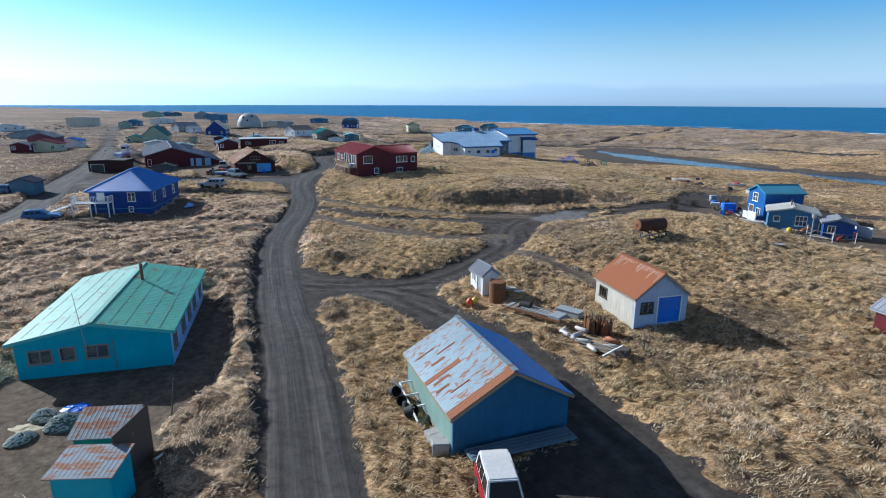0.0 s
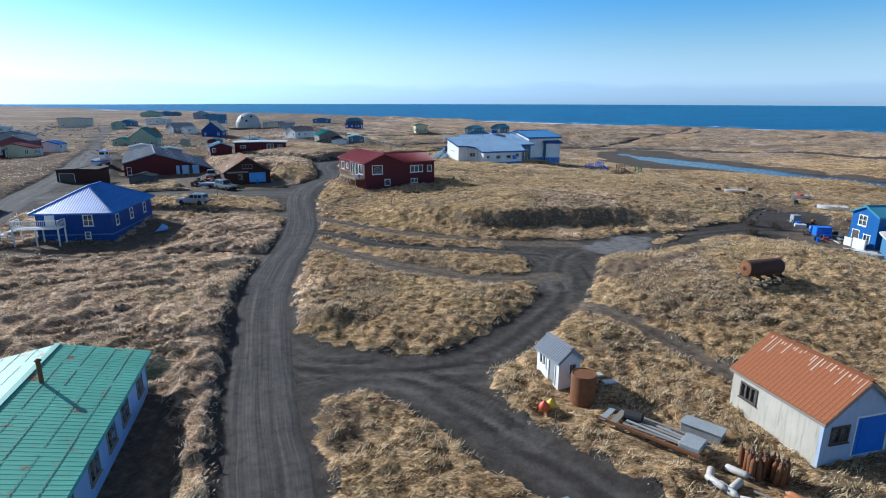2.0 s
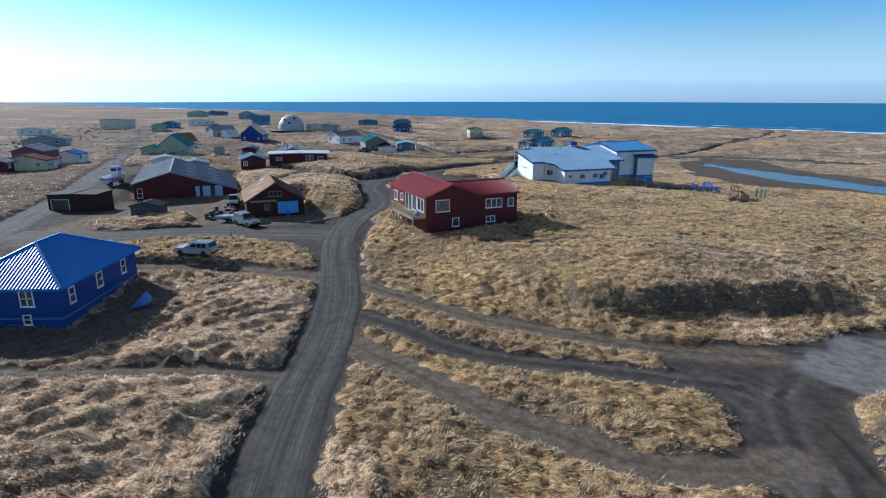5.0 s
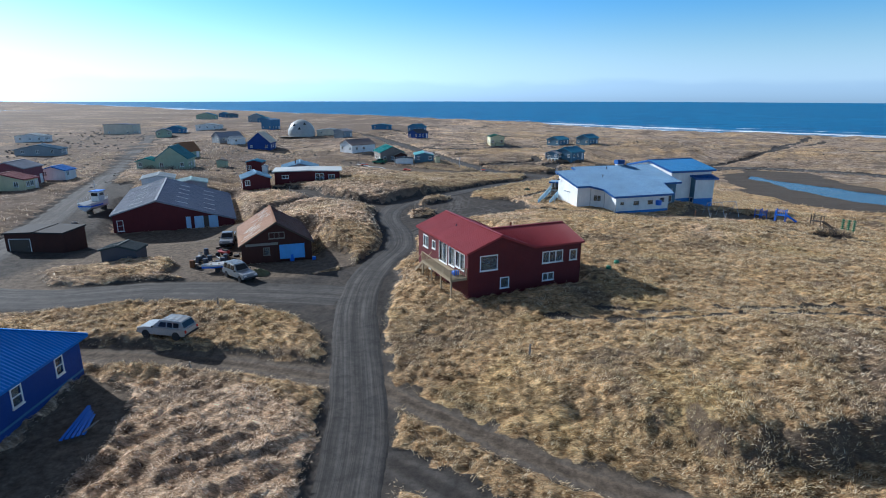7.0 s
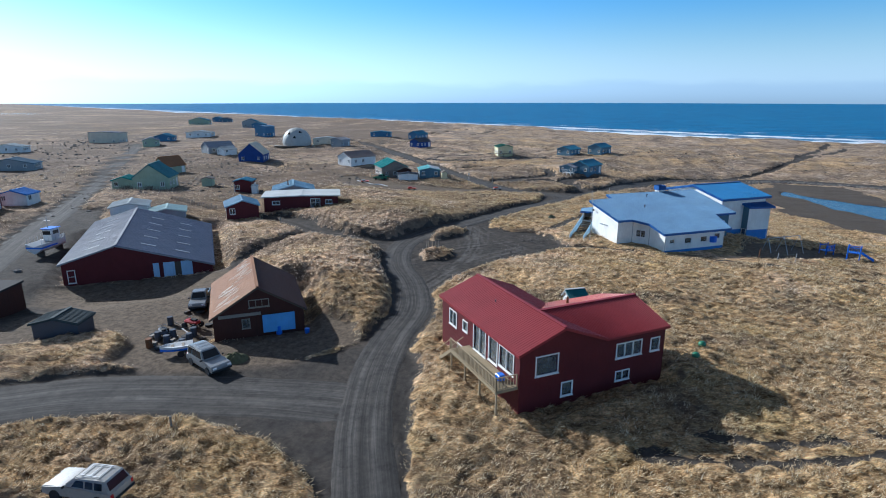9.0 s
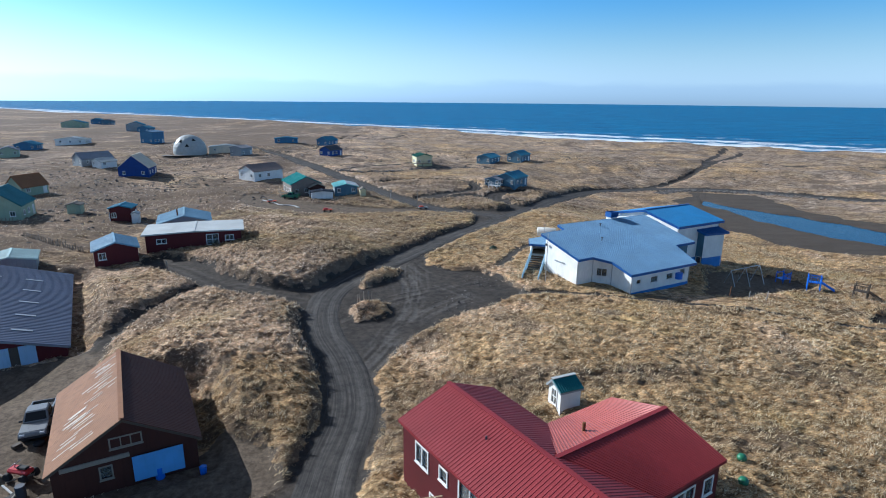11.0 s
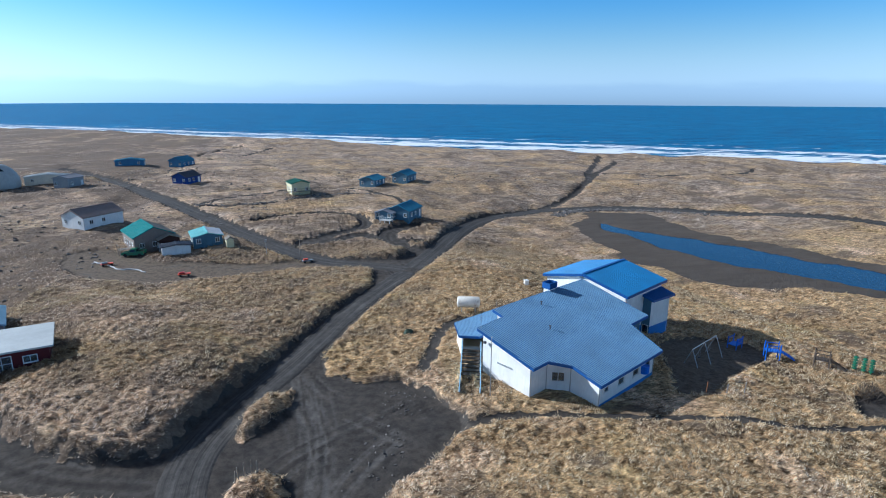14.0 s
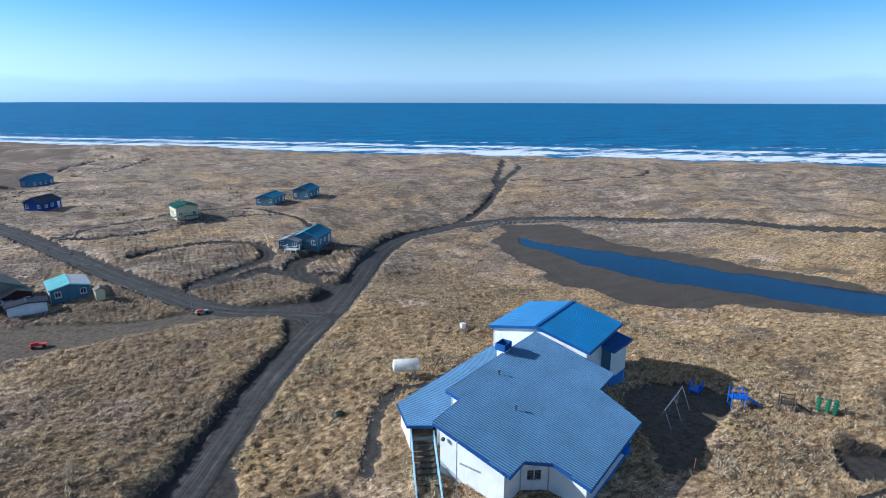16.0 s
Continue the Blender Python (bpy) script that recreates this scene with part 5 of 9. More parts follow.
def car(name, label, m, paint, kind="wagon", rack=True, cab=None):
    """A car 4.6 m long, its front towards +y."""
    ob = thing(name, label, "car", m)
    h = 0.88
    body = [(-2.25, 0.42), (-2.28, 0.75), (-2.2, 0.98), (0.75, 1.0), (1.1, 0.99), (2.1, 0.90), (2.28, 0.72), (2.26, 0.42), (1.9, 0.35), (-1.9, 0.35)]
    b = part("body", loft_side(body, h, ((0.8, 0.25),)), paint, ob)
    if kind == "wagon":
        top = [(-2.15, 0.97), (-1.85, 1.56), (-1.4, 1.62), (0.05, 1.60), (0.85, 0.99)]
    elif kind == "jeep":
        top = [(-2.15, 0.97), (-2.05, 1.66), (-1.5, 1.74), (0.15, 1.70), (0.75, 0.99)]
    else:
        top = [(-0.75, 0.97), (-0.70, 1.62), (-0.5, 1.68), (0.35, 1.64), (0.95, 0.99)]
    part("cabin", loft_side(top, h - 0.05, ((0.95, 0.22),)), cab or paint, ob)
    y0, y1, zt = top[0][0], top[-1][0], max(z for _, z in top)
    n = 3 if kind != "pickup" else 1
    for sgn in (-1, 1):
        span = (top[1][0] + 0.12, top[3][0] - 0.02)
        for k in range(n):
            bm = bmesh.new()
            a = span[0] + (span[1] - span[0]) * k / n + 0.05
            c2 = span[0] + (span[1] - span[0]) * (k + 1) / n - 0.05
            f = 0.28 if k == n - 1 else 0.0
            vs = [bm.verts.new((sgn * (h - 0.045 - 0.22 * (zz - 0.95) + off), yy, zz)) for off in (0.0, 0.012) for yy, zz in ((a, 1.08), (c2 + f, 1.08), (c2, zt - 0.16), (a, zt - 0.16))]
            for q in ((0, 1, 2, 3), (7, 6, 5, 4), (0, 4, 5, 1), (1, 5, 6, 2), (2, 6, 7, 3), (3, 7, 4, 0)):
                bm.faces.new([vs[j] for j in q])
            part("side_window", bm, M_CARGLASS, ob)
    for (ya, za), (yb, zb), nm in ((top[-1], top[-2], "windscreen"), (top[0], top[1], "rear_window")):
        bm = bmesh.new()
        pa, pb = Vector((0, ya, za)), Vector((0, yb, zb))
        lo, hi = pa.lerp(pb, 0.15), pa.lerp(pb, 0.88)
        nn = Vector((0, (pb - pa).z, -(pb - pa).y)).normalized()
        nn = nn if nn.z > 0 else -nn
        vs = []
        for off in (0.0, 0.02):
            vs += [bm.verts.new(Vector((sx * (h - 0.16 - 0.2 * (p.z - 0.95)), p.y, p.z)) + nn * off) for p, sx in ((lo, -1), (lo, 1), (hi, 1), (hi, -1))]
        for f in ((0, 1, 2, 3), (7, 6, 5, 4), (0, 4, 5, 1), (1, 5, 6, 2), (2, 6, 7, 3), (3, 7, 4, 0)):
            bm.faces.new([vs[k] for k in f])
        part(nm, bm, M_CARGLASS, ob)
    if kind == "pickup":
        bm = bmesh.new()
        block(bm, -0.72, -2.18, 0.985, 0.72, -0.85, 1.0)
        part("load_bed", bm, M_BLACK, ob)
        bm = bmesh.new()
        for a in ((-0.84, -2.24, -0.72, -0.78), (0.72, -2.24, 0.84, -0.78), (-0.84, -2.28, 0.84, -2.18)):
            block(bm, a[0], a[1], 0.95, a[2], a[3], 1.16, None, 0.02)
        part("bed_side", bm, paint, ob)
    elif rack:
        bm = bmesh.new()
        for sx in (-0.5, 0.5):
            beam(bm, (sx, -1.4, zt + 0.07), (sx, -0.1, zt + 0.07), 0.04, 0.04)
        for yy in (-1.3, -0.75, -0.2):
            beam(bm, (-0.5, yy, zt + 0.05), (0.5, yy, zt + 0.05), 0.04, 0.03)
        part("roof_rack", bm, M_STEEL, ob)
    for yy, nm in ((2.26, "bumper"), (-2.26, "bumper")):
        bm = bmesh.new()
        block(bm, -0.86, yy - 0.07, 0.42, 0.86, yy + 0.07, 0.58, None, 0.03)
        part(nm, bm, M_BLACK, ob)
    for sx in (-0.62, 0.62):
        bm = bmesh.new()
        block(bm, sx - 0.17, 2.16, 0.66, sx + 0.17, 2.27, 0.82, None, 0.02)
        part("headlight", bm, M_LAMP, ob)
        bm = bmesh.new()
        block(bm, sx * 1.2 - 0.09, -2.29, 0.66, sx * 1.2 + 0.09, -2.2, 0.9, None, 0.02)
        part("tail_light", bm, M_AMBER, ob)
        bm = bmesh.new()
        block(bm, sx / 0.62 * 0.86 - 0.02, 0.62, 1.02, sx / 0.62 * 1.06 + 0.02, 0.72, 1.16, None, 0.02)
        part("mirror", bm, M_BLACK, ob)
        for yy in (-1.38, 1.42):
            tyre(ob, sx / 0.62 * 0.80, yy, 0.36, 0.24)
    return ob


def hull(bm, L, half, depth, stations=9):
    """An open boat's hull, bow towards +y, keel at z = 0."""
    rings = []
    for k in range(stations):
        t = k / (stations - 1)
        y = -L / 2 + L * t
        w = half * (1 - max(0, (t - 0.45) / 0.55) ** 2.2) + 0.02
        rise = 0.35 * depth * max(0, t - 0.4) ** 1.5
        keel = 0.55 * depth * max(0, t - 0.72) ** 1.3
        ring = [(-w, depth + rise), (-w * 0.88, depth * 0.4 + keel), (0, keel), (w * 0.88, depth * 0.4 + keel), (w, depth + rise), (w * 0.92, depth + rise), (0, depth * 0.72 + rise), (-w * 0.92, depth + rise)]
        rings.append([bm.verts.new((xx, y, zz)) for xx, zz in ring])
    for a, b in zip(rings, rings[1:]):
        for k in range(8):
            bm.faces.new((a[k], a[(k + 1) % 8], b[(k + 1) % 8], b[k]))
    bm.faces.new(rings[0])
    bm.faces.new(rings[-1][::-1])
    return bm


def boat(name, label, m, L, half, depth, paint, cabin=False, deck=None):
    ob = thing(name, label, "boat", m)
    part("hull", hull(bmesh.new(), L, half, depth), paint, ob)
    if cabin:
        bm = bmesh.new()
        block(bm, -half * 0.6, -L * 0.05, depth * 0.9, half * 0.6, L * 0.22, depth * 0.9 + 1.7, None, 0.06)
        c3 = part("wheelhouse", bm, M_PLASTICW, ob)
        bm = bmesh.new()
        for sx in (-1, 1):
            block(bm, sx * half * 0.6 - 0.01, 0, depth * 0.9 + 0.95, sx * half * 0.6 + 0.01, L * 0.18, depth * 0.9 + 1.45)
        block(bm, -half * 0.5, -L * 0.05 - 0.012, depth * 0.9 + 0.9, half * 0.5, -L * 0.05 + 0.01, depth * 0.9 + 1.45)
        part("cabin_window", bm, M_CARGLASS, c3)
        bm = bmesh.new()
        block(bm, -half * 0.7, -L * 0.08, depth * 0.9 + 1.72, half * 0.7, L * 0.25, depth * 0.9 + 1.80, None, 0.02)
        part("cabin_roof", bm, M_BLUEP, c3)
        bm = bmesh.new()
        rod(bm, (0, 0.1, depth * 0.9 + 1.7), (0, 0.1, depth * 0.9 + 3.6), 0.05, 0.03)
        rod(bm, (-0.5, 0.1, depth * 0.9 + 2.9), (0.5, 0.1, depth * 0.9 + 2.9), 0.03)
        part("mast", bm, M_STEEL, ob)
        for k in range(8):
            yy = -L * 0.46 + L * 0.11 * k
            ww = half * (0.93 if yy < 0 else 0.93 - 0.55 * (yy / (L / 2)) ** 2)
            for sx in (-1, 1):
                part("rail_post", rod(bmesh.new(), (sx * ww, yy, depth * 1.0), (sx * ww, yy, depth + 0.75), 0.02, 0.02, 5), M_STEEL, ob)
        bm = bmesh.new()
        block(bm, -half * 1.01, -L / 2 - 0.01, depth * 0.55, half * 1.01, L * 0.0, depth * 0.7)
        part("stripe", bm, M_BLUEP, ob)
    else:
        for f in (-0.2, 0.12):
            bm = bmesh.new()
            block(bm, -half * 0.85, L * f - 0.12, depth * 0.86, half * 0.85, L * f + 0.12, depth * 0.92, None, 0.01)
            part("thwart", bm, M_WOOD, ob)
    return ob


def on(x, y, dz=0.0, yaw=0.0):
    """A pose standing on the ground."""
    return pose(x, y, ground_z(x, y) + dz, 0, 0, yaw)

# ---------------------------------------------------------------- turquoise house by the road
# roof2, the right slope, is a darker and greener tin than the left
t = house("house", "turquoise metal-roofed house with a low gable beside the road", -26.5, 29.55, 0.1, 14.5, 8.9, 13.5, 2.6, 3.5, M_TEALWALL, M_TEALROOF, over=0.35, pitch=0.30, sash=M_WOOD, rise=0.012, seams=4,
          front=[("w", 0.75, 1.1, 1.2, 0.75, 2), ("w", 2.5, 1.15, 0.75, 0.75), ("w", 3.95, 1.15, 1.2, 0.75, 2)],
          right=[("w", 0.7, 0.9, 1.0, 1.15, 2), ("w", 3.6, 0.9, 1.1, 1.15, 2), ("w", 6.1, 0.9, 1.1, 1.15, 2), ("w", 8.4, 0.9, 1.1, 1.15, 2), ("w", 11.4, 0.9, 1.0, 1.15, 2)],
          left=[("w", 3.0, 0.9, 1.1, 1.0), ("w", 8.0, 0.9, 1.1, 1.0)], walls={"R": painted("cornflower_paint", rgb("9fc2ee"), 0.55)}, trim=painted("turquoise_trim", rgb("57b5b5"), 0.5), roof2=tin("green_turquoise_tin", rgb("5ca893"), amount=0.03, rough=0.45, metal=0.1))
flue(t, 5.3, 9.2, 3.2, 4.55, 0.11, M_RUST)
bm = bmesh.new()
rod(bm, (4.0, -0.1, 1.6), (3.75, -0.25, 5.6), 0.025, 0.012, 6)
part("aerial", bm, M_STEEL, t)
bm = bmesh.new()
beam(bm, (0.6, -0.03, 2.15), (8.85, -0.03, 2.32), 0.03, 0.10, (0, 0, 1))
part("trim_board", bm, M_TEALWALL, t)
bm = bmesh.new()
beam(bm, (5.55, -0.02, 0.0), (5.5, -0.02, 2.2), 0.08, 0.03, (0, 1, 0))
part("seam", bm, M_LAP, t)

# ---------------------------------------------------------------- boarded shed with a rusting grey and a blue roof slope
t = house("shed", "blue-grey boarded shed with a rusted grey and blue roof", 0.45, 22.1, 0.0, 20.5, 6.6, 7.6, 2.25, 4.1, M_SHEDWALL, M_GREYTIN, over=0.2, roof2=M_BLUETIN, pitch=0.18, rise=0.007,
          walls={"L": M_SHEDSIDE}, trim=wood("bleached_trim", (0.34, 0.27, 0.17, 1)), category="shed")
m = pose(0.45, 22.1, 0, 0, 0, 20.5)
bm = bmesh.new()
block(bm, 0.5, -1.35, 0.35, 6.4, -0.25, 0.47, None, 0.02)
for k in range(4):
    block(bm, 0.6, -1.3 + 0.27 * k, 0.47, 6.3, -1.12 + 0.27 * k, 0.51)
# rusted sheets on the grey slope: one along the gable, one part way down
for y0, y1, f0, f1 in ((-0.2, 0.42, 0.0, 1.0), (3.35, 3.75, 0.42, 1.0), (2.9, 3.1, 0.66, 0.92), (2.2, 2.38, 0.74, 0.95), (4.6, 4.8, 0.55, 0.78), (5.3, 5.42, 0.30, 0.62), (1.5, 1.6, 0.5, 0.8), (6.1, 6.2, 0.6, 0.9)):
    p0, p1 = Vector((3.3, 0, 4.12)), Vector((-0.2, 0, 2.25 - 0.2 * 1.85 / 3.3 + 0.02))
    q0, q1 = p0.lerp(p1, f0), p0.lerp(p1, f1)
    sr = sheet_roof(q0 + Vector((0, y0, 0.02)), q0 + Vector((0, y1, 0.02)), q1 + Vector((0, y0, 0.02)), q1 + Vector((0, y1, 0.02)), 0.18, 0.007)
    part("rusted_sheet", sr, M_RUSTSHEET, t, "rust-brown roof sheet")
b = single("loading_bench", bm, painted("bench_boards", rgb("5f7480"), 0.7, dirt=0.5), m, "low blue-grey timber bench along the shed wall", "bench")
for xx in (0.8, 2.6, 4.4, 6.1):
    bm = bmesh.new()
    block(bm, xx - 0.08, -1.25, -0.4, xx + 0.08, -0.35, 0.35)
    part("leg", bm, M_DARKWOOD, b)

# ---------------------------------------------------------------- white garage with a rusted roof
# the white front wall is coloured blue for the shade it stands in
t = house("garage", "small white garage with a rusted tin roof and bright blue door", 14.6, 37.45, 0.75, 15.0, 4.6, 5.7, 2.2, 3.95, M_CHALK, M_RUSTTIN, over=0.15, pitch=0.235, rise=0.010, edge=M_WOOD,
          front=[("w", 0.55, 0.95, 0.95, 0.75, 2), ("d", 2.0, 0.0, 2.0, 2.05, M_BRIGHTBLUE)], left=[("w", 0.7, 0.85, 1.0, 0.75, 3)], walls={"F": painted("shade_tinted_white", rgb("a4b6cc"), 0.6, dirt=0.4)}, sash=M_DARKWOOD, category="garage")
# pale bare strips on the rusted roof
for k in range(24):
    yy = 0.08 + 0.235 * k + random.uniform(-0.05, 0.05)
    a, e = random.uniform(0.0, 0.06), random.choice((0.10, 0.14, 0.2, 0.34)) * random.uniform(0.7, 1.2)
    p0, p1 = Vector((2.3, yy, 3.95)), Vector((-0.15, yy, 2.1))
    bm = bmesh.new()
    beam(bm, p0.lerp(p1, a) + Vector((-0.04, 0, 0.072)), p0.lerp(p1, e) + Vector((-0.04, 0, 0.072)), random.uniform(0.03, 0.07), 0.012)
    part("bare_strip", bm, M_BARESTRIP, t)

# ---------------------------------------------------------------- white hut beside the oil tank
t = house("hut", "tiny white hut with a grey roof beside a rusty tank", 3.55, 44.45, 0.8, 24.0, 1.55, 2.3, 1.75, 2.35, M_WHITE, M_GREYROOF, over=0.14, pitch=0.18,
          front=[("w", 0.75, 0.75, 0.45, 0.6)], left=[("w", 0.35, 0.85, 0.55, 0.6, 2), ("d", 1.3, 0.0, 0.6, 1.5, M_GREYWALL)], category="hut")

# ---------------------------------------------------------------- blue hipped house on the left
def hip_house(name, label, x, y, z, yaw, W, L, eh, rh, ridge_len, wall, roof, over, sides):
    ob = thing(name, label, "house", pose(x, y, z, 0, 0, yaw))
    th = 0.16
    poses = {"F": pose(0, 0, 0), "R": pose(W, 0, 0, 0, 0, 90), "B": pose(W, L, 0, 0, 0, 180), "L": pose(0, L, 0, 0, 0, -90)}
    for key, width in (("F", W), ("R", L), ("B", W), ("L", L)):
        holes = sides.get(key, ())
        full = key in "FB"
        bm = wall_bm(width - (0 if full else 2 * th), eh + 1.8, eh + 1.8, None, [(hx - (0 if full else th), hz + 1.8, hw, hh) for _, hx, hz, hw, hh, *_ in holes], th)
        bmesh.ops.transform(bm, matrix=poses[key] @ pose(0 if full else th, 0, -1.8), verts=bm.verts)
        part("wall", bm, wall, ob)
        for kind, hx, hz, hw, hh, *more in holes:
            if kind == "w":
                window(ob, poses[key], hx, hz, hw, hh, more[0] if more else 1, None, 2)
            else:
                door(ob, poses[key], hx, hz, hw, hh, more[0])
        bm = bmesh.new()
        block(bm, 0, -0.03, 0.05, width, 0.0, 0.22, poses[key])
        part("trim_board", bm, M_SKYWALL, ob)
    y0, y1 = L / 2 - ridge_len / 2, L / 2 + ridge_len / 2
    e = eh - over * (rh - eh) / (W / 2)
    c4 = {"sw": (-over, -over, e), "se": (W + over, -over, e), "ne": (W + over, L + over, e), "nw": (-over, L + over, e)}
    r0, r1 = (W / 2, y0, rh), (W / 2, y1, rh)
    for up0, up1, lo0, lo1 in ((r0, r1, c4["sw"], c4["nw"]), (r1, r0, c4["ne"], c4["se"]), (r0, r0, c4["se"], c4["sw"]), (r1, r1, c4["nw"], c4["ne"])):
        part("roof", hip_sheet(up0, up1, lo0, lo1, 0.29, 0.036), roof, ob)
    for a, b in ((c4["sw"], c4["se"]), (c4["se"], c4["ne"]), (c4["ne"], c4["nw"]), (c4["nw"], c4["sw"])):
        bm = bmesh.new()
        beam(bm, Vector(a) - Vector((0, 0, 0.05)), Vector(b) - Vector((0, 0, 0.05)), 0.04, 0.18)
        part("fascia", bm, roof, ob)
    bm = bmesh.new()
    for a, b in ((r0, r1), (r0, c4["sw"]), (r0, c4["se"]), (r1, c4["ne"]), (r1, c4["nw"])):
        beam(bm, Vector(a) + Vector((0, 0, 0.09)), Vector(b) + Vector((0, 0, 0.09)), 0.22, 0.04)
    part("hip_cap", bm, roof, ob)
    return ob


BH = (-51.3, 78.4, 1.75, 6.7)
t = hip_house("house", "cobalt blue house with a bright blue hipped metal roof", *BH, 8.4, 12.2, 3.0, 5.35, 3.4, M_BLUEWALL, M_BLUETIN, 0.45,
              {"F": [("w", 5.3, 1.25, 0.95, 1.2, 2), ("w", 5.3, -0.3, 0.5, 0.7), ("d", 1.1, 0.9, 0.9, 2.0, M_WHITE)], "R": [("w", 1.2, 1.05, 0.65, 1.2), ("w", 5.2, 1.05, 0.8, 1.2, 1), ("w", 9.4, 1.05, 0.7, 1.2)], "L": [("w", 4.0, 1.0, 1.2, 1.2, 2)]})


def deck_rail(parent, line, z, high, material, gap=0.14, post=0.09):
    """Posts, a rail and balusters along a line of (x, y)."""
    for (ax, ay), (bx, by) in zip(line, line[1:]):
        d = math.hypot(bx - ax, by - ay)
        bm = bmesh.new()
        beam(bm, (ax, ay, z + high), (bx, by, z + high), 0.09, 0.05)
        beam(bm, (ax, ay, z + 0.1), (bx, by, z + 0.1), 0.05, 0.05)
        part("rail", bm, material, parent)
        for k in range(max(2, int(d / gap))):
            f = k / max(1, int(d / gap) - 1)
            bm = bmesh.new()
            px, py = ax + (bx - ax) * f, ay + (by - ay) * f
            w = post / 2 if k in (0, int(d / gap) - 1) else 0.02
            block(bm, px - w, py - w, z, px + w, py + w, z + high)
            part("baluster", bm, material, parent)


d = thing("porch", "white timber porch with open rails and steps against the blue house", "porch", pose(*BH[:3], 0, 0, BH[3]) @ pose(0.6, 0, 0.35))
bm = bmesh.new()
for k in range(12):
    block(bm, -2.4 + 0.42 * k, -1.7, 0.82, -2.02 + 0.42 * k, -0.02, 0.88)
part("floor_board", bm, M_TRIM, d)
deck_rail(d, [(-2.4, -0.05), (-2.4, -1.68), (2.6, -1.68), (2.6, -0.05)], 0.88, 0.95, M_TRIM, 0.2)
for px in (-2.35, 0.1, 2.55):
    for py in (-1.65, -0.15):
        bm = bmesh.new()
        block(bm, px - 0.07, py - 0.07, -1.2, px + 0.07, py + 0.07, 0.82)
        part("post", bm, M_TRIM, d)
bm = bmesh.new()
for k in range(6):
    block(bm, -3.0 - 0.55 * k, -1.6, 0.62 - 0.2 * k, -2.42 - 0.55 * k, -0.5, 0.68 - 0.2 * k)
part("step", bm, M_TRIM, d)
deck_rail(d, [(-2.45, -1.66), (-6.0, -1.66)], -0.35, 0.95, M_TRIM, 0.34)

# ---------------------------------------------------------------- red house on the knoll
RH = (-16.35, 106.75, 3.0, 29.3)
t = house("house", "barn-red two-storey house with a ribbed red metal roof", *RH, 7.0, 12.9, 4.65, 6.0, M_REDWALL, M_REDTIN, over=0.22, pitch=0.24, roof2=M_REDTIN, sink=1.0, edge=M_REDTIN, rise=0.022,
          front=[("w", 1.35, 2.75, 1.75, 1.35, 1, 1), ("w", 3.6, 0.75, 0.85, 0.95)],
          left=[("w", 1.6, 2.75, 1.3, 1.2, 2, 1), ("w", 4.2, 3.1, 0.7, 0.75), ("w", 6.1, 2.25, 1.9, 2.05, 2, 1), ("w", 8.6, 2.45, 1.2, 1.8, 1, 1), ("w", 10.2, 2.7, 1.9, 1.5, 2, 1), ("w", 3.2, 0.5, 0.9, 0.9)])
flue(t, 2.2, 7.4, 5.2, 5.75, 0.06, M_DARKTIN, False)
m = pose(*RH[:3], 0, 0, RH[3])
# the wing along the front, its ridge at right angles to the main one
wing = thing("house_wing", "barn-red wing with a ribbed red metal roof and white windows", "house", m)
WX, WD, we, wr = 13.05, 7.6, 4.55, 5.75
fw = [(8.4, 2.75, 2.3, 1.05, 3), (11.7, 2.75, 0.75, 0.95, 1), (8.5, 0.9, 1.2, 0.65, 2)]
holes = [(a - 7.0, b + 1.0, c5, d5) for a, b, c5, d5, _ in fw]
bm = wall_bm(WX - 7.0, we + 1.0, we + 1.0, None, holes, 0.16)
bmesh.ops.transform(bm, matrix=pose(7.0, 0, -1.0), verts=bm.verts)
part("wall", bm, M_REDWALL, wing)
for a, b, c5, d5, n in fw:
    window(wing, pose(0, 0, 0), a, b, c5, d5, n)
bm = wall_bm(WD, we + 1.0, we + 1.0, (WD / 2, wr + 1.0), [(3.0, 3.7, 1.0, 1.0)], 0.16)
bmesh.ops.transform(bm, matrix=pose(WX, 0, -1.0, 0, 0, 90), verts=bm.verts)
part("wall", bm, M_REDWALL, wing)
window(wing, pose(WX, 0, 0, 0, 0, 90), 3.0, 2.7, 1.0, 1.0, 2)
bm = wall_bm(WX - 7.0, we + 1.0, we + 1.0, None, [], 0.16)
bmesh.ops.transform(bm, matrix=pose(WX, WD, -1.0, 0, 0, 180), verts=bm.verts)
part("wall", bm, M_REDWALL, wing)
o = 0.22
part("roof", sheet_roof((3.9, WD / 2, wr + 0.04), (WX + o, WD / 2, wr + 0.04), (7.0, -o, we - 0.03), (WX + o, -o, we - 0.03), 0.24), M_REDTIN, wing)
# the wing's back slope is a paler red than its front slope
part("roof", sheet_roof((WX + o, WD / 2, wr + 0.04), (3.9, WD / 2, wr + 0.04), (WX + o, WD + o, we - 0.03), (7.0, WD + o, we - 0.03), 0.24), tin("pale_red_tin", rgb("a85a52"), rough=0.35, metal=0.05), wing)
bm = bmesh.new()
beam(bm, (3.9, WD / 2, wr + 0.12), (WX + o, WD / 2, wr + 0.12), 0.28, 0.05)
part("ridge_cap", bm, M_REDTIN, wing)
bm = bmesh.new()
beam(bm, (7.2, -o - 0.012, we - 0.08), (WX + o, -o - 0.012, we - 0.08), 0.03, 0.14)
beam(bm, (WX + o + 0.012, -o, we - 0.09), (WX + o + 0.012, WD / 2, wr - 0.03), 0.03, 0.14)
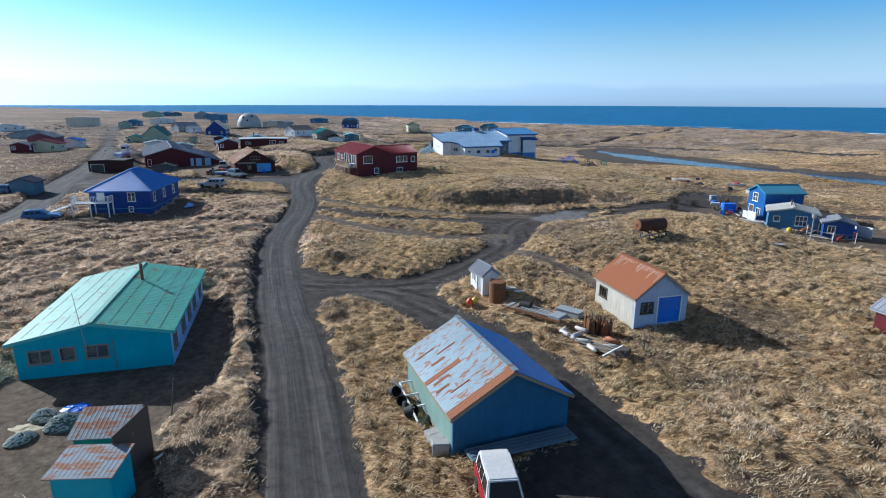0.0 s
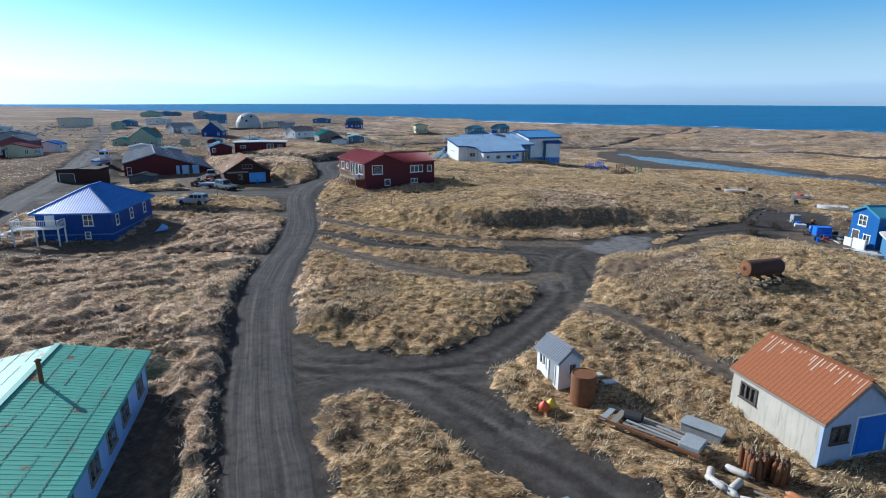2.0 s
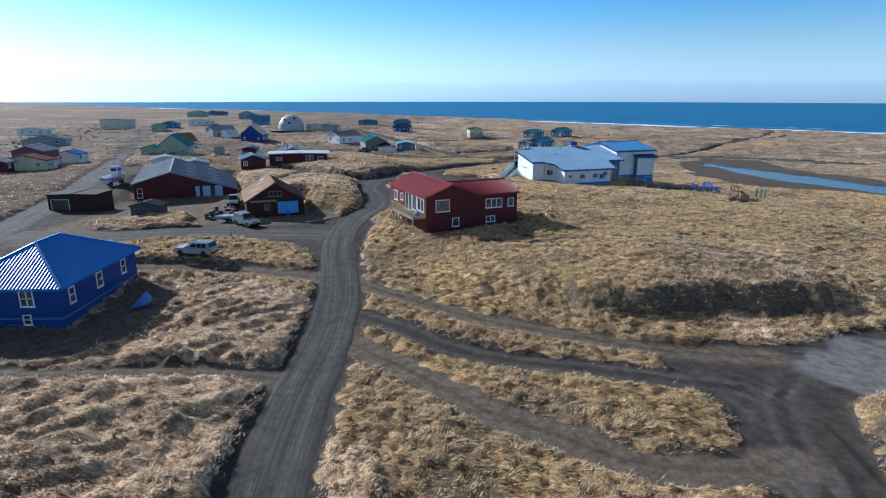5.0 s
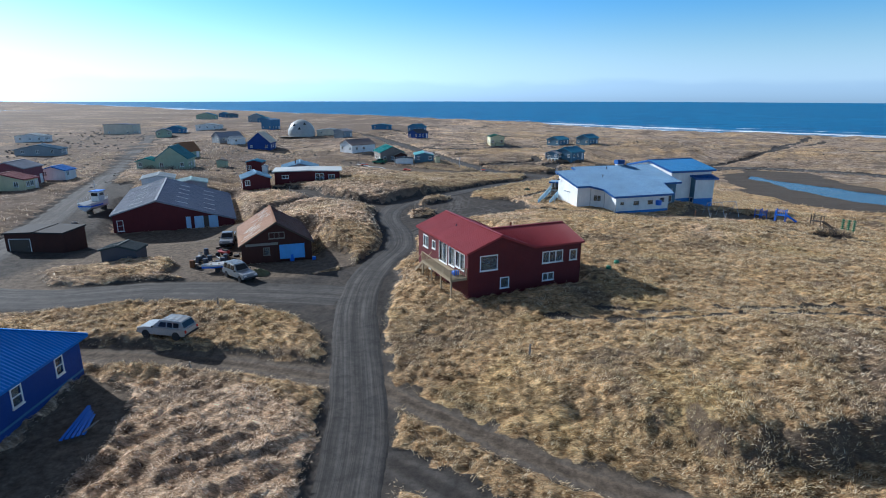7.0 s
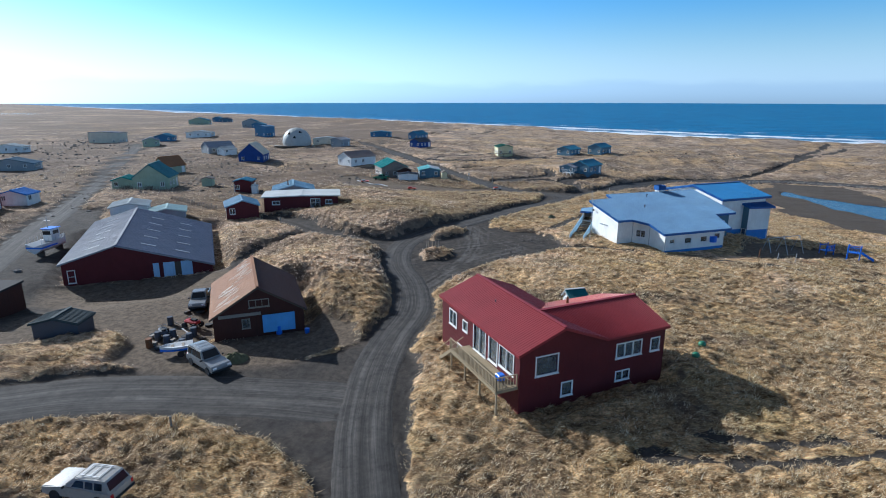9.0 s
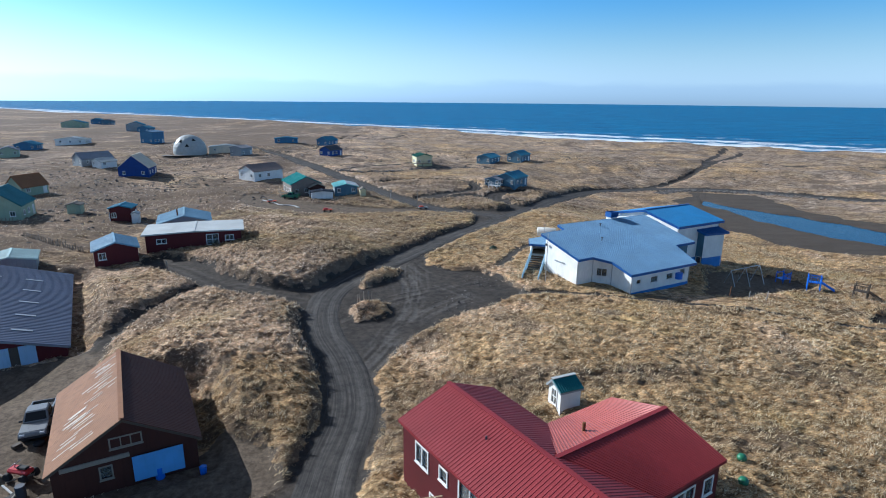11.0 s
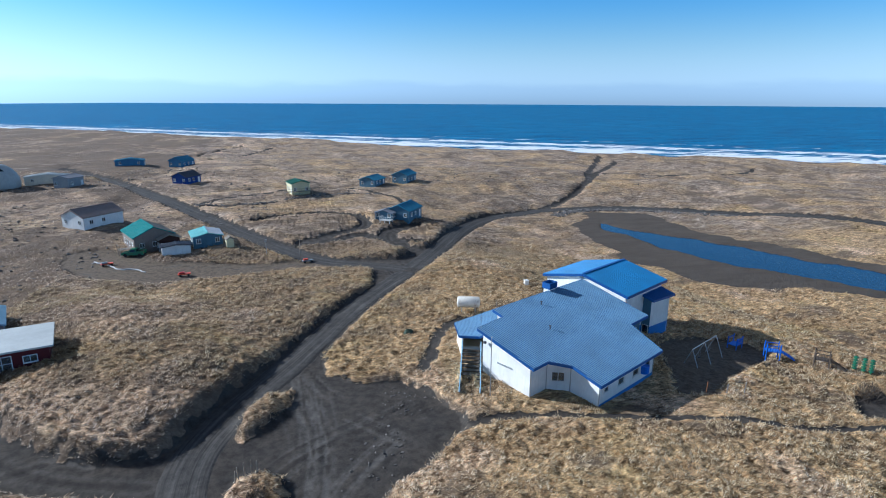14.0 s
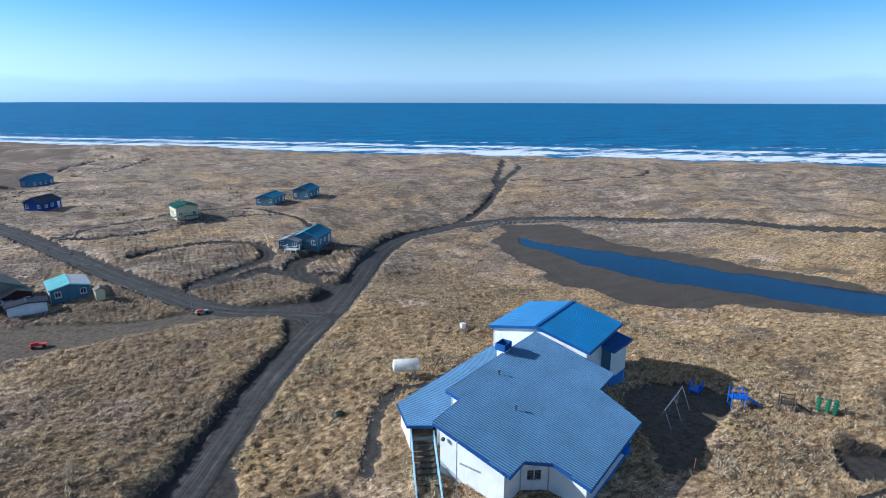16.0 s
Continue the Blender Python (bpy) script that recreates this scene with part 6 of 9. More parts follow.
beam(bm, (WX + o + 0.012, WD + o, we - 0.09), (WX + o + 0.012, WD / 2, wr - 0.03), 0.03, 0.14)
part("barge_board", bm, M_REDTIN, wing)
flue(wing, 7.6, 5.2, 5.1, 5.95, 0.10, M_RUST, False)
# balcony along the left wall
d = thing("balcony", "timber balcony on tall posts along the red house", "balcony", m)
for k in range(14):
    bm = bmesh.new()
    block(bm, -1.75, 0.15 + 0.53 * k, 2.1, -0.02, 0.66 + 0.53 * k, 2.15)
    part("floor_board", bm, M_DECK, d)
deck_rail(d, [(-0.1, 0.15), (-1.72, 0.15), (-1.72, 7.5)], 2.15, 0.95, M_DECK, 0.2)
for py in (0.2, 2.6, 5.0, 7.4):
    bm = bmesh.new()
    block(bm, -1.72, py - 0.06, -1.4, -1.60, py + 0.06, 2.1)
    part("post", bm, M_DECK, d)
bm = bmesh.new()
for yy in (0.15, 7.5):
    beam(bm, (-1.7, yy, 2.02), (-0.02, yy, 2.02), 0.06, 0.18)
beam(bm, (-1.72, 0.15, 2.02), (-1.72, 7.5, 2.02), 0.06, 0.2)
part("joist", bm, M_DECK, d)
for k in range(10):
    bm = bmesh.new()
    block(bm, -1.7, 7.6 + 0.27 * k, 1.93 - 0.2 * k, -0.6, 7.85 + 0.27 * k, 1.97 - 0.2 * k)
    part("step", bm, M_DECK, d)
bm = bmesh.new()
for px in (-1.72, -0.58):
    beam(bm, (px, 7.55, 1.95), (px, 10.3, -0.1), 0.05, 0.22)
    beam(bm, (px, 7.55, 2.95), (px, 10.3, 0.85), 0.06, 0.06)
part("stringer", bm, M_DECK, d)
bm = bmesh.new()
block(bm, -0.9, 1.2, 2.15, -0.35, 1.8, 2.6, None, 0.05)
single("cooler_box", bm, M_BLUEP, m, "blue plastic box standing on the balcony", "box")
# little teal-roofed hut behind it
t = house("hut", "white well hut with a grey and teal roof", -11.05, 126.7, ground_z(-9.9, 126.3) - 0.05, -70, 1.6, 1.9, 1.75, 2.3, M_WHITE, M_LIGHTROOF, over=0.15, pitch=0.2, ridge=0.55, category="hut",
          roof2=tin("deep_teal_tin", rgb("146a70"), rough=0.5, metal=0.0), front=[("w", 0.45, 0.35, 0.6, 1.2, 2)], edge=M_GREYWALL)
for px, py in ((-0.2, 118.0), (-1.5, 115.7)):
    bm = bmesh.new()
    lathe(bm, [(0.3, 0), (0.32, 0.25), (0.22, 0.42), (0.05, 0.45)], 12)
    single("tank_lid", bm, M_GREENP, on(px, py, 0.02), "green plastic lid half sunk in the grass", "lid", "lids in the grass", True)

# ---------------------------------------------------------------- brown workshop
# right roof slope borrows the dark wall colour, its shade painted in
t = house("workshop", "dark brown workshop with a steep rusting tan roof", -44.2, 118.1, 2.3, 26.0, 8.3, 10.9, 2.3, 4.85, M_DARKWALL, M_BROWNTIN, over=0.3, pitch=0.22,
          front=[("w", 3.35, 2.9, 1.7, 0.62, 3), ("w", 2.6, 0.9, 0.6, 0.8)], roof2=M_DARKWALL, trim=M_WOOD, category="workshop", sink=1.2, edge=M_DARKWOOD, rise=0.012)
bm = bmesh.new()
block(bm, 4.4, -0.32, 0.25, 7.4, -0.24, 2.05, None, 0.01)
part("sheet_door", bm, painted("pale_blue_sheet", rgb("62a6e0"), 0.5, dirt=0.15), t, "pale blue sheet door")
bm = bmesh.new()
block(bm, 0.5, -0.08, 2.05, 4.3, -0.002, 2.35)
part("lintel", bm, M_WOOD, t)
# pale weathered strips on the tan slope
rnd = random.Random(31)
for k in range(46):
    yy = rnd.choice((rnd.uniform(0.4, 5.2), rnd.uniform(5.0, 10.6)))
    a, e = (rnd.uniform(0.30, 0.62), rnd.uniform(0.16, 0.32)) if yy < 5.2 else (rnd.uniform(0.02, 0.3), rnd.uniform(0.10, 0.28))
    p0, p1 = Vector((4.15, yy, 4.85)), Vector((-0.3, yy, 2.116))
    bm = bmesh.new()
    beam(bm, p0.lerp(p1, a) + Vector((-0.04, 0, 0.085)), p0.lerp(p1, min(0.98, a + e)) + Vector((-0.04, 0, 0.085)), rnd.uniform(0.05, 0.11), 0.010)
    part("bare_strip", bm, M_BARESTRIP, t)

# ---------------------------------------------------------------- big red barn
# darker tin on the slope turned from the sun, shade in its colour
t = house("barn", "long red barn with a pale metal roof and open white doors", -71.0, 132.6, 2.0, 28.0, 17.1, 26.6, 2.7, 4.5, M_REDWALL, M_GREYROOF, ridge=6.1, eh2=0.95, over=0.3, pitch=0.45, roof2=tin("shaded_side_tin", rgb("5d6476"), rough=0.5, metal=0.1), category="barn", sink=1.0, edge=M_GREYROOF,
          front=[("w", 0.6, 0.2, 0.7, 1.5)])
for a, w in ((10.0, 0.7), (11.2, 1.35), (13.3, 1.35)):
    bm = bmesh.new()
    block(bm, a, -0.14, -0.75, a + w, -0.02, 1.7)
    part("door_leaf", bm, painted("door_blue_white", rgb("a9cbe6"), 0.5), t, "pale blue wooden door leaf")
# a dark slab stands in for the unlit gap between the leaves
bm = bmesh.new()
block(bm, 12.55, -0.06, -0.75, 13.3, -0.01, 1.65)
part("opening", bm, M_DARKWOOD, t)
for k in range(5):
    bm = bmesh.new()
    block(bm, -0.9, -0.15, -0.02, 0.9, 0.15, 0.03, pose(3.0, 3.0 + 4.6 * k, 2.7 + 1.8 * 3.0 / 6.1 + 0.13, 0, -math.degrees(math.atan(1.8 / 6.1)), 0))
    part("roof_light", bm, M_SKYLIGHT, t, "pale translucent roof sheet")
for i in range(2):
    for k in range(5):
        bm = bmesh.new()
        xx, yy = 9.5 + 4.0 * i, 3.0 + 4.6 * k
        zz = 4.5 - (xx - 6.1) * 3.55 / 11.0
        mm = pose(xx, yy, zz + 0.13, 0, math.degrees(math.atan(3.55 / 11.0)), 0)
        block(bm, -0.9, -0.18, -0.02, 0.9, 0.18, 0.03, mm)
        part("roof_light", bm, M_SKYLIGHT, t, "pale translucent roof sheet")

# ---------------------------------------------------------------- the school: a low-pitched main block, a tall hall, a lean-to wing and stairs
SO = (6.03, 152.26, 0.0, math.degrees(math.atan2(0.435, 0.9)))
school = thing("school", "white school building with weathered blue metal roofs and a blue base", "school", pose(*SO[:3], 0, 0, SO[3]))


def slope(v):
    return 5.75 + 0.21 * v


def wall_seg(parent, p, q, z0, h0, h1, material, holes=(), base=None, trim=None):
    """A wall from p to q (left to right as seen from outside), from z0 up to h0 and h1."""
    d = math.hypot(q[0] - p[0], q[1] - p[1])
    yaw = math.degrees(math.atan2(q[1] - p[1], q[0] - p[0]))
    m = pose(p[0], p[1], z0, 0, 0, yaw)
    bm = wall_bm(d, h0 - z0, h1 - z0, None, [(a, b - z0, w, h) for a, b, w, h, *_ in holes], 0.2)
    bmesh.ops.transform(bm, matrix=m, verts=bm.verts)
    part("wall", bm, material, parent)
    for a, b, w, h, *more in holes:
        window(parent, m, a, b - z0, w, h, more[0] if more else 1, trim or M_TRIM, more[1] if len(more) > 1 else 1, 0.07)
    if base:
        bm = bmesh.new()
        block(bm, -0.01, -0.015, 0, d + 0.01, 0.0, base - z0, m)
        part("skirting", bm, M_BLUEBASE, parent)


def poly_roof(parent, ring, plane, material, edge, pitch=0.30, tall=0.34, teeth=()):
    """A roof over a ring of (u, v) on a sloping plane: a slab with ribs that run up the slope, and a fascia board on every side."""
    bm = bmesh.new()
    top = [bm.verts.new((u, v, plane(u, v))) for u, v in ring]
    low = [bm.verts.new((u, v, plane(u, v) - 0.1)) for u, v in ring]
    bm.faces.new(top)
    bm.faces.new(low[::-1])
    for k in range(len(ring)):
        j = (k + 1) % len(ring)
        bm.faces.new((low[k], low[j], top[j], top[k]))
    part("roof", bm, material, parent)
    bm = bmesh.new()
    u = min(p[0] for p in ring) + 0.1
    while u < max(p[0] for p in ring) - 0.05:
        cut = []
        for (au, av), (bu, bv) in zip(ring, ring[1:] + ring[:1]):
            if (au > u) != (bu > u):
                cut.append(av + (bv - av) * (u - au) / (bu - au))
        cut.sort()
        for a, b in zip(cut[::2], cut[1::2]):
            pa, pb = Vector((u, a, plane(u, a) + 0.02)), Vector((u, b, plane(u, b) + 0.02))
            beam(bm, pa, pb, 0.10, 0.07)
        u += pitch
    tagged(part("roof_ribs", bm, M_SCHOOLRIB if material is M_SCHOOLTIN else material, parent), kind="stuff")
    for k, ((au, av), (bu, bv)) in enumerate(zip(ring, ring[1:] + ring[:1])):
        bm = bmesh.new()
        a, b = Vector((au, av, plane(au, av) - tall / 2 + 0.03)), Vector((bu, bv, plane(bu, bv) - tall / 2 + 0.03))
        beam(bm, a, b, 0.05, tall)
        if k in teeth:
            n = int((b - a).length / 0.26)
            out = Vector(((b - a).y, -(b - a).x, 0)).normalized() * 0.035
            for i in range(n):
                p = a.lerp(b, (i + 0.5) / n) + out
                beam(bm, p - Vector((0, 0, tall / 2)), p + Vector((0, 0, tall / 2)), 0.05, 0.11, (b - a).normalized())
        part("fascia", bm, edge, parent)


M_HALLTIN = tin("hall_blue_tin", rgb("2877ab"), rough=0.5, metal=0.0)
M_FASCIA = painted("royal_blue_fascia", rgb("2a5c9a"), 0.4, dirt=0.1)
ring = [(0.15, 0.05), (12.7, -0.1), (14.6, 5.0), (18.9, 5.0), (19.75, 15.4), (1.4, 15.75), (1.35, 14.0), (-3.3, 13.8), (-3.7, 5.5), (-1.25, 5.55), (0.45, 3.65)]
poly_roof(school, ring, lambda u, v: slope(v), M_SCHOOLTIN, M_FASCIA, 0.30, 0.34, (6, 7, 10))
G = 2.2
wall_seg(school, (1.05, 0.75), (12.1, 0.6), G, slope(0.7) - 0.1, slope(0.6) - 0.1, M_WHITE, [(0.9, 4.1, 0.75, 0.5), (3.6, 3.9, 1.2, 0.75), (6.6, 3.9, 1.2, 0.75), (9.2, 4.2, 1.0, 0.75)], 3.0)
wall_seg(school, (12.1, 0.6), (14.0, 5.7), G - 1, slope(0.6) - 0.1, slope(5.7) - 0.1, M_WHITE, [(2.0, 4.2, 1.2, 1.0)], 2.9)
wall_seg(school, (14.0, 5.7), (18.3, 5.7), G - 1.2, slope(5.7) - 0.1, slope(5.7) - 0.1, M_SLATE, [(0.6, 3.0, 1.0, 2.4, 1, 2), (2.4, 3.0, 1.0, 2.4, 1, 2)], 2.7)
wall_seg(school, (18.3, 5.7), (19.2, 15.2), G - 1.2, slope(5.7) - 0.1, slope(15.2) - 0.1, M_WHITE)
wall_seg(school, (19.2, 15.2), (1.6, 15.2), G - 1, slope(15.2) - 0.1, slope(15.2) - 0.1, M_WHITE)
wall_seg(school, (-2.8, 13.3), (-3.0, 6.4), G, slope(13.3) - 0.1, slope(6.4) - 0.1, M_WHITE)
wall_seg(school, (1.6, 13.4), (-2.8, 13.3), G, slope(13.4) - 0.1, slope(13.3) - 0.1, M_WHITE)
wall_seg(school, (1.6, 15.2), (1.6, 13.4), G, slope(15.2) - 0.1, slope(13.4) - 0.1, M_WHITE)
wall_seg(school, (-3.0, 6.4), (-0.35, 6.3), G, slope(6.4) - 0.1, slope(6.3) - 0.1, M_WHITE)
wall_seg(school, (-0.35, 6.3), (1.3, 4.4), G, slope(6.3) - 0.1, slope(4.4) - 0.1, M_WHITE, [(0.6, 4.15, 1.25, 1.0, 2, 1)], 2.75)
wall_seg(school, (1.3, 4.4), (1.05, 0.75), G, slope(4.4) - 0.1, slope(0.75) - 0.1, M_WHITE)
bm = bmesh.new()
prism(bm, [(1.0, 1.0), (12, 1.0), (13.8, 6), (18, 6), (19, 15), (1.7, 15), (-2.5, 13), (-2.6, 6.7), (0, 6.6)], G + 0.5, G + 0.6)
part("floor", bm, M_CONCRETE, school)
for p, h in (((1.05, 0.72), 5.8), ((12.12, 0.58), 5.75), ((-3.02, 6.38), 6.95), ((1.28, 4.38), 6.55), ((-0.37, 6.28), 6.95)):
    part("corner_trim", rod(bmesh.new(), (p[0], p[1], G), (p[0], p[1], h), 0.05, 0.05, 6), M_STEEL, school)
bm = bmesh.new()
rod(bm, (-3.05, 12.7, 7.2), (-3.25, 12.7, 7.2), 0.06, 0.12, 8)
block(bm, -3.3, 12.55, 7.1, -3.05, 12.85, 7.4, None, 0.03)
part("wall_lamp", bm, M_DARKTIN, school)
bm = bmesh.new()
for k, w in enumerate((0.9, 0.35, 0.6)):
    s0 = sum((0.9, 0.35, 0.6)[:k]) + 0.12 * k
    block(bm, -3.005, 11.0 - s0 - w, 5.30, -2.98, 11.0 - s0, 5.48)
part("sign_bar", bm, M_GREYWALL, school, "unreadable grey lettering on the wall")
bm = bmesh.new()
rod(bm, (9.9, 0.45, 3.7), (9.9, 0.5, 4.6), 0.5, 0.55, 14)
part("wall_picture", bm, M_BLUEP, school, "round blue painting beside the windows")
# roof plant: a flue box with a blue louvred cap
bm = bmesh.new()
block(bm, 12.0, 15.35, 7.2, 13.3, 16.3, 9.3)
f = part("flue_box", bm, M_WHITE, school, "white flue box with a blue cap")
bm = bmesh.new()
for a in ((11.85, 15.2, 13.45, 15.28), (11.85, 16.37, 13.45, 16.45), (11.85, 15.28, 11.93, 16.37), (13.37, 15.28, 13.45, 16.37)):
    block(bm, a[0], a[1], 9.28, a[2], a[3], 10.05)
bmesh.ops.remove_doubles(bm, verts=bm.verts, dist=0.001)
part("cap", bm, M_FASCIA, f)
for k in range(7):
    part("slat", block(bmesh.new(), 11.95 + 0.21 * k, 15.14, 9.3, 12.03 + 0.21 * k, 15.197, 10.0), M_FASCIA, f)
for u, v in ((8.0, 13.6), (4.2, 9.4)):
    bm = bmesh.new()
    rod(bm, (u, v, slope(v)), (u, v, slope(v) + 0.4), 0.07, 0.07, 8)
    block(bm, u - 0.12, v - 0.12, slope(v) + 0.38, u + 0.12, v + 0.12, slope(v) + 0.5, None, 0.02)
    part("roof_vent", bm, M_DARKTIN, school)
bm = bmesh.new()
rod(bm, (-3.0, 13.5, 8.5), (-3.0, 13.5, 10.2), 0.03, 0.02, 6)
rod(bm, (1.8, 15.5, 8.9), (1.8, 15.5, 10.2), 0.03, 0.02, 6)
for k in range(3):
    rod(bm, (-3.3, 13.5, 9.6 + 0.2 * k), (-2.7, 13.5, 9.6 + 0.2 * k), 0.015, 0.015, 5)
part("aerial", bm, M_STEEL, school)

# the tall hall
hall = thing("school_hall", "tall white hall with a blue ribbed gable roof and blue base", "school", pose(*SO[:3], 0, 0, SO[3]))
wall_seg(hall, (19.7, 8.6), (29.6, 8.6), 0.6, 8.35, 8.35, M_WHITE, (), 2.9)
wall_seg(hall, (29.6, 8.6), (29.6, 15.1), 0.6, 8.35, 9.8, M_WHITE, (), 2.9)
wall_seg(hall, (29.6, 15.1), (29.6, 21.4), 0.6, 9.8, 8.35, M_WHITE, (), 2.9)
wall_seg(hall, (29.6, 21.4), (19.7, 21.4), 0.6, 8.35, 8.35, M_WHITE)
wall_seg(hall, (19.7, 21.4), (19.7, 15.1), 0.6, 8.35, 9.8, M_WHITE)
wall_seg(hall, (19.7, 15.1), (19.7, 8.6), 0.6, 9.8, 8.35, M_WHITE)
part("roof", sheet_roof((19.3, 15.1, 9.9), (30.3, 15.1, 9.9), (19.3, 8.15, 8.35), (30.3, 8.15, 8.35), 0.3), M_HALLTIN, hall)
part("roof", sheet_roof((30.3, 15.1, 9.9), (19.3, 15.1, 9.9), (30.3, 21.9, 8.35), (19.3, 21.9, 8.35), 0.3), M_HALLTIN, hall)
bm = bmesh.new()
beam(bm, (19.3, 15.1, 9.99), (30.3, 15.1, 9.99), 0.4, 0.06)
part("ridge_cap", bm, M_FASCIA, hall)
for a, b, teeth in (((19.28, 8.15, 8.2), (19.28, 15.1, 9.75), 1), ((19.28, 15.1, 9.75), (19.28, 21.9, 8.2), 1), ((30.32, 8.15, 8.2), (30.32, 15.1, 9.75), 0), ((30.32, 15.1, 9.75), (30.32, 21.9, 8.2), 0), ((19.3, 8.13, 8.2), (30.3, 8.13, 8.2), 0), ((19.3, 21.92, 8.2), (30.3, 21.92, 8.2), 0)):
    bm = bmesh.new()
    a, b = Vector(a), Vector(b)
    beam(bm, a, b, 0.05, 0.36)
    if teeth:
        n = int((b - a).length / 0.26)
        for i in range(n):
            p = a.lerp(b, (i + 0.5) / n) + Vector((-0.035, 0, 0))
            beam(bm, p - Vector((0, 0, 0.18)), p + Vector((0, 0, 0.18)), 0.05, 0.11, (b - a).normalized())
    part("fascia", bm, M_FASCIA, hall)
wall_seg(hall, (24.6, 7.4), (28.9, 6.9), 0.6, 6.75, 6.75, M_WHITE, (), 2.9)
wall_seg(hall, (28.9, 6.9), (28.9, 8.6), 0.6, 6.75, 7.1, M_WHITE, (), 2.9)
wall_seg(hall, (24.6, 8.6), (24.6, 7.4), 0.6, 7.1, 6.75, M_SLATE, [(0.2, 1.0, 0.8, 2.0)])
poly_roof(hall, [(24.2, 6.9), (29.4, 6.4), (29.6, 8.65), (24.2, 8.65)], lambda u, v: 6.85 + 0.25 * (v - 6.4), M_FASCIA, M_FASCIA, 0.3, 0.3)
# the lean-to wing behind, and the porch
wing = thing("school_wing", "white lean-to wing with a light blue metal roof", "school", pose(*SO[:3], 0, 0, SO[3]))
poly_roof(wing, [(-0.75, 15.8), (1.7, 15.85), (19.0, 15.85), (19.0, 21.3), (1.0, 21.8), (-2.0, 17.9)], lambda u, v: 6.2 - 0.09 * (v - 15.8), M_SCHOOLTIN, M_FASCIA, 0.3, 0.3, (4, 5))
wall_seg(wing, (0.9, 21.2), (-1.6, 17.9), 2.0, 5.6, 5.9, M_WHITE)
wall_seg(wing, (18.6, 20.9), (0.9, 21.2), 2.0, 5.6, 5.6, M_WHITE, [(4, 3.8, 1.2, 1.0), (9, 3.8, 1.2, 1.0)])
wall_seg(wing, (0.2, 15.9), (1.6, 15.3), 2.0, 6.0, 6.0, M_WHITE)
wall_seg(wing, (-1.6, 17.9), (0.2, 15.9), 2.0, 4.5, 4.5, M_GREYWALL)
bm = bmesh.new()
prism(bm, [(-1.5, 17.8), (0.2, 16.0), (1.7, 15.9), (1.7, 19), (0.5, 20)], 4.3, 4.45)
part("porch_floor", bm, M_DECK, wing)
# stairs from the lot up to the porch
st = thing("stairs", "broad timber stairs with pale blue rails up to the porch", "stairs", pose(*SO[:3], 0, 0, SO[3]))
top, foot = (Vector((-1.65, 17.7, 4.4)), Vector((-0.2, 16.05, 4.4))), (Vector((-7.85, 11.9, 2.75)), Vector((-6.4, 10.25, 2.75)))
n = 12
for k in range(n):
    f0, f1 = k / n, (k + 0.94) / n
    bm = bmesh.new()
    vs = []
    for dz in (0.0, -0.06):
        for f, i in ((f0, 0), (f0, 1), (f1, 1), (f1, 0)):
            p = top[i].lerp(foot[i], f)
            vs.append(bm.verts.new((p.x, p.y, top[0].z - (k + 1) * 1.65 / n + dz)))
    for q in ((0, 1, 2, 3), (7, 6, 5, 4), (0, 4, 5, 1), (1, 5, 6, 2), (2, 6, 7, 3), (3, 7, 4, 0)):
        bm.faces.new([vs[j] for j in q])
    part("step", bm, M_DARKWOOD, st)
M_RAILB = painted("pale_blue_rail", rgb("a8cfe6"), 0.5)
for i in (0, 1):
    bm = bmesh.new()
    beam(bm, top[i] + Vector((0, 0, -0.1)), foot[i] + Vector((0, 0, 0.0)), 0.06, 0.30)
    beam(bm, top[i] + Vector((0, 0, 0.95)), foot[i] + Vector((0, 0, 1.0)), 0.10, 0.10)
    beam(bm, top[i] + Vector((0, 0, 0.45)), foot[i] + Vector((0, 0, 0.5)), 0.04, 0.55)
    part("side_rail", bm, M_RAILB, st)
    for f in (0.03, 0.5, 0.98):
        p = top[i].lerp(foot[i], f)
        bm = bmesh.new()
        block(bm, p.x - 0.06, p.y - 0.06, 2.0, p.x + 0.06, p.y + 0.06, p.z + 1.0)
        part("post", bm, M_RAILB, st)
sm = pose(*SO[:3], 0, 0, SO[3])
bm = bmesh.new()
rod(bm, (0, 0, -0.3), (0, 0, 6.6), 0.06, 0.035, 10)
bmesh.ops.create_uvsphere(bm, u_segments=8, v_segments=6, radius=0.09, matrix=pose(0, 0, 6.65))
p = sm @ Vector((-5.9, 9.3, 0))
single("flagpole", bm, M_STEEL, on(p.x, p.y), "bare grey metal flagpole in front of the school", "flagpole")
# white oil tank behind the school
t = thing("oil_tank", "white horizontal oil tank on legs behind the school", "tank", on(2.9, 182.2, 0.0, 70))
bm = bmesh.new()
lathe(bm, [(0.3, -1.7), (0.75, -1.6), (0.8, -1.5), (0.8, 1.5), (0.75, 1.6), (0.3, 1.7)], 20, pose(0, 0, 1.7, 90, 0, 0))
part("drum", bm, painted("tank_white", rgb("e9e4d8"), 0.5, wear=(0.25, 0.12, 0.06, 1)), t, smooth=True)
for yy in (-1.0, 1.0):
    for xx in (-0.5, 0.5):
        bm = bmesh.new()
        rod(bm, (xx * 1.2, yy, -0.2), (xx, yy, 1.2), 0.06)
        part("leg", bm, M_STEEL, t)

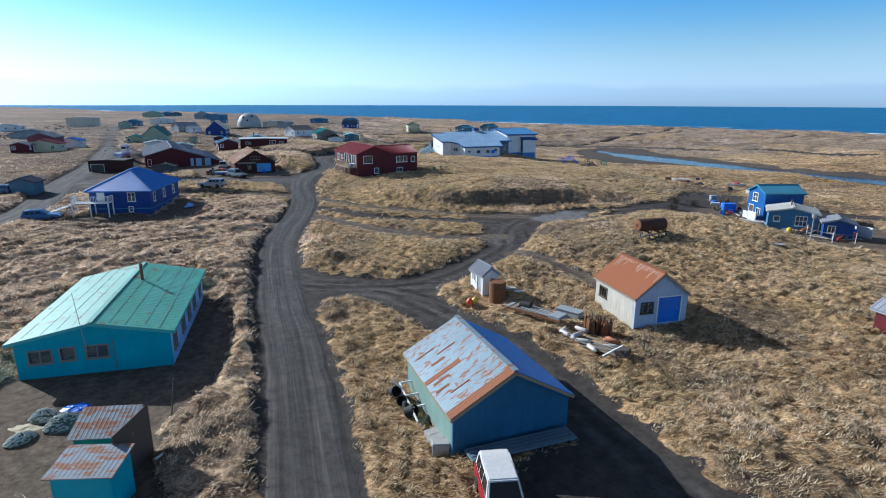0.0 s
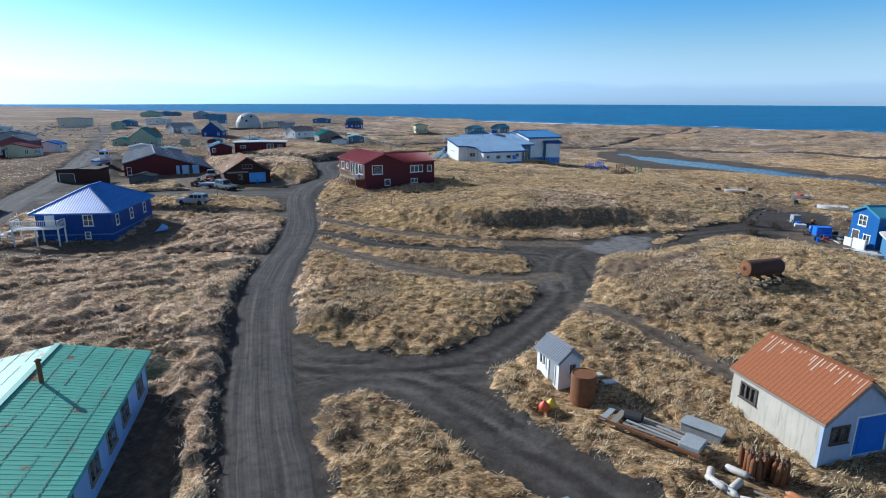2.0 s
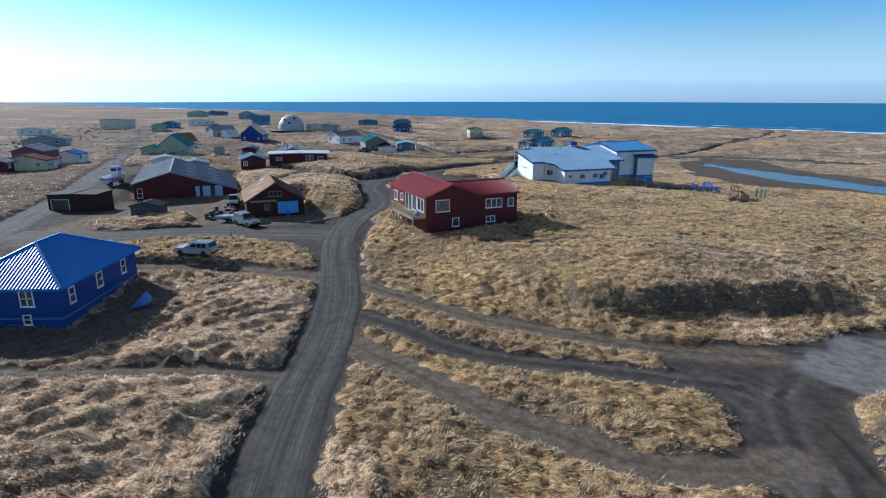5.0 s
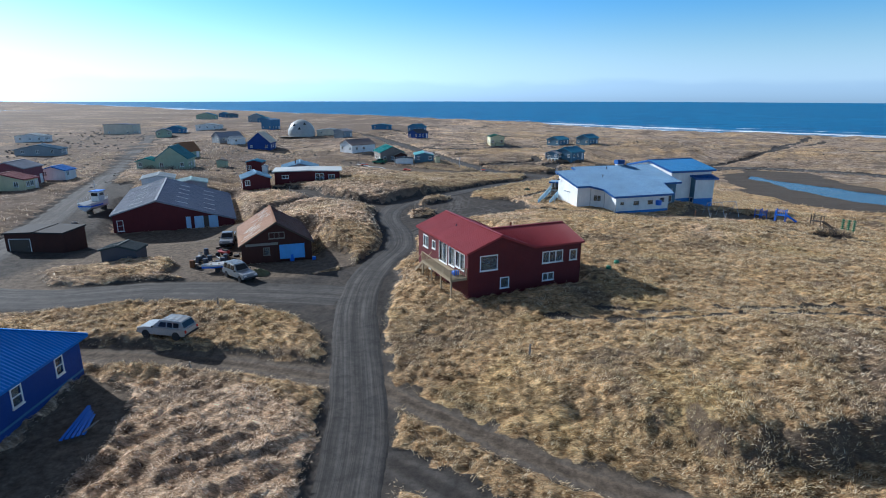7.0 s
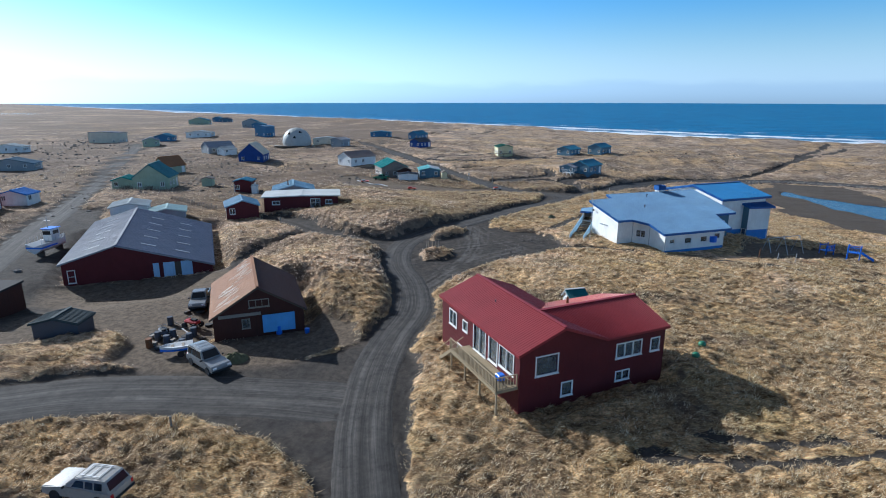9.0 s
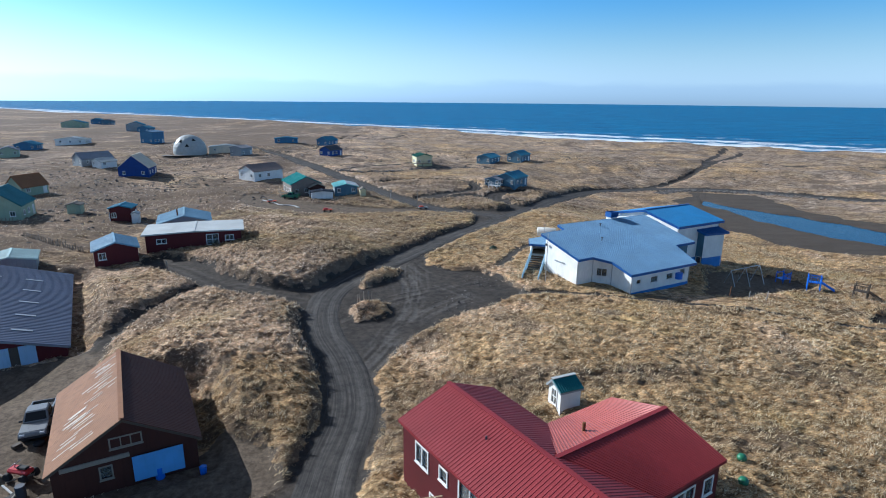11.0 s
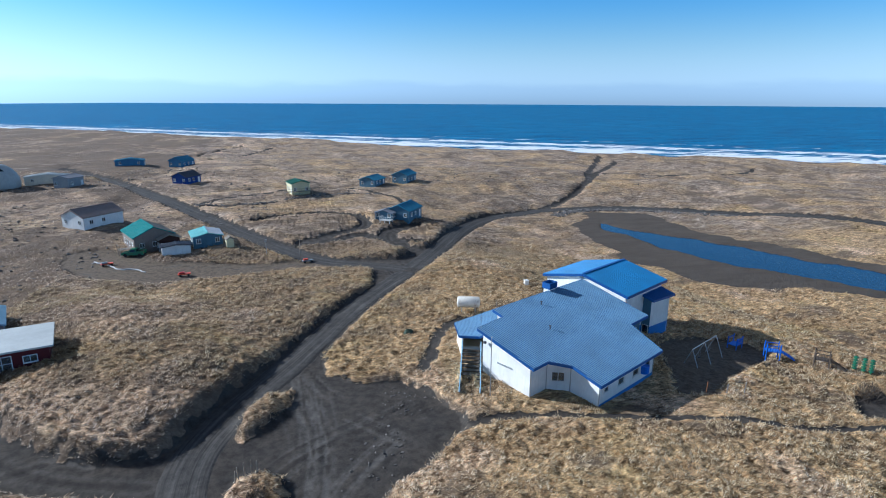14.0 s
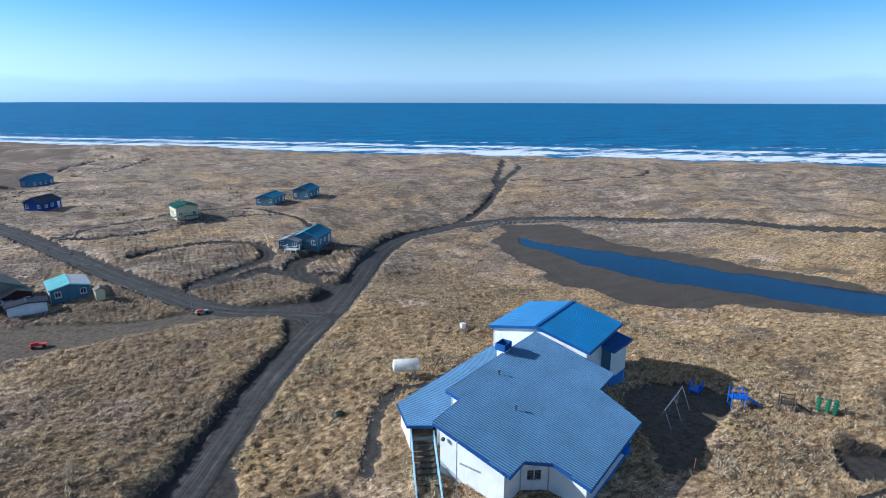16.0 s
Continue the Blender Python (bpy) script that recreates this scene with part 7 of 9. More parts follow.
# ---------------------------------------------------------------- playground behind the school
t = thing("swing_set", "bare metal swing frame in the school's shade", "swing", on(27.4, 161.9, 0, 24))
bm = bmesh.new()
rod(bm, (-3.3, 0, 2.6), (3.3, 0, 2.6), 0.06)
part("crossbar", bm, M_STEEL, t)
for xx in (-3.3, 0, 3.3):
    for yy in (-1.1, 1.1):
        bm = bmesh.new()
        rod(bm, (xx, yy, -0.1), (xx, 0, 2.6), 0.05)
        part("leg", bm, M_STEEL, t)
for xx in (-1.2, 1.6):
    for dx in (-0.25, 0.25):
        bm = bmesh.new()
        rod(bm, (xx + dx, 0, 0.9), (xx + dx, 0, 2.55), 0.015, 0.015, 5)
        part("chain", bm, M_STEEL, t)
    bm = bmesh.new()
    block(bm, xx - 0.27, -0.1, 0.86, xx + 0.27, 0.1, 0.9)
    part("seat", bm, M_BLACK, t)


def play_frame(name, label, m, material, slide=True):
    t = thing(name, label, "playground", m)
    for xx in (-0.8, 0.8):
        for yy in (-0.6, 0.6):
            bm = bmesh.new()
            rod(bm, (xx, yy, -0.2), (xx, yy, 2.2), 0.07)
            part("post", bm, material, t)
    bm = bmesh.new()
    block(bm, -0.8, -0.6, 1.05, 0.8, 0.6, 1.13)
    part("platform", bm, material, t)
    for k in range(6):
        bm = bmesh.new()
        block(bm, -0.75 + 0.29 * k, -0.63, 1.2, -0.67 + 0.29 * k, -0.58, 1.9)
        part("panel_bar", bm, material, t)
    bm = bmesh.new()
    beam(bm, (-0.8, -0.6, 1.95), (0.8, -0.6, 1.95), 0.08, 0.1)
    beam(bm, (-0.8, 0.6, 1.95), (0.8, 0.6, 1.95), 0.08, 0.1)
    part("rail", bm, material, t)
    if slide:
        bm = bmesh.new()
        beam(bm, (0.9, 0, 1.1), (2.6, -0.1, 0.15), 0.6, 0.06)
        beam(bm, (0.9, 0.3, 1.2), (2.6, 0.2, 0.25), 0.05, 0.2)
        beam(bm, (0.9, -0.3, 1.2), (2.6, -0.4, 0.25), 0.05, 0.2)
        part("slide", bm, material, t)
    return t


play_frame("climbing_frame", "bright blue plastic climbing frame with a slide", on(37.5, 160.8, 0, -35), M_BLUEP)
play_frame("climbing_frame", "low blue plastic play frame in the shade", on(36.2, 165.6, -0.4, 20), M_BLUEP, False)
play_frame("climbing_frame", "weathered wooden play frame with a metal slide", on(42.0, 157.4, -0.1, -50), M_DARKWOOD)
for k, (px, py) in enumerate(((45.2, 155.5), (45.7, 154.7), (46.2, 154.1))):
    t = thing("stepping_post", "green upright climbing post with round pads", "playground", on(px, py), "climbing posts")
    bm = bmesh.new()
    rod(bm, (0, 0, -0.2), (0, 0, 2.0), 0.08)
    part("post", bm, M_GREENP, t)
    for j in range(5):
        bm = bmesh.new()
        rod(bm, (0, 0, 0.3 + 0.36 * j), (0, 0, 0.42 + 0.36 * j), 0.28, 0.28, 10)
        part("pad", bm, M_GREENP, t)
t = thing("playground_net", "sagging net on leaning posts behind the school", "net", on(19.8, 153.0))
for a in ((0.0, 0.0), (2.4, -0.4), (4.8, -0.5)):
    bm = bmesh.new()
    rod(bm, (a[0], a[1], -0.3), (a[0] + 0.1, a[1], 1.5 if a[0] == 0 else 1.0), 0.05)
    part("post", bm, M_RUST if a[0] == 0 else M_STEEL, t)
bm = bmesh.new()
for k in range(4):
    rod(bm, (0.05, 0, 1.35 - 0.3 * k), (2.45, -0.4, 0.85 - 0.2 * k), 0.010, 0.010, 4)
    rod(bm, (2.45, -0.4, 0.85 - 0.2 * k), (4.85, -0.5, 0.9 - 0.22 * k), 0.010, 0.010, 4)
part("netting", bm, M_NET, t)

# ---------------------------------------------------------------- the village behind: smaller houses
def plain_house(name, label, x, y, yaw, W, L, eh, rh, wall, roof, n=2, lift=0.0, **kw):
    """A gabled house with a row of windows on each side."""
    z = ground_z(x, y) + lift
    wf = [("w", W * (0.18 + 0.64 * k / max(1, n - 1)) - 0.4, 1.0, 0.8, 0.9, 2) for k in range(n)]
    ws = [("w", L * (0.15 + 0.6 * k / max(1, n)) , 1.0, 0.9, 0.9, 2) for k in range(n)] + [("d", L * 0.8, 0.05, 0.9, 2.0, M_WHITE)]
    if eh < 2.1:
        wf, ws = [], []
    c, s = math.cos(radians(yaw)), math.sin(radians(yaw))
    return house(name, label, x - c * W / 2 + s * L / 2, y - s * W / 2 - c * L / 2, z, yaw, W, L, eh, rh, wall, roof, front=wf, right=ws, left=ws, pitch=kw.pop("pitch", 0.4), sink=1.2, **kw)


# red sheds and the long red building
t = plain_house("shed", "small red shed with a pale blue metal roof", -65.5, 171.0, 28, 5.6, 6.0, 2.4, 3.4, M_REDWALL, tin("pale_blue_tin", rgb("7fa3b8"), rough=0.55, metal=0.0), 1, category="shed")
z = ground_z(-57, 177)
lr = house("long_house", "long dark red building under a pale flat roof", -62.4, 174.0, z, 16, 14.0, 7.0, 2.6, 2.75, M_REDWALL, M_LIGHTROOF, ridge=7.0, over=0.5, pitch=0,
           front=[("w", 1.6, 1.1, 1.3, 0.6, 2), ("w", 8.8, 0.4, 1.7, 1.6, 2), ("w", 11.6, 1.0, 1.2, 0.7, 2)], sink=1.2)
t = plain_house("house", "house with a pale blue gabled metal roof", -62.5, 190.5, 20, 8.5, 8.0, 2.4, 3.6, M_GREYWALL, tin("ice_blue_tin", rgb("8fb2c4"), rough=0.55, metal=0.0), 2)
flue(t, 3.2, 1.5, 2.9, 4.6, 0.12, M_RUST, False)
t = plain_house("shed", "tall narrow red shed with a blue roof", -80.5, 205.5, 8, 4.0, 3.6, 3.0, 3.5, M_REDWALL, M_BLUETIN2, 1, category="shed")
t = plain_house("privy", "narrow white outhouse beside a red shed", -77.0, 203.2, 8, 1.3, 1.3, 2.0, 2.3, M_WHITE, M_LIGHTROOF, 1, category="outhouse", over=0.1)
t = plain_house("hut", "small pale green hut", -93.0, 211.0, 10, 2.6, 2.2, 2.0, 2.4, M_GREENWALL, M_WOOD, 1, category="hut", over=0.2)
# houses beyond
plain_house("house", "white house with a brown-grey roof", -67.5, 268.5, -38, 7.5, 11.0, 2.9, 4.6, M_WHITE, tin("umber_roofing", rgb("8f7f78"), rough=0.7, metal=0.0), 2)
t = plain_house("house", "weathered house with a teal roof and open porch", -50.5, 243.5, 24, 8.0, 10.0, 3.4, 5.2, painted("taupe_siding", rgb("8a7d74"), 0.6, boards=2.0, dirt=0.4), M_TEALTIN, 3, roof2=M_WOOD)
t = plain_house("house", "low annex with a teal and white roof", -38.4, 241.0, 12, 6.0, 6.5, 2.5, 3.2, M_SLATE, tin("aqua_tin", rgb("8fd6d2"), rough=0.4, metal=0.1), 2, roof2=M_WHITE)
t = plain_house("shed", "low white lean-to shed with dark windows", -43.8, 234.6, 12, 5.5, 2.6, 2.0, 2.3, M_WHITE, M_DARKTIN, 2, category="shed")
plain_house("hut", "small weathered hut by the road", -33.2, 235.5, 15, 1.5, 1.5, 1.9, 2.3, M_CREAM, M_WOOD, 1, category="hut", over=0.1)
plain_house("house", "dark blue house under a steep tan roof", -110.0, 279.0, 8, 9.0, 9.5, 3.2, 7.0, M_BLUEWALL, M_TANWALL, 2)
plain_house("house", "pale blue house with a pale roof", -138, 306, -40, 8, 11, 2.6, 4.6, M_GREYWALL, M_GREYROOF, 2)
plain_house("house", "white house with a rounded roof", -131, 300, -30, 5, 6, 2.2, 3.2, M_WHITE, M_LIGHTROOF, 1)
plain_house("house", "low building behind the dome", -101.5, 346, 10, 13, 6, 2.6, 3.4, M_TANWALL, M_LIGHTROOF, 2)
plain_house("shed", "grey shed beside the low building", -92.5, 338.0, -25, 6, 7, 3.4, 4.2, M_GREYWALL, M_GREYROOF, 1, category="shed")
plain_house("house", "long bright blue house", -84, 394, 5, 11.5, 6, 2.6, 3.4, M_SKYWALL, M_BLUETIN2, 2)
plain_house("house", "bright blue house with white trim", -63, 397, -30, 7, 9, 3.0, 4.6, M_SKYWALL, M_BLUETIN2, 2)
plain_house("house", "deep blue house with a dark roof", -53.5, 335, -32, 6, 8, 2.8, 4.2, M_BLUEWALL, M_DARKTIN, 2)
t = plain_house("house", "cream house with a green roof on a timber deck", -15.0, 303.5, 12, 6.0, 7.0, 3.4, 4.2, M_CREAM, tin("green_tin", rgb("2f6b58"), rough=0.5, metal=0.05), 2, category="house")
plain_house("house", "slate house with a pale blue roof", 13.5, 321, -38, 6.5, 8.5, 2.6, 3.8, M_SLATE, M_BLUETIN2, 2)
plain_house("house", "slate house with a bright blue roof", 28.0, 329, -38, 6.5, 9, 3.2, 4.6, M_SLATE, M_BLUETIN2, 2)
t = plain_house("house", "slate blue house with a bright blue roof and a white porch", 11.5, 259.0, -38, 6.5, 8.5, 2.8, 4.2, M_SLATE, M_BLUETIN2, 2)
plain_house("house", "lean-to wing of the slate blue house", 6.0, 257.5, -38, 5.0, 3.5, 2.2, 3.0, M_SLATE, M_GREYROOF, 2)
plain_house("house", "long white house with a pale roof", -189, 387, 6, 14, 7, 2.6, 3.6, M_WHITE, M_LIGHTROOF, 3)
plain_house("house", "blue house with a bright blue roof", -196, 363, 10, 9, 7, 2.6, 4.0, M_SKYWALL, M_BLUETIN2, 2)
plain_house("house", "pale green house with a grey roof", -184, 331, 30, 7, 7, 2.6, 4.0, M_GREENWALL, M_GREYROOF, 2)
plain_house("house", "tall plain blue house with few windows", -156, 401, -20, 8, 8, 6.0, 6.6, M_SKYWALL, M_SKYWALL, 2)
plain_house("house", "dark house with a blue roof", -218, 522, 15, 12, 9, 4.5, 6.8, M_GREYWALL, M_BLUETIN2, 2)
plain_house("house", "low blue house with a blue roof", -205, 508, -10, 9, 7, 3.0, 4.4, M_SKYWALL, M_BLUETIN2, 2)
plain_house("house", "low grey house with a blue roof", -279, 555, 10, 17, 8, 4.0, 6.2, M_GREENWALL, M_BLUETIN2, 3)
plain_house("house", "slate house far off", -290, 628, 0, 9, 7, 3.6, 5.0, M_SLATE, M_DARKTIN, 2)
plain_house("house", "blue house far off", -305, 640, 0, 9, 7, 3.6, 5.0, M_SKYWALL, M_BLUETIN2, 2)
t = plain_house("house", "pale green house with a blue gabled roof and a low annex", -103.5, 205.0, 16, 8.2, 8.5, 3.2, 6.3, M_GREENWALL, tin("dull_teal_tin", rgb("3f7a80"), rough=0.6, metal=0.0), 2)
plain_house("shed", "teal-roofed annex of the green house", -110.8, 204.0, 16, 5.0, 5.0, 2.4, 3.2, M_GREENWALL, M_TEALTIN, 1, category="shed")
plain_house("house", "small steep-roofed house with a brown roof", -119.5, 238, -20, 5.5, 7, 2.4, 5.0, M_GREENWALL, M_BROWNTIN, 1)
plain_house("warehouse", "plain tan warehouse with a flat front", -221, 352, 5, 16, 8, 5.6, 6.0, M_TANWALL, M_GREYROOF, 2, category="warehouse", roof2=M_GREYROOF)
plain_house("house", "low white house with a pale roof", -223, 293, 12, 12.5, 6, 2.6, 3.6, M_WHITE, M_LIGHTROOF, 3)
plain_house("house", "long low grey house", -175, 241, 22, 14, 7, 2.2, 3.8, M_GREYWALL, M_SLATE, 3)
plain_house("shed", "white shed with a bright blue roof", -116.8, 178.0, 8, 5.6, 4.0, 2.3, 3.1, M_WHITE, M_BLUETIN, 1, category="shed")
t = plain_house("house", "dull red two-storey house with a grey roof", -119.0, 169.0, 12, 7.0, 7.0, 4.0, 5.2, painted("dull_red_paint", rgb("7d4a52"), 0.6, boards=2), M_GREYROOF, 2)
t = plain_house("house", "white lean-to house with a red door", -114.5, 161.5, 8, 9.5, 4.0, 2.5, 3.6, M_CREAM, tin("maroon_tin", rgb("7a2f34"), rough=0.5, metal=0.05), 2)
plain_house("shed", "low red shed with a blue door", -117.5, 156.8, 12, 4.5, 3.5, 2.3, 3.0, M_REDWALL, M_GREYROOF, 1, category="shed")
plain_house("shed", "grey shed with a slate roof", -71.5, 93.8, 12, 3.8, 3.4, 1.9, 2.6, M_SLATE, M_DARKTIN, 1, category="shed")
plain_house("shed", "pale metal shed behind the barn", -85.5, 168, 28, 6, 6, 2.0, 2.6, M_WHITE, M_LIGHTROOF, 1, category="shed")
plain_house("shed", "low metal shed with a pale green roof", -77.5, 166.5, 28, 6, 5, 1.6, 2.2, M_GREYWALL, tin("pale_green_tin", rgb("b7ccc4"), rough=0.4, metal=0.1), 1, category="shed")
t = house("shed", "dark red flat-roofed shed with a dark timber door", -76.8, 120.0, ground_z(-73, 120) - 0.2, 8, 7.3, 5.0, 2.7, 2.8, M_DARKWALL, M_TAR, over=0.15, pitch=0, category="shed", front=[("d", 0.5, 0.0, 2.6, 1.9, M_DARKWOOD)], sink=1.0)
t = house("shed", "low dark green shed with an old roof", -61.2, 116.6, 1.9, 8, 4.2, 2.6, 2.0, 2.5, M_DARKTIN, plain("dark_green_roofing", (0.03, 0.05, 0.055, 1), 0.9), over=0.2, pitch=0.25, category="shed", sink=1.0)
def deck_thing(label, x, y, yaw, W, L, h, material, gap=0.5):
    """A raised timber deck with posts and an open rail."""
    d = thing("deck", label, "deck", pose(x, y, ground_z(x, y), 0, 0, yaw))
    for k in range(int(L / 0.4)):
        bm = bmesh.new()
        block(bm, -W / 2, -L / 2 + 0.4 * k, h, W / 2, -L / 2 + 0.4 * k + 0.36, h + 0.06)
        part("floor_board", bm, material, d)
    for px in (-W / 2 + 0.1, 0, W / 2 - 0.1):
        for py in (-L / 2 + 0.1, L / 2 - 0.1):
            bm = bmesh.new()
            block(bm, px - 0.08, py - 0.08, -0.6, px + 0.08, py + 0.08, h)
            part("post", bm, material, d)
    deck_rail(d, [(-W / 2, L / 2), (-W / 2, -L / 2), (W / 2, -L / 2), (W / 2, L / 2)], h + 0.06, 0.95, material, gap)


deck_thing("weathered timber deck round the cream house", -15.2, 299.4, 12, 9.0, 2.2, 1.3, M_WOOD)
deck_thing("white railed porch of the slate blue house", 5.2, 254.0, -38, 3.0, 2.0, 0.7, M_TRIM)
deck_thing("grey timber porch before the teal-roofed house", -52.8, 237.6, 24, 5.0, 2.4, 1.0, M_WOOD)
plain_house("house", "brown two-storey entry wing of the teal-roofed house", -46.3, 240.3, 24, 4.2, 4.0, 2.9, 3.7, M_DARKWALL, M_WOOD, 2)
# the blue buildings above the lagoon
t = house("house", "bright blue two-storey house with a blue metal roof and white trim", 45.9, 80.1, ground_z(47.5, 79) - 0.1, -88, 4.1, 5.6, 4.2, 5.1, painted("azure_paint", rgb("1d5c9c"), 0.5, boards=2), M_BLUETIN2, over=0.25, pitch=0.3,
          front=[("w", 1.2, 2.8, 1.1, 1.1, 2), ("w", 2.3, 0.9, 0.9, 0.9, 2), ("d", 0.5, 0.05, 1.0, 2.0, M_DARKWOOD)], sink=1.5)
t = house("house", "low blue house with a pale roof and white-framed windows", 44.0, 71.3, ground_z(45.5, 69.5) - 0.1, -28, 5.6, 4.4, 2.5, 3.1, M_SKYWALL, tin("bone_tin", rgb("c4c2b8"), rough=0.5, metal=0.05), over=0.3, pitch=0.3,
          front=[("w", 0.7, 1.2, 0.6, 0.6), ("w", 3.2, 0.8, 1.2, 1.2, 3)], right=[("w", 1.5, 1.0, 0.8, 0.9, 2)], sink=1.5)
flue(t, 2.6, 2.0, 2.9, 3.9, 0.09, M_RUST, False)
t = house("shed", "small blue shed with a pale sloping roof", 48.2, 66.3, ground_z(49, 65.5) - 0.1, -28, 3.2, 3.0, 2.1, 2.6, painted("navy_boards", rgb("2a4f88"), 0.6, boards=2), M_GREYROOF, over=0.3, category="shed", front=[("w", 0.5, 0.8, 0.7, 0.8, 2)], sink=1.5)

# the white dome house
t = thing("dome_house", "pale geodesic dome house with dark triangular windows", "house", on(-114.0, 338.0, -0.3))
bm = bmesh.new()
bmesh.ops.create_icosphere(bm, subdivisions=3, radius=6.8)
for v in list(bm.verts):
    if v.co.z < -1.6:
        v.co.z = -1.6
bmesh.ops.translate(bm, vec=(0, 0, 1.9), verts=bm.verts)
part("shell", bm, painted("dome_panels", rgb("b0b2ae"), 0.5, dirt=0.5), t)
for az, el in ((-20, 38), (10, 22), (-60, 30), (40, 45)):
    d = Vector((math.sin(radians(az)) * math.cos(radians(el)), -math.cos(radians(az)) * math.cos(radians(el)), math.sin(radians(el))))
    bm = bmesh.new()
    mm = Matrix.Translation(d * 6.72 + Vector((0, 0, 1.9))) @ d.to_track_quat("Z", "Y").to_matrix().to_4x4()
    bmesh.ops.create_cone(bm, segments=3, radius1=0.95, radius2=0.9, depth=0.25, cap_ends=True, matrix=mm)
    part("window", bm, M_CARGLASS, t)
for k in range(10):
    part("deck_board", block(bmesh.new(), -9, -8.5 + 0.4 * k, 0.4, 5, -8.15 + 0.4 * k, 0.5), M_WOOD, t)

# ---------------------------------------------------------------- vehicles and boats
car("jeep", "dark red four-wheel-drive car with a white roof beside the shed", on(2.5, 18.35, 0, 186), plain("dark_red_paint", (0.30, 0.018, 0.022, 1), 0.35), "jeep", rack=False, cab=M_PLASTICW)
car("station_wagon", "pale tan estate car with a roof rack parked in the grass", on(-40.9, 97.0, 0.05, 84), M_CARTAN, "wagon")
car("jeep", "grey four-wheel-drive car parked beside the workshop", on(-42.2, 113.2, 0, -125), M_CARGREY, "jeep")
car("pickup_truck", "old grey pickup behind the workshop", on(-50.2, 126.8, 0, -160), M_CARGREY, "pickup")
car("hatchback", "dark blue car parked below the blue house", on(-54.6, 72.8, 0, -70), M_CARBLUE, "wagon")
car("hatchback", "old blue car parked beside a grey shed", on(-75.0, 92.6, 0, 80), M_CARBLUE, "wagon")
car("pickup_truck", "green truck parked before the teal-roofed house", on(-52.0, 235.5, 0.1, 80), M_GREENP, "pickup")
b = boat("fishing_boat", "white and blue fishing boat standing on trestles beside the barn", on(-82.2, 144.4, 0.45, 2), 6.2, 1.15, 1.4, M_PLASTICW, True)
for yy in (-2.0, 1.6):
    bm = bmesh.new()
    block(bm, -0.55, yy - 0.12, -0.7, 0.55, yy + 0.12, 0.25, None, 0.02)
    part("trestle", bm, M_DARKWOOD, b)
b = boat("skiff", "blue and white skiff on a small trailer", on(-46.2, 115.2, 0.35, 120), 2.7, 0.62, 0.5, M_PLASTICW)
bm = bmesh.new()
hull(bm, 2.72, 0.632, 0.28)
part("stripe", bm, M_BLUEP, b)
for xx in (-0.75, 0.75):
    tyre(b, xx, -0.3, 0.28, 0.18).location.z = -0.40
boat("skiff", "white skiff lying on the grass flat", on(54.9, 124.9, 0.05, 70), 3.8, 0.8, 0.65, M_PLASTICW)
boat("skiff", "white skiff with a red cover lying on the grass flat", on(66.1, 121.6, 0.05, 95), 3.6, 0.8, 0.65, M_PLASTICW)
bm = bmesh.new()
block(bm, -0.5, -0.4, 0.6, 0.5, 0.5, 0.95, None, 0.12)
single("cover", bm, M_RED, on(66.2, 121.7, 0.02, 95), "red tarpaulin bundle in a white skiff", "tarpaulin")
t = boat("skiff", "pale hull of a laid-up boat beside the blue house", on(64.5, 110.0, 0.1, 60), 4.6, 1.0, 0.9, M_PLASTICW)


def quad(m, paint):
    t = thing("quad_bike", "dark quad bike parked on the black sand", "quad bike", m)
    bm = bmesh.new()
    block(bm, -0.35, -0.8, 0.45, 0.35, 0.8, 0.8, None, 0.12)
    part("body", bm, paint, t)
    bm = bmesh.new()
    block(bm, -0.2, -0.6, 0.8, 0.2, 0.15, 0.95, None, 0.06)
    part("seat", bm, M_BLACK, t)
    bm = bmesh.new()
    rod(bm, (0, 0.45, 0.75), (0, 0.3, 1.1), 0.04)
    rod(bm, (-0.38, 0.3, 1.1), (0.38, 0.3, 1.1), 0.03)
    part("handlebar", bm, M_STEEL, t)
    for xx in (-0.45, 0.45):
        for yy in (-0.6, 0.6):
            tyre(t, xx, yy, 0.3, 0.24)


quad(on(-49.4, 118.4, 0, 40), M_DARKTIN)
quad(on(-47.8, 120.8, 0, 75), M_RED)

# ---------------------------------------------------------------- beside the white hut and the garage
bm = bmesh.new()
lathe(bm, [(0.70, -0.2), (0.72, 0.02), (0.72, 1.75), (0.70, 1.80), (0.66, 1.80), (0.64, 1.76), (0.05, 1.77)], 32)
single("oil_tank", bm, M_RUST, on(4.75, 43.3), "upright rusted steel tank in the grass", "tank")
for px, py, mm, lab in ((2.3, 42.1, M_ORANGE, "red fishing buoy lying in the grass"), (2.75, 42.35, M_YELLOW, "yellow fishing buoy lying in the grass")):
    bm = bmesh.new()
    lathe(bm, [(0.05, 0.0), (0.22, 0.08), (0.3, 0.28), (0.24, 0.46), (0.08, 0.58), (0.05, 0.66)], 16)
    single("buoy", bm, mm, on(px, py, 0.1), lab, "buoy", "fishing buoys", True)
t = thing("wrecked_trailer", "wrecked pale trailer bed with rotten decking and rusted rails", "trailer", on(7.5, 39.7, 0.35, -42))
for yy in (-0.75, 0.75):
    bm = bmesh.new()
    block(bm, -2.8, yy - 0.06, 0.0, 2.6, yy + 0.06, 0.16)
    part("rail", bm, M_RUST if yy < 0 else M_WOOD, t)
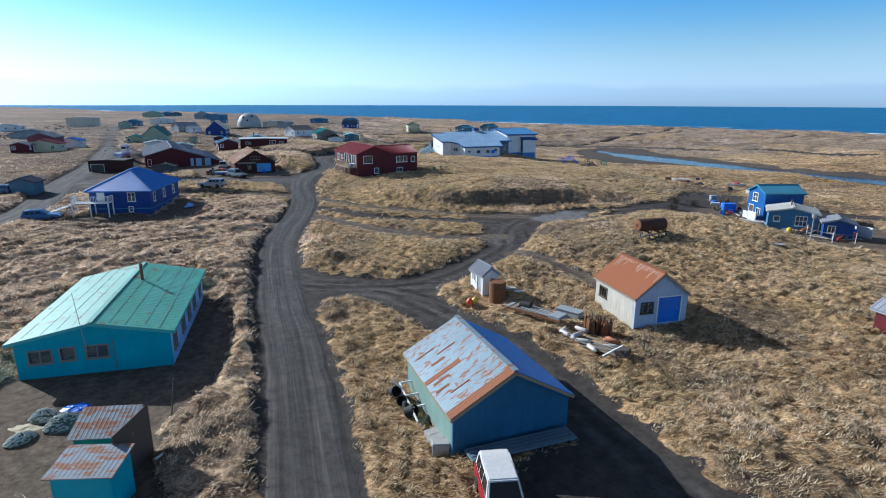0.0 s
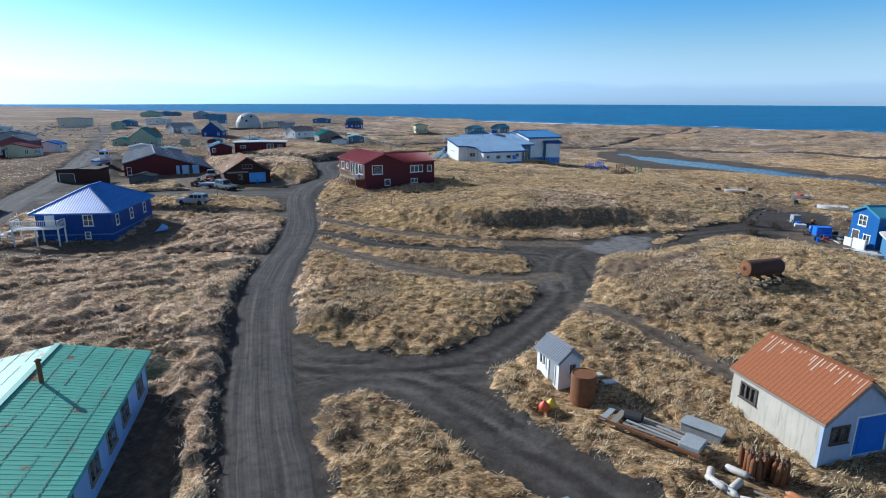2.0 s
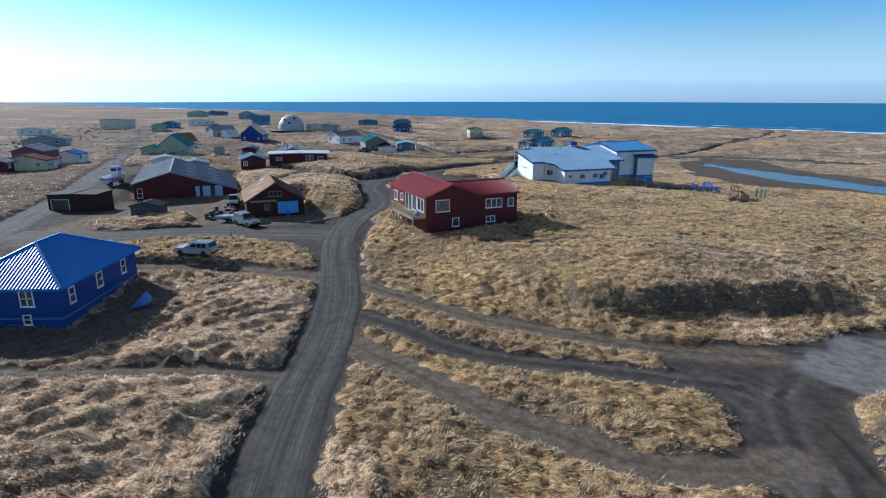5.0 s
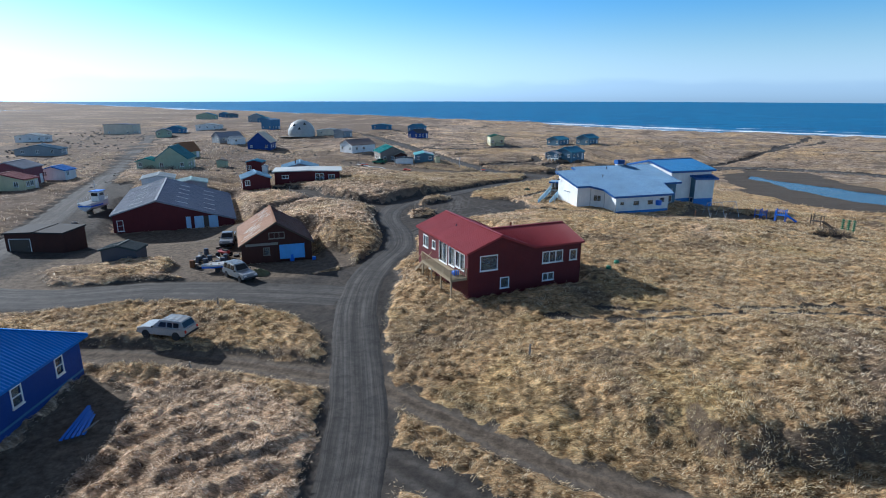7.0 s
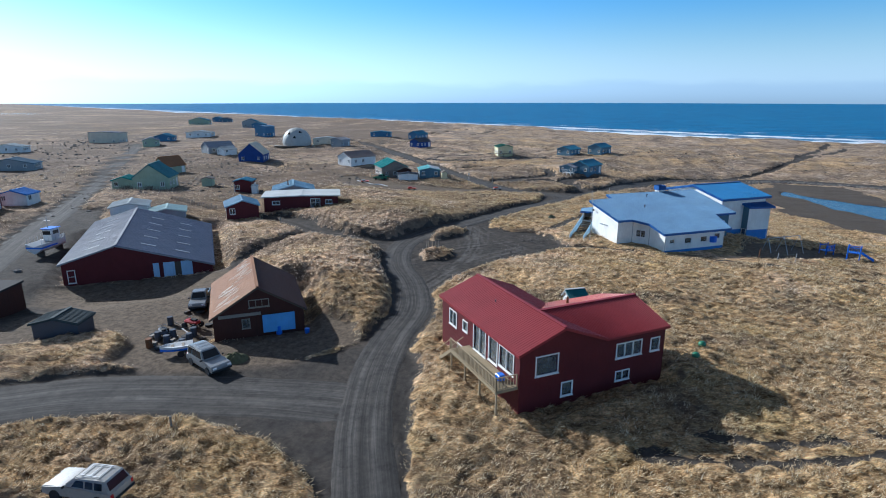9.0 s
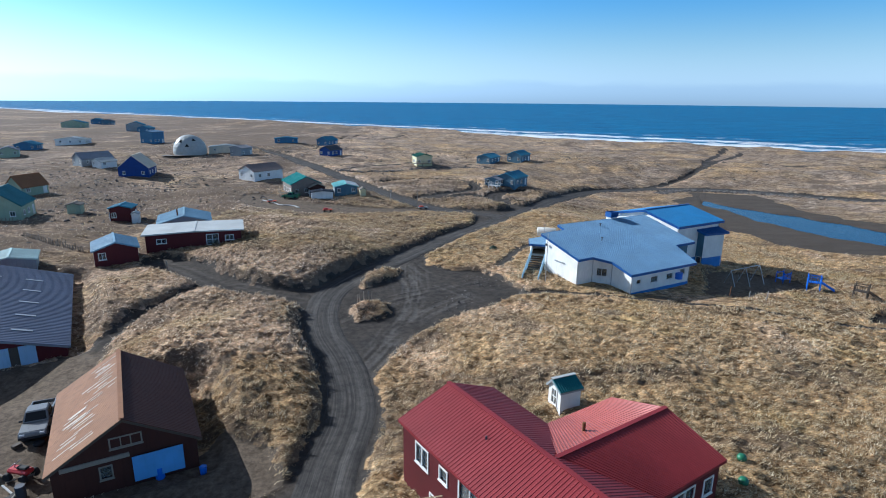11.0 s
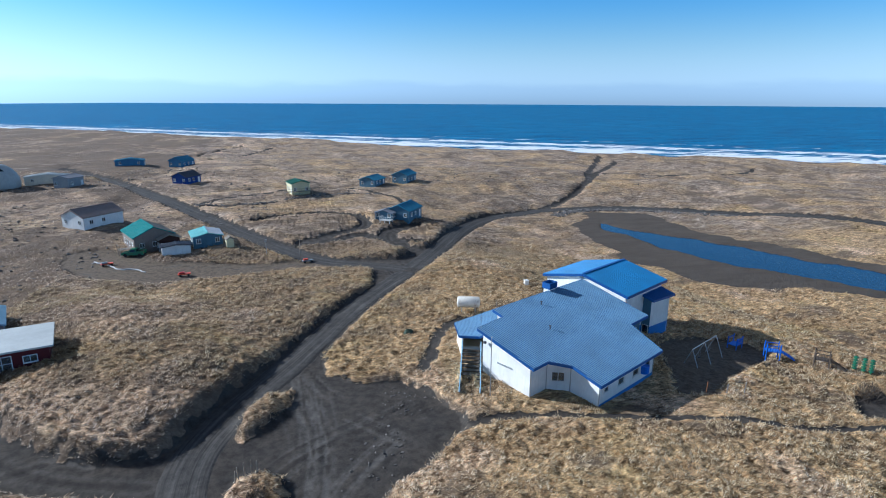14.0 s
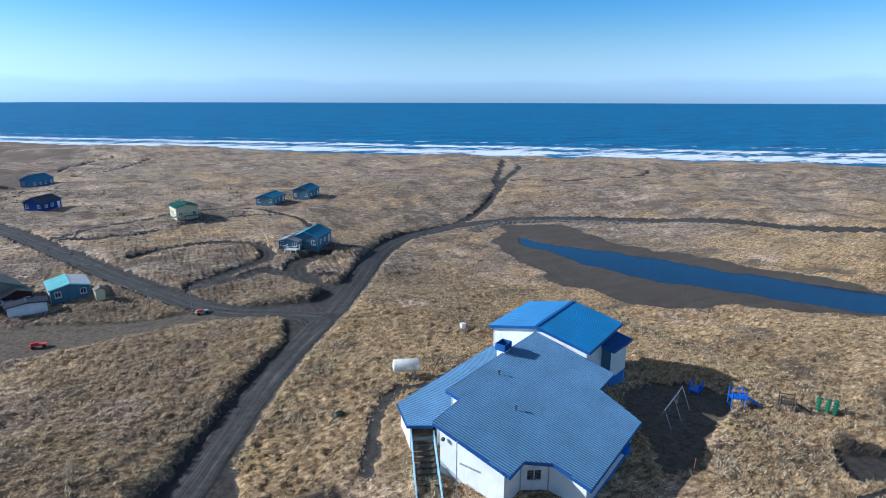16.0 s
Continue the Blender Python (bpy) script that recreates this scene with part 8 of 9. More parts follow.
for k in range(9):
    bm = bmesh.new()
    xx = -2.6 + 0.6 * k
    block(bm, xx, -0.72, 0.04, xx + random.uniform(0.12, 0.4), 0.72, 0.10, pose(0, 0, random.uniform(0, 0.05), random.uniform(-2, 2), random.uniform(-3, 3), random.uniform(-4, 4)))
    part("cross_board", bm, random.choice((M_WOOD, M_DARKWOOD, M_GREYWALL)), t)
for k in range(4):
    bm = bmesh.new()
    block(bm, -1.4 + 0.05 * k, -0.6 + 0.3 * k, 0.16, 2.2 + 0.2 * k, -0.42 + 0.3 * k, 0.2, pose(0, 0, 0, 0, 0, random.uniform(-6, 6)))
    part("loose_board", bm, M_GREYWALL if k % 2 else M_WOOD, t)
bm = bmesh.new()
block(bm, 1.5, -0.65, 0.12, 2.5, 0.55, 0.38, None, 0.03)
part("box", bm, M_GREYWALL, t)
bm = bmesh.new()
rod(bm, (-1.6, 0.2, 0.25), (-0.7, 0.3, 0.3), 0.3, 0.3, 12)
part("scrap", bm, M_BLACK, t)
bm = bmesh.new()
block(bm, -0.45, -1.0, 0.0, 0.45, 1.0, 0.5, None, 0.02)
block(bm, -0.5, -1.05, 0.5, 0.5, 1.05, 0.56, None, 0.01)
single("metal_chest", bm, M_GREYWALL, on(10.3, 40.1, 0, 48), "long pale grey metal chest in the grass", "chest")


def bottle(label, m, material, r=0.13, high=1.12, group="gas bottles"):
    t = thing("gas_bottle", label, "gas bottle", m, group)
    bm = bmesh.new()
    lathe(bm, [(r * 0.8, 0), (r, 0.05), (r, high * 0.80), (r * 0.75, high * 0.90), (r * 0.35, high * 0.94), (r * 0.35, high)], 14)
    part("cylinder", bm, material, t, smooth=True)
    bm = bmesh.new()
    rod(bm, (0, 0, high), (0, 0, high + 0.12), r * 0.3)
    part("valve", bm, M_DARKTIN, t)
    return t


first = bottle("rusted tall gas bottle standing in a cluster", on(11.0, 36.6), M_RUST)
k = 0
for i in range(6):
    for j in range(4):
        if i == j == 0 or (i, j) in ((2, 0), (5, 3), (5, 0)):
            continue
        px, py = 11.0 + 0.30 * i + random.uniform(-0.05, 0.05), 36.6 - 0.12 * i + 0.30 * j
        copy_thing(first, pose(px, py, ground_z(px, py), random.uniform(-5, 5), random.uniform(-5, 5), random.uniform(0, 90)))
white = bottle("pale gas bottle lying in the grass", pose(8.8, 36.4, ground_z(8.8, 36.4) + 0.25, 88, 0, 25), plain("dirty_white_steel", (0.50, 0.47, 0.42, 1), 0.55, 0, 0.4, 5), 0.17, 1.1, "fallen gas bottles")
for px, py, yaw in ((9.2, 36.0, 20), (9.6, 35.0, 65), (9.3, 37.0, -30), (10.3, 36.2, -50), (10.3, 34.2, 15), (11.3, 34.1, 80), (10.1, 37.2, 40)):
    copy_thing(white, pose(px, py, ground_z(px, py) + 0.2, 87, 0, yaw))
orange = bottle("orange gas bottle lying in the grass", pose(12.6, 34.6, ground_z(12.6, 34.6) + 0.25, 86, 0, -140), plain("orange_steel", (0.42, 0.16, 0.07, 1), 0.6, 0, 0.4, 5), 0.17, 1.1, "fallen gas bottles")
copy_thing(orange, pose(11.6, 35.0, ground_z(11.6, 35.0) + 0.25, 88, 0, 70))
t = thing("pallet_heap", "grey weathered boards and a broken pallet in the grass", "boards", on(11.2, 33.9, 0.12, -38))
for k in range(9):
    bm = bmesh.new()
    xx, yy = random.uniform(-0.4, 0.4), -0.6 + 0.16 * k
    block(bm, xx - 1.4, yy - 0.07, 0.05 * (k % 3), xx + 1.3, yy + 0.07, 0.05 * (k % 3) + 0.04, pose(0, 0, 0.1, random.uniform(-3, 3), random.uniform(-4, 4), random.uniform(-10, 10)))
    part("board", bm, M_WOOD, t)
bm = bmesh.new()
beam(bm, (0.6, -1.4, 0.15), (1.5, -0.2, 0.75), 0.1, 0.06)
part("white_plank", bm, M_TRIM, t)
bm = bmesh.new()
block(bm, 1.0, -0.5, 0.0, 1.9, 0.5, 0.45, None, 0.03)
part("crate", bm, M_DARKWOOD, t)
for px, py in ((2.7, 40.9), (14.0, 33.6)):
    bm = bmesh.new()
    rod(bm, (0, 0, -0.2), (0.05, 0, 0.8), 0.05, 0.04, 7)
    single("stake", bm, M_DARKWOOD, on(px, py), "thin dark wooden stake in the grass", "stake", "stakes")
for px, py in ((6.9, 45.2), (6.2, 46.0)):
    bm = bmesh.new()
    block(bm, -0.5, -0.2, 0.0, 0.5, 0.2, 0.1, pose(0, 0, 0.12, 4, 8, 25))
    single("board", bm, M_TRIM, on(px, py), "pale broken board in the grass", "board", "broken boards")

# rusted boiler on a timber cradle
t = thing("boiler_tank", "rusted horizontal tank on a broken timber cradle", "tank", on(23.7, 59.5, 0.0, 15))
bm = bmesh.new()
lathe(bm, [(0.2, -1.8), (0.64, -1.72), (0.70, -1.6), (0.70, 1.6), (0.64, 1.72), (0.2, 1.8)], 24, pose(0, 0, 1.3, 0, 90, 0))
part("drum", bm, plain("dark_rust", (0.075, 0.035, 0.022, 1), 0.85, 0.1, 0.45, 3), t, smooth=True)
bm = bmesh.new()
lathe(bm, [(0.60, -0.02), (0.62, 0.0), (0.3, 0.06)], 24, pose(-1.74, 0, 1.3, 0, -90, 0))
part("end_plate", bm, M_RUST, t)
for xx in (-1.7, -0.6, 0.6, 1.6):
    bm = bmesh.new()
    beam(bm, (xx, -0.95, -0.3), (xx, -0.45, 0.75), 0.12, 0.12)
    beam(bm, (xx, 0.95, -0.3), (xx, 0.45, 0.75), 0.12, 0.12)
    beam(bm, (xx, -1.0, 0.55), (xx, 1.0, 0.55), 0.12, 0.14)
    part("trestle", bm, M_DARKWOOD, t)
for k in range(4):
    bm = bmesh.new()
    beam(bm, (-2.4 + 0.2 * k, -1.2 - 0.1 * k, 0.1 + 0.15 * k), (-1.0 + 0.9 * k, -0.9, 0.2 + 0.1 * k), 0.1, 0.06)
    part("fallen_board", bm, M_WOOD, t)

# ---------------------------------------------------------------- junk beside the boarded shed, nets and sheds below the turquoise house
t = thing("trailer_wreck", "rusted boat trailer frame with pale rails beside the shed", "trailer", on(-1.6, 26.6, 0.35, 20))
for a, b in (((-0.5, -2.0, 0.0), (-0.4, 1.9, 0.35)), ((0.45, -2.0, 0.0), (0.4, 1.9, 0.35)), ((-0.5, -0.6, 0.1), (0.5, -0.6, 0.1)), ((-0.45, 0.6, 0.2), (0.45, 0.6, 0.2)), ((-0.4, 1.9, 0.35), (0.4, 1.9, 0.35)), ((-0.4, 1.2, 0.3), (-0.9, 1.5, 0.8))):
    bm = bmesh.new()
    beam(bm, a, b, 0.08, 0.1)
    part("rail", bm, M_TRIM if a[0] < 0 else M_RUST, t)
for xx in (-0.7, 0.7):
    tyre(t, xx, -0.3, 0.33, 0.2).location.z = -0.3
for px, py, s in ((-0.35, 23.2, 0.0), (-0.15, 22.6, 0.15), (-0.5, 23.9, -0.1)):
    bm = bmesh.new()
    block(bm, -0.45, -0.3, -0.1, 0.45, 0.3, 0.45 + s, None, 0.04)
    single("concrete_block", bm, M_CONCRETE, on(px, py, 0.0, random.uniform(0, 60)), "rough concrete block beside the shed", "block", "concrete blocks")
for px, py, yaw in ((-2.9, 27.9, 30), (-1.8, 25.7, 70), (-2.3, 26.8, -20)):
    bm = bmesh.new()
    lathe(bm, [(0.04, -0.30), (0.31, -0.30), (0.33, -0.26), (0.33, 0.26), (0.32, 0.30), (0.28, 0.30), (0.27, -0.15), (0.04, -0.15)], 18, pose(0, 0, 0.28, 62, 0, 0))
    single("tub", bm, M_BLACK, on(px, py, 0.05, yaw), "black open tub tipped over beside the shed", "tub", "black tubs")
for k in range(5):
    bm = bmesh.new()
    beam(bm, (-1.2, 0, 0.05), (1.2, random.uniform(-0.3, 0.3), random.uniform(0.1, 0.3)), 0.14, 0.05)
    px, py = -1.6 + 0.25 * k, 28.3 - 0.9 * k
    single("board", bm, random.choice((M_WOOD, M_DARKWOOD)), on(px, py, 0.08, random.uniform(60, 140)), "weathered loose board in the grass", "board", "loose boards")


def mono_shed(name, label, m, W, D, h0, h1, wall, roof):
    t = thing(name, label, "shed", m)
    for key, (mm, w, a, b) in {"F": (pose(0, 0, -0.5), W, h0, h0), "B": (pose(W, D, -0.5, 0, 0, 180), W, h1, h1), "R": (pose(W, 0.16, -0.5, 0, 0, 90), D - 0.32, h0, h1), "L": (pose(0, D - 0.16, -0.5, 0, 0, -90), D - 0.32, h1, h0)}.items():
        bm = wall_bm(w, a + 0.5, b + 0.5)
        bmesh.ops.transform(bm, matrix=mm, verts=bm.verts)
        part("wall", bm, wall, t)
    part("roof", sheet_roof((-0.2, D + 0.15, h1 + 0.05), (W + 0.2, D + 0.15, h1 + 0.05), (-0.2, -0.2, h0 + 0.0), (W + 0.2, -0.2, h0 + 0.0), 0.2, 0.006), roof, t)
    return t


M_SHEDTIN = tin("rusty_pale_tin", rgb("848c92"), amount=0.14, rough=0.7, metal=0.0, along=(0.75, 2.2, 2.0), rusts=(0.15, 0.06, 0.028))
mono_shed("shed", "small turquoise shed with a rusty pale tin roof", pose(-16.35, 17.75, 0.0, 0, 0, 3), 2.45, 1.7, 2.0, 2.2, M_TEALWALL, M_SHEDTIN)
mono_shed("shed", "lean-to turquoise shed with a rusty pale tin roof and dark side", pose(-17.3, 20.75, 0.0, 0, 0, 6), 2.5, 1.5, 1.85, 2.45, painted("green_turquoise_paint", rgb("1f8a7e"), 0.6), M_SHEDTIN)
bm = bmesh.new()
for a, b in (((-14.72, 20.2, -0.2), (-14.62, 22.6, 3.2)), ((-14.72, 20.0, -0.2), (-14.72, 20.0, 2.5))):
    beam(bm, a, b, 0.1, 0.1)
prism(bm, [(-14.74, 19.6), (-14.68, 19.6), (-14.56, 22.4), (-14.62, 22.4)], -0.3, 2.7)
single("board_screen", bm, M_DARKWOOD, pose(0, 0, 0.0), "dark board screen against the small sheds", "screen")


def heap(name, label, m, r, h, material, seed, category):
    """A slumped heap with an uneven surface."""
    bm = bmesh.new()
    rows = []
    rnd = random.Random(seed)
    for i in range(7):
        f = i / 6
        n = 18
        rows.append([bm.verts.new((r * (1 - f) * math.cos(2 * math.pi * k / n) * rnd.uniform(0.85, 1.15), r * 0.7 * (1 - f) * math.sin(2 * math.pi * k / n) * rnd.uniform(0.85, 1.15), h * (1 - (1 - f) ** 2) * rnd.uniform(0.8, 1.15) - 0.1)) for k in range(n)])
    for a, b in zip(rows, rows[1:]):
        for k in range(18):
            bm.faces.new((a[k], a[(k + 1) % 18], b[(k + 1) % 18], b[k]))
    return single(name, bm, material, m, label, category)


M_FLOAT = plain("weathered_cork_float", (0.50, 0.52, 0.46, 1), 0.8, 0, 0.35, 9)
for px, py, r, h, s in ((-22.0, 25.3, 0.8, 0.6, 1), (-20.5, 24.7, 1.05, 0.7, 2), (-21.9, 23.3, 0.8, 0.4, 3)):
    heap("fishing_net", "heaped dark fishing net with pale cork floats", on(px, py, 0.0, 20 * s), r, h, M_NET, s, "net")
    bm = bmesh.new()
    rnd = random.Random(50 + s)
    for k in range(200):
        a = rnd.uniform(0, 6.28)
        q = r * math.sqrt(rnd.uniform(0.0, 0.85))
        bmesh.ops.create_icosphere(bm, subdivisions=1, radius=rnd.uniform(0.035, 0.07), matrix=pose(q * math.cos(a), q * 0.7 * math.sin(a), h * (1 - (q / r) ** 2) - 0.02) @ Matrix.Diagonal((1.5, 1, 1, 1)))
    single("net_floats", bm, M_FLOAT, on(px, py, 0.0, 20 * s), "small pale floats strewn over a net heap", "floats", kind="stuff")
heap("tarpaulin", "crumpled blue tarpaulin beside the nets", on(-21.0, 26.4, 0, 10), 1.1, 0.22, M_BLUEP, 9, "tarpaulin")
heap("rope_pile", "slack pile of pale yellow rope and net", on(-22.4, 24.4, 0, 0), 1.3, 0.15, plain("rope", (0.5, 0.45, 0.30, 1), 0.9, 0, 0.4, 12), 10, "rope")
bm = bmesh.new()
beam(bm, (0, 0, -0.2), (0.3, 0.2, 2.2), 0.06, 0.06)
single("stake", bm, M_DARKWOOD, on(-15.2, 25.6), "leaning dark stake beside the turquoise house", "stake", "stakes")
bm = bmesh.new()
beam(bm, (-0.5, 0, 0.06), (0.5, 0.1, 0.1), 0.14, 0.04)
single("board", bm, M_TRIM, on(-13.6, 21.6, 0.05, 60), "pale loose board in the grass", "board", "loose boards")

# blue planks beside the blue house
t = thing("plank_stack", "bright blue planks lying beside the blue house", "planks", on(-40.2, 85.9, 0.15, 18))
for k in range(5):
    bm = bmesh.new()
    block(bm, -0.55 + 0.22 * k, -2.0 + 0.1 * k, 0.02 * (k % 2), -0.36 + 0.22 * k, 1.9 - 0.3 * k, 0.06 + 0.02 * (k % 2), pose(0, 0, 0.05, 2, 0, 2 * k - 4))
    part("plank", bm, M_BRIGHTBLUE, t)
bm = bmesh.new()
beam(bm, (0.5, -1.4, 0.1), (1.0, -0.3, 0.2), 0.12, 0.05)
part("pale_plank", bm, M_WOOD, t)

# ---------------------------------------------------------------- round the workshop
bm = bmesh.new()
lathe(bm, [(0.28, 0), (0.29, 0.05), (0.29, 0.85), (0.27, 0.88), (0.02, 0.88)], 16)
single("drum", bm, M_BLUEP, on(-38.9, 120.6), "blue plastic drum before the workshop", "drum")
bm = bmesh.new()
lathe(bm, [(0.2, 0), (0.24, 0.5), (0.25, 0.55)], 14)
single("bucket", bm, M_BLUEP, on(-36.2, 120.9), "blue bucket on the black sand", "bucket")
rnd = random.Random(4)
for k in range(40):
    px, py = rnd.uniform(-50.5, -45.3), rnd.uniform(115.5, 126)
    bm = bmesh.new()
    kind = k % 4
    if kind == 0:
        block(bm, -0.3, -0.2, 0, 0.3, 0.2, rnd.uniform(0.2, 0.5), None, 0.03)
        single("crate", bm, rnd.choice((M_WOOD, M_DARKWOOD, M_RUST)), on(px, py, 0, rnd.uniform(0, 90)), "battered wooden crate in the workshop yard", "crate", "yard crates")
    elif kind == 1:
        lathe(bm, [(0.28, 0), (0.29, 0.05), (0.29, 0.85), (0.27, 0.88), (0.02, 0.88)], 14)
        single("drum", bm, rnd.choice((M_RUST, M_DARKTIN, M_DARKTIN)), on(px, py), "old steel drum in the workshop yard", "drum", "yard drums")
    elif kind == 2:
        lathe(bm, [(0.2, -0.1), (0.36, -0.1), (0.38, 0), (0.36, 0.1), (0.2, 0.1)], 16)
        single("tyre", bm, M_BLACK, on(px, py, 0.12), "old car tyre lying in the workshop yard", "tyre", "yard tyres")
    else:
        beam(bm, (-0.8, 0, 0.08), (0.8, 0.2, rnd.uniform(0.15, 0.6)), 0.12, 0.05)
        single("board", bm, rnd.choice((M_WOOD, M_TRIM)), on(px, py, 0.02, rnd.uniform(0, 180)), "loose board in the workshop yard", "board", "yard boards")
heap("tarpaulin", "mossy green tarpaulin over a heap beside the workshop", on(-40.6, 114.6, 0, 20), 1.4, 0.7, plain("moss_cover", (0.12, 0.12, 0.06, 1), 0.9, 0, 0.5, 4), 21, "tarpaulin")

# ---------------------------------------------------------------- posts, poles and marks
for px, py, h in ((-11.0, 95.7, 0.95), (-39.9, 103.6, 1.0), (-36.6, 92.6, 0.6), (-80.7, 171.5, 1.4), (-56, 165.5, 1.4)):
    bm = bmesh.new()
    rod(bm, (0, 0, -0.2), (0.03, 0, h), 0.09, 0.075, 8)
    single("post", bm, M_WOOD, on(px, py), "short weathered post in the grass", "post", "grass posts")
for k, (px, py) in enumerate(((-27.9, 152.0), (-27.4, 152.2), (-26.9, 152.4), (-26.5, 152.3), (-28.2, 151.5))):
    bm = bmesh.new()
    rod(bm, (0, 0, -0.2), (0.05 * k - 0.1, 0.03, 1.15 + 0.1 * (k % 3)), 0.07, 0.05, 7)
    single("post", bm, M_WOOD, on(px, py), "pale upright post on the island of the gravel lot", "post", "island posts")


def cart(label, m, mats):
    t = thing("handcart", label, "cart", m)
    bm = bmesh.new()
    block(bm, -1.1, -0.4, 0.35, 1.1, 0.4, 0.55, None, 0.04)
    part("bed", bm, mats[0], t)
    bm = bmesh.new()
    block(bm, -0.9, -0.3, 0.55, 0.1, 0.3, 0.85, None, 0.06)
    part("load", bm, mats[1], t)
    for xx in (-0.7, 0.7):
        for yy in (-0.42, 0.42):
            bm = bmesh.new()
            lathe(bm, [(0.1, -0.05), (0.22, -0.05), (0.22, 0.05), (0.1, 0.05)], 12, pose(xx, yy, 0.22, 90, 0, 0))
            part("wheel", bm, M_BLACK, t)


cart("red and grey play train cart at the road fork", on(-17.6, 222.6, 0, 15), (M_GREYWALL, M_ORANGE))
bm = bmesh.new()
rnd = random.Random(77)
q = [Vector((-58.7, 232.4, 0)), Vector((-55.6, 229.4, 0)), Vector((-52.7, 225.2, 0)), Vector((-50.1, 224.5, 0)), Vector((-46.6, 221.3, 0))]
line = [a.lerp(b, k / 5) + Vector((rnd.uniform(-0.25, 0.25), rnd.uniform(-0.25, 0.25), 0)) for a, b in zip(q, q[1:]) for k in range(5)]
for a, b in zip(line, line[1:]):
    rod(bm, (a.x, a.y, ground_z(a.x, a.y) + 0.12), (b.x, b.y, ground_z(b.x, b.y) + 0.12), 0.13, 0.13, 7)
single("hose", bm, M_PLASTICW, Matrix(), "slack white hose lying across the brown yard", "hose")
cart("red play cart beside the dirt track", on(-40.3, 218.3, 0, 10), (M_ORANGE, M_RED))
cart("red play cart before the teal-roofed house", on(-55.5, 229.0, 0, 20), (M_ORANGE, M_GREYWALL))
bm = bmesh.new()
rod(bm, (0, 0, -0.3), (0, 0, 4.6), 0.09, 0.07, 10)
block(bm, -0.15, -0.12, 2.9, 0.15, 0.12, 3.3, None, 0.02)
single("utility_pole", bm, M_WOOD, on(-18.9, 224.8), "short grey utility pole at the road fork", "pole", "poles")
for px, py, h in ((-25.6, 229.6, 3.2), (42.6, 60.2, 3.4)):
    bm = bmesh.new()
    rod(bm, (0, 0, -0.3), (0, 0, h), 0.08, 0.06, 10)
    block(bm, -0.2, -0.15, h - 0.5, 0.2, 0.15, h, None, 0.02)
    single("utility_pole", bm, M_STEEL, on(px, py), "pale metal service pole with a meter box", "pole", "poles")
bm = bmesh.new()
block(bm, -0.35, -0.35, -0.1, 0.35, 0.35, 0.7, None, 0.03)
block(bm, -0.4, -0.4, 0.7, 0.4, 0.4, 0.78, None, 0.02)
single("service_box", bm, M_WHITE, on(18.2, 194.6), "small white service box in the grass", "box")
heap("scrap_machine", "dark green machine lying in the grass", on(-7.3, 177.8, 0, 20), 0.9, 0.6, plain("machine_green", (0.05, 0.08, 0.05, 1), 0.7, 0.1, 0.5, 5), 31, "machine")
bm = bmesh.new()
lathe(bm, [(0.12, 0), (0.30, 0.05), (0.3, 1.0), (0.12, 1.1)], 12)
single("gas_bottle", bm, M_PLASTICW, on(47.0, 71.0), "white gas bottle beside the low blue house", "gas bottle")

# ---------------------------------------------------------------- yard of the blue houses
t = thing("bin", "bright blue lidded bin on the sand", "bin", on(44.8, 83.3, 0, -10))
bm = bmesh.new()
block(bm, -0.9, -0.6, 0, 0.9, 0.6, 1.15, None, 0.08)
part("body", bm, M_BLUEP, t)
bm = bmesh.new()
block(bm, -0.95, -0.65, 1.15, 0.95, 0.65, 1.25, None, 0.04)
part("lid", bm, M_BLUEP, t)
for px, py, sx, sy, h, mm, lab in ((41.7, 72.4, 0.8, 0.45, 0.75, M_CONCRETE, "pale concrete block at the yard edge"), (43.1, 72.0, 0.7, 0.45, 0.7, M_CONCRETE, "grey concrete block at the yard edge"),
                                   (46.2, 70.9, 0.5, 0.5, 0.7, M_BLUEP, "blue tub beside the low blue house"), (45.2, 77.3, 0.10, 0.9, 1.25, M_PLASTICW, "white panel standing before the two-storey blue house"),
                                   (45.3, 79.2, 0.10, 0.6, 1.0, M_PLASTICW, "short white panel standing before the two-storey blue house"), (42.9, 81.6, 0.3, 0.3, 0.5, M_DARKTIN, "dark box on the sand"),
                                   (45.6, 90.2, 0.5, 0.5, 1.1, M_GREYWALL, "grey plastic water tank on the grass flat"), (45.0, 88.0, 0.7, 0.4, 0.4, M_PLASTICW, "white tub on the grass flat"),
                                   (53.6, 66.6, 0.1, 1.1, 1.4, M_PLASTICW, "white panel leaning in the yard"), (51.4, 66.0, 0.6, 0.6, 0.8, M_RED, "red box in the blue yard"), (52.6, 67.5, 0.5, 0.5, 0.9, M_BLUEP, "blue drum in the blue yard")):
    bm = bmesh.new()
    block(bm, -sx, -sy, -0.15, sx, sy, h, None, 0.06)
    single("yard_box", bm, mm, on(px, py, 0, random.uniform(-25, 25)), lab, "box", "yard boxes")
bm = bmesh.new()
bmesh.ops.create_icosphere(bm, subdivisions=2, radius=0.38, matrix=pose(0, 0, 0.3))
single("buoy", bm, M_YELLOW, on(45.4, 68.6), "round yellow buoy at the yard edge", "buoy", "fishing buoys", True)
for k in range(7):
    bm = bmesh.new()
    beam(bm, (-1.6, 0, 0.1), (1.6, 0.1, 0.12), 0.25, 0.06)
    px, py = 44.6 + 0.32 * k, 76.2 - 1.1 * k
    single("board", bm, random.choice((M_WOOD, M_TRIM, M_GREYWALL)), on(px, py, 0.05, -38 + random.uniform(-15, 15)), "pale board laid along the yard edge", "board", "yard edge boards")
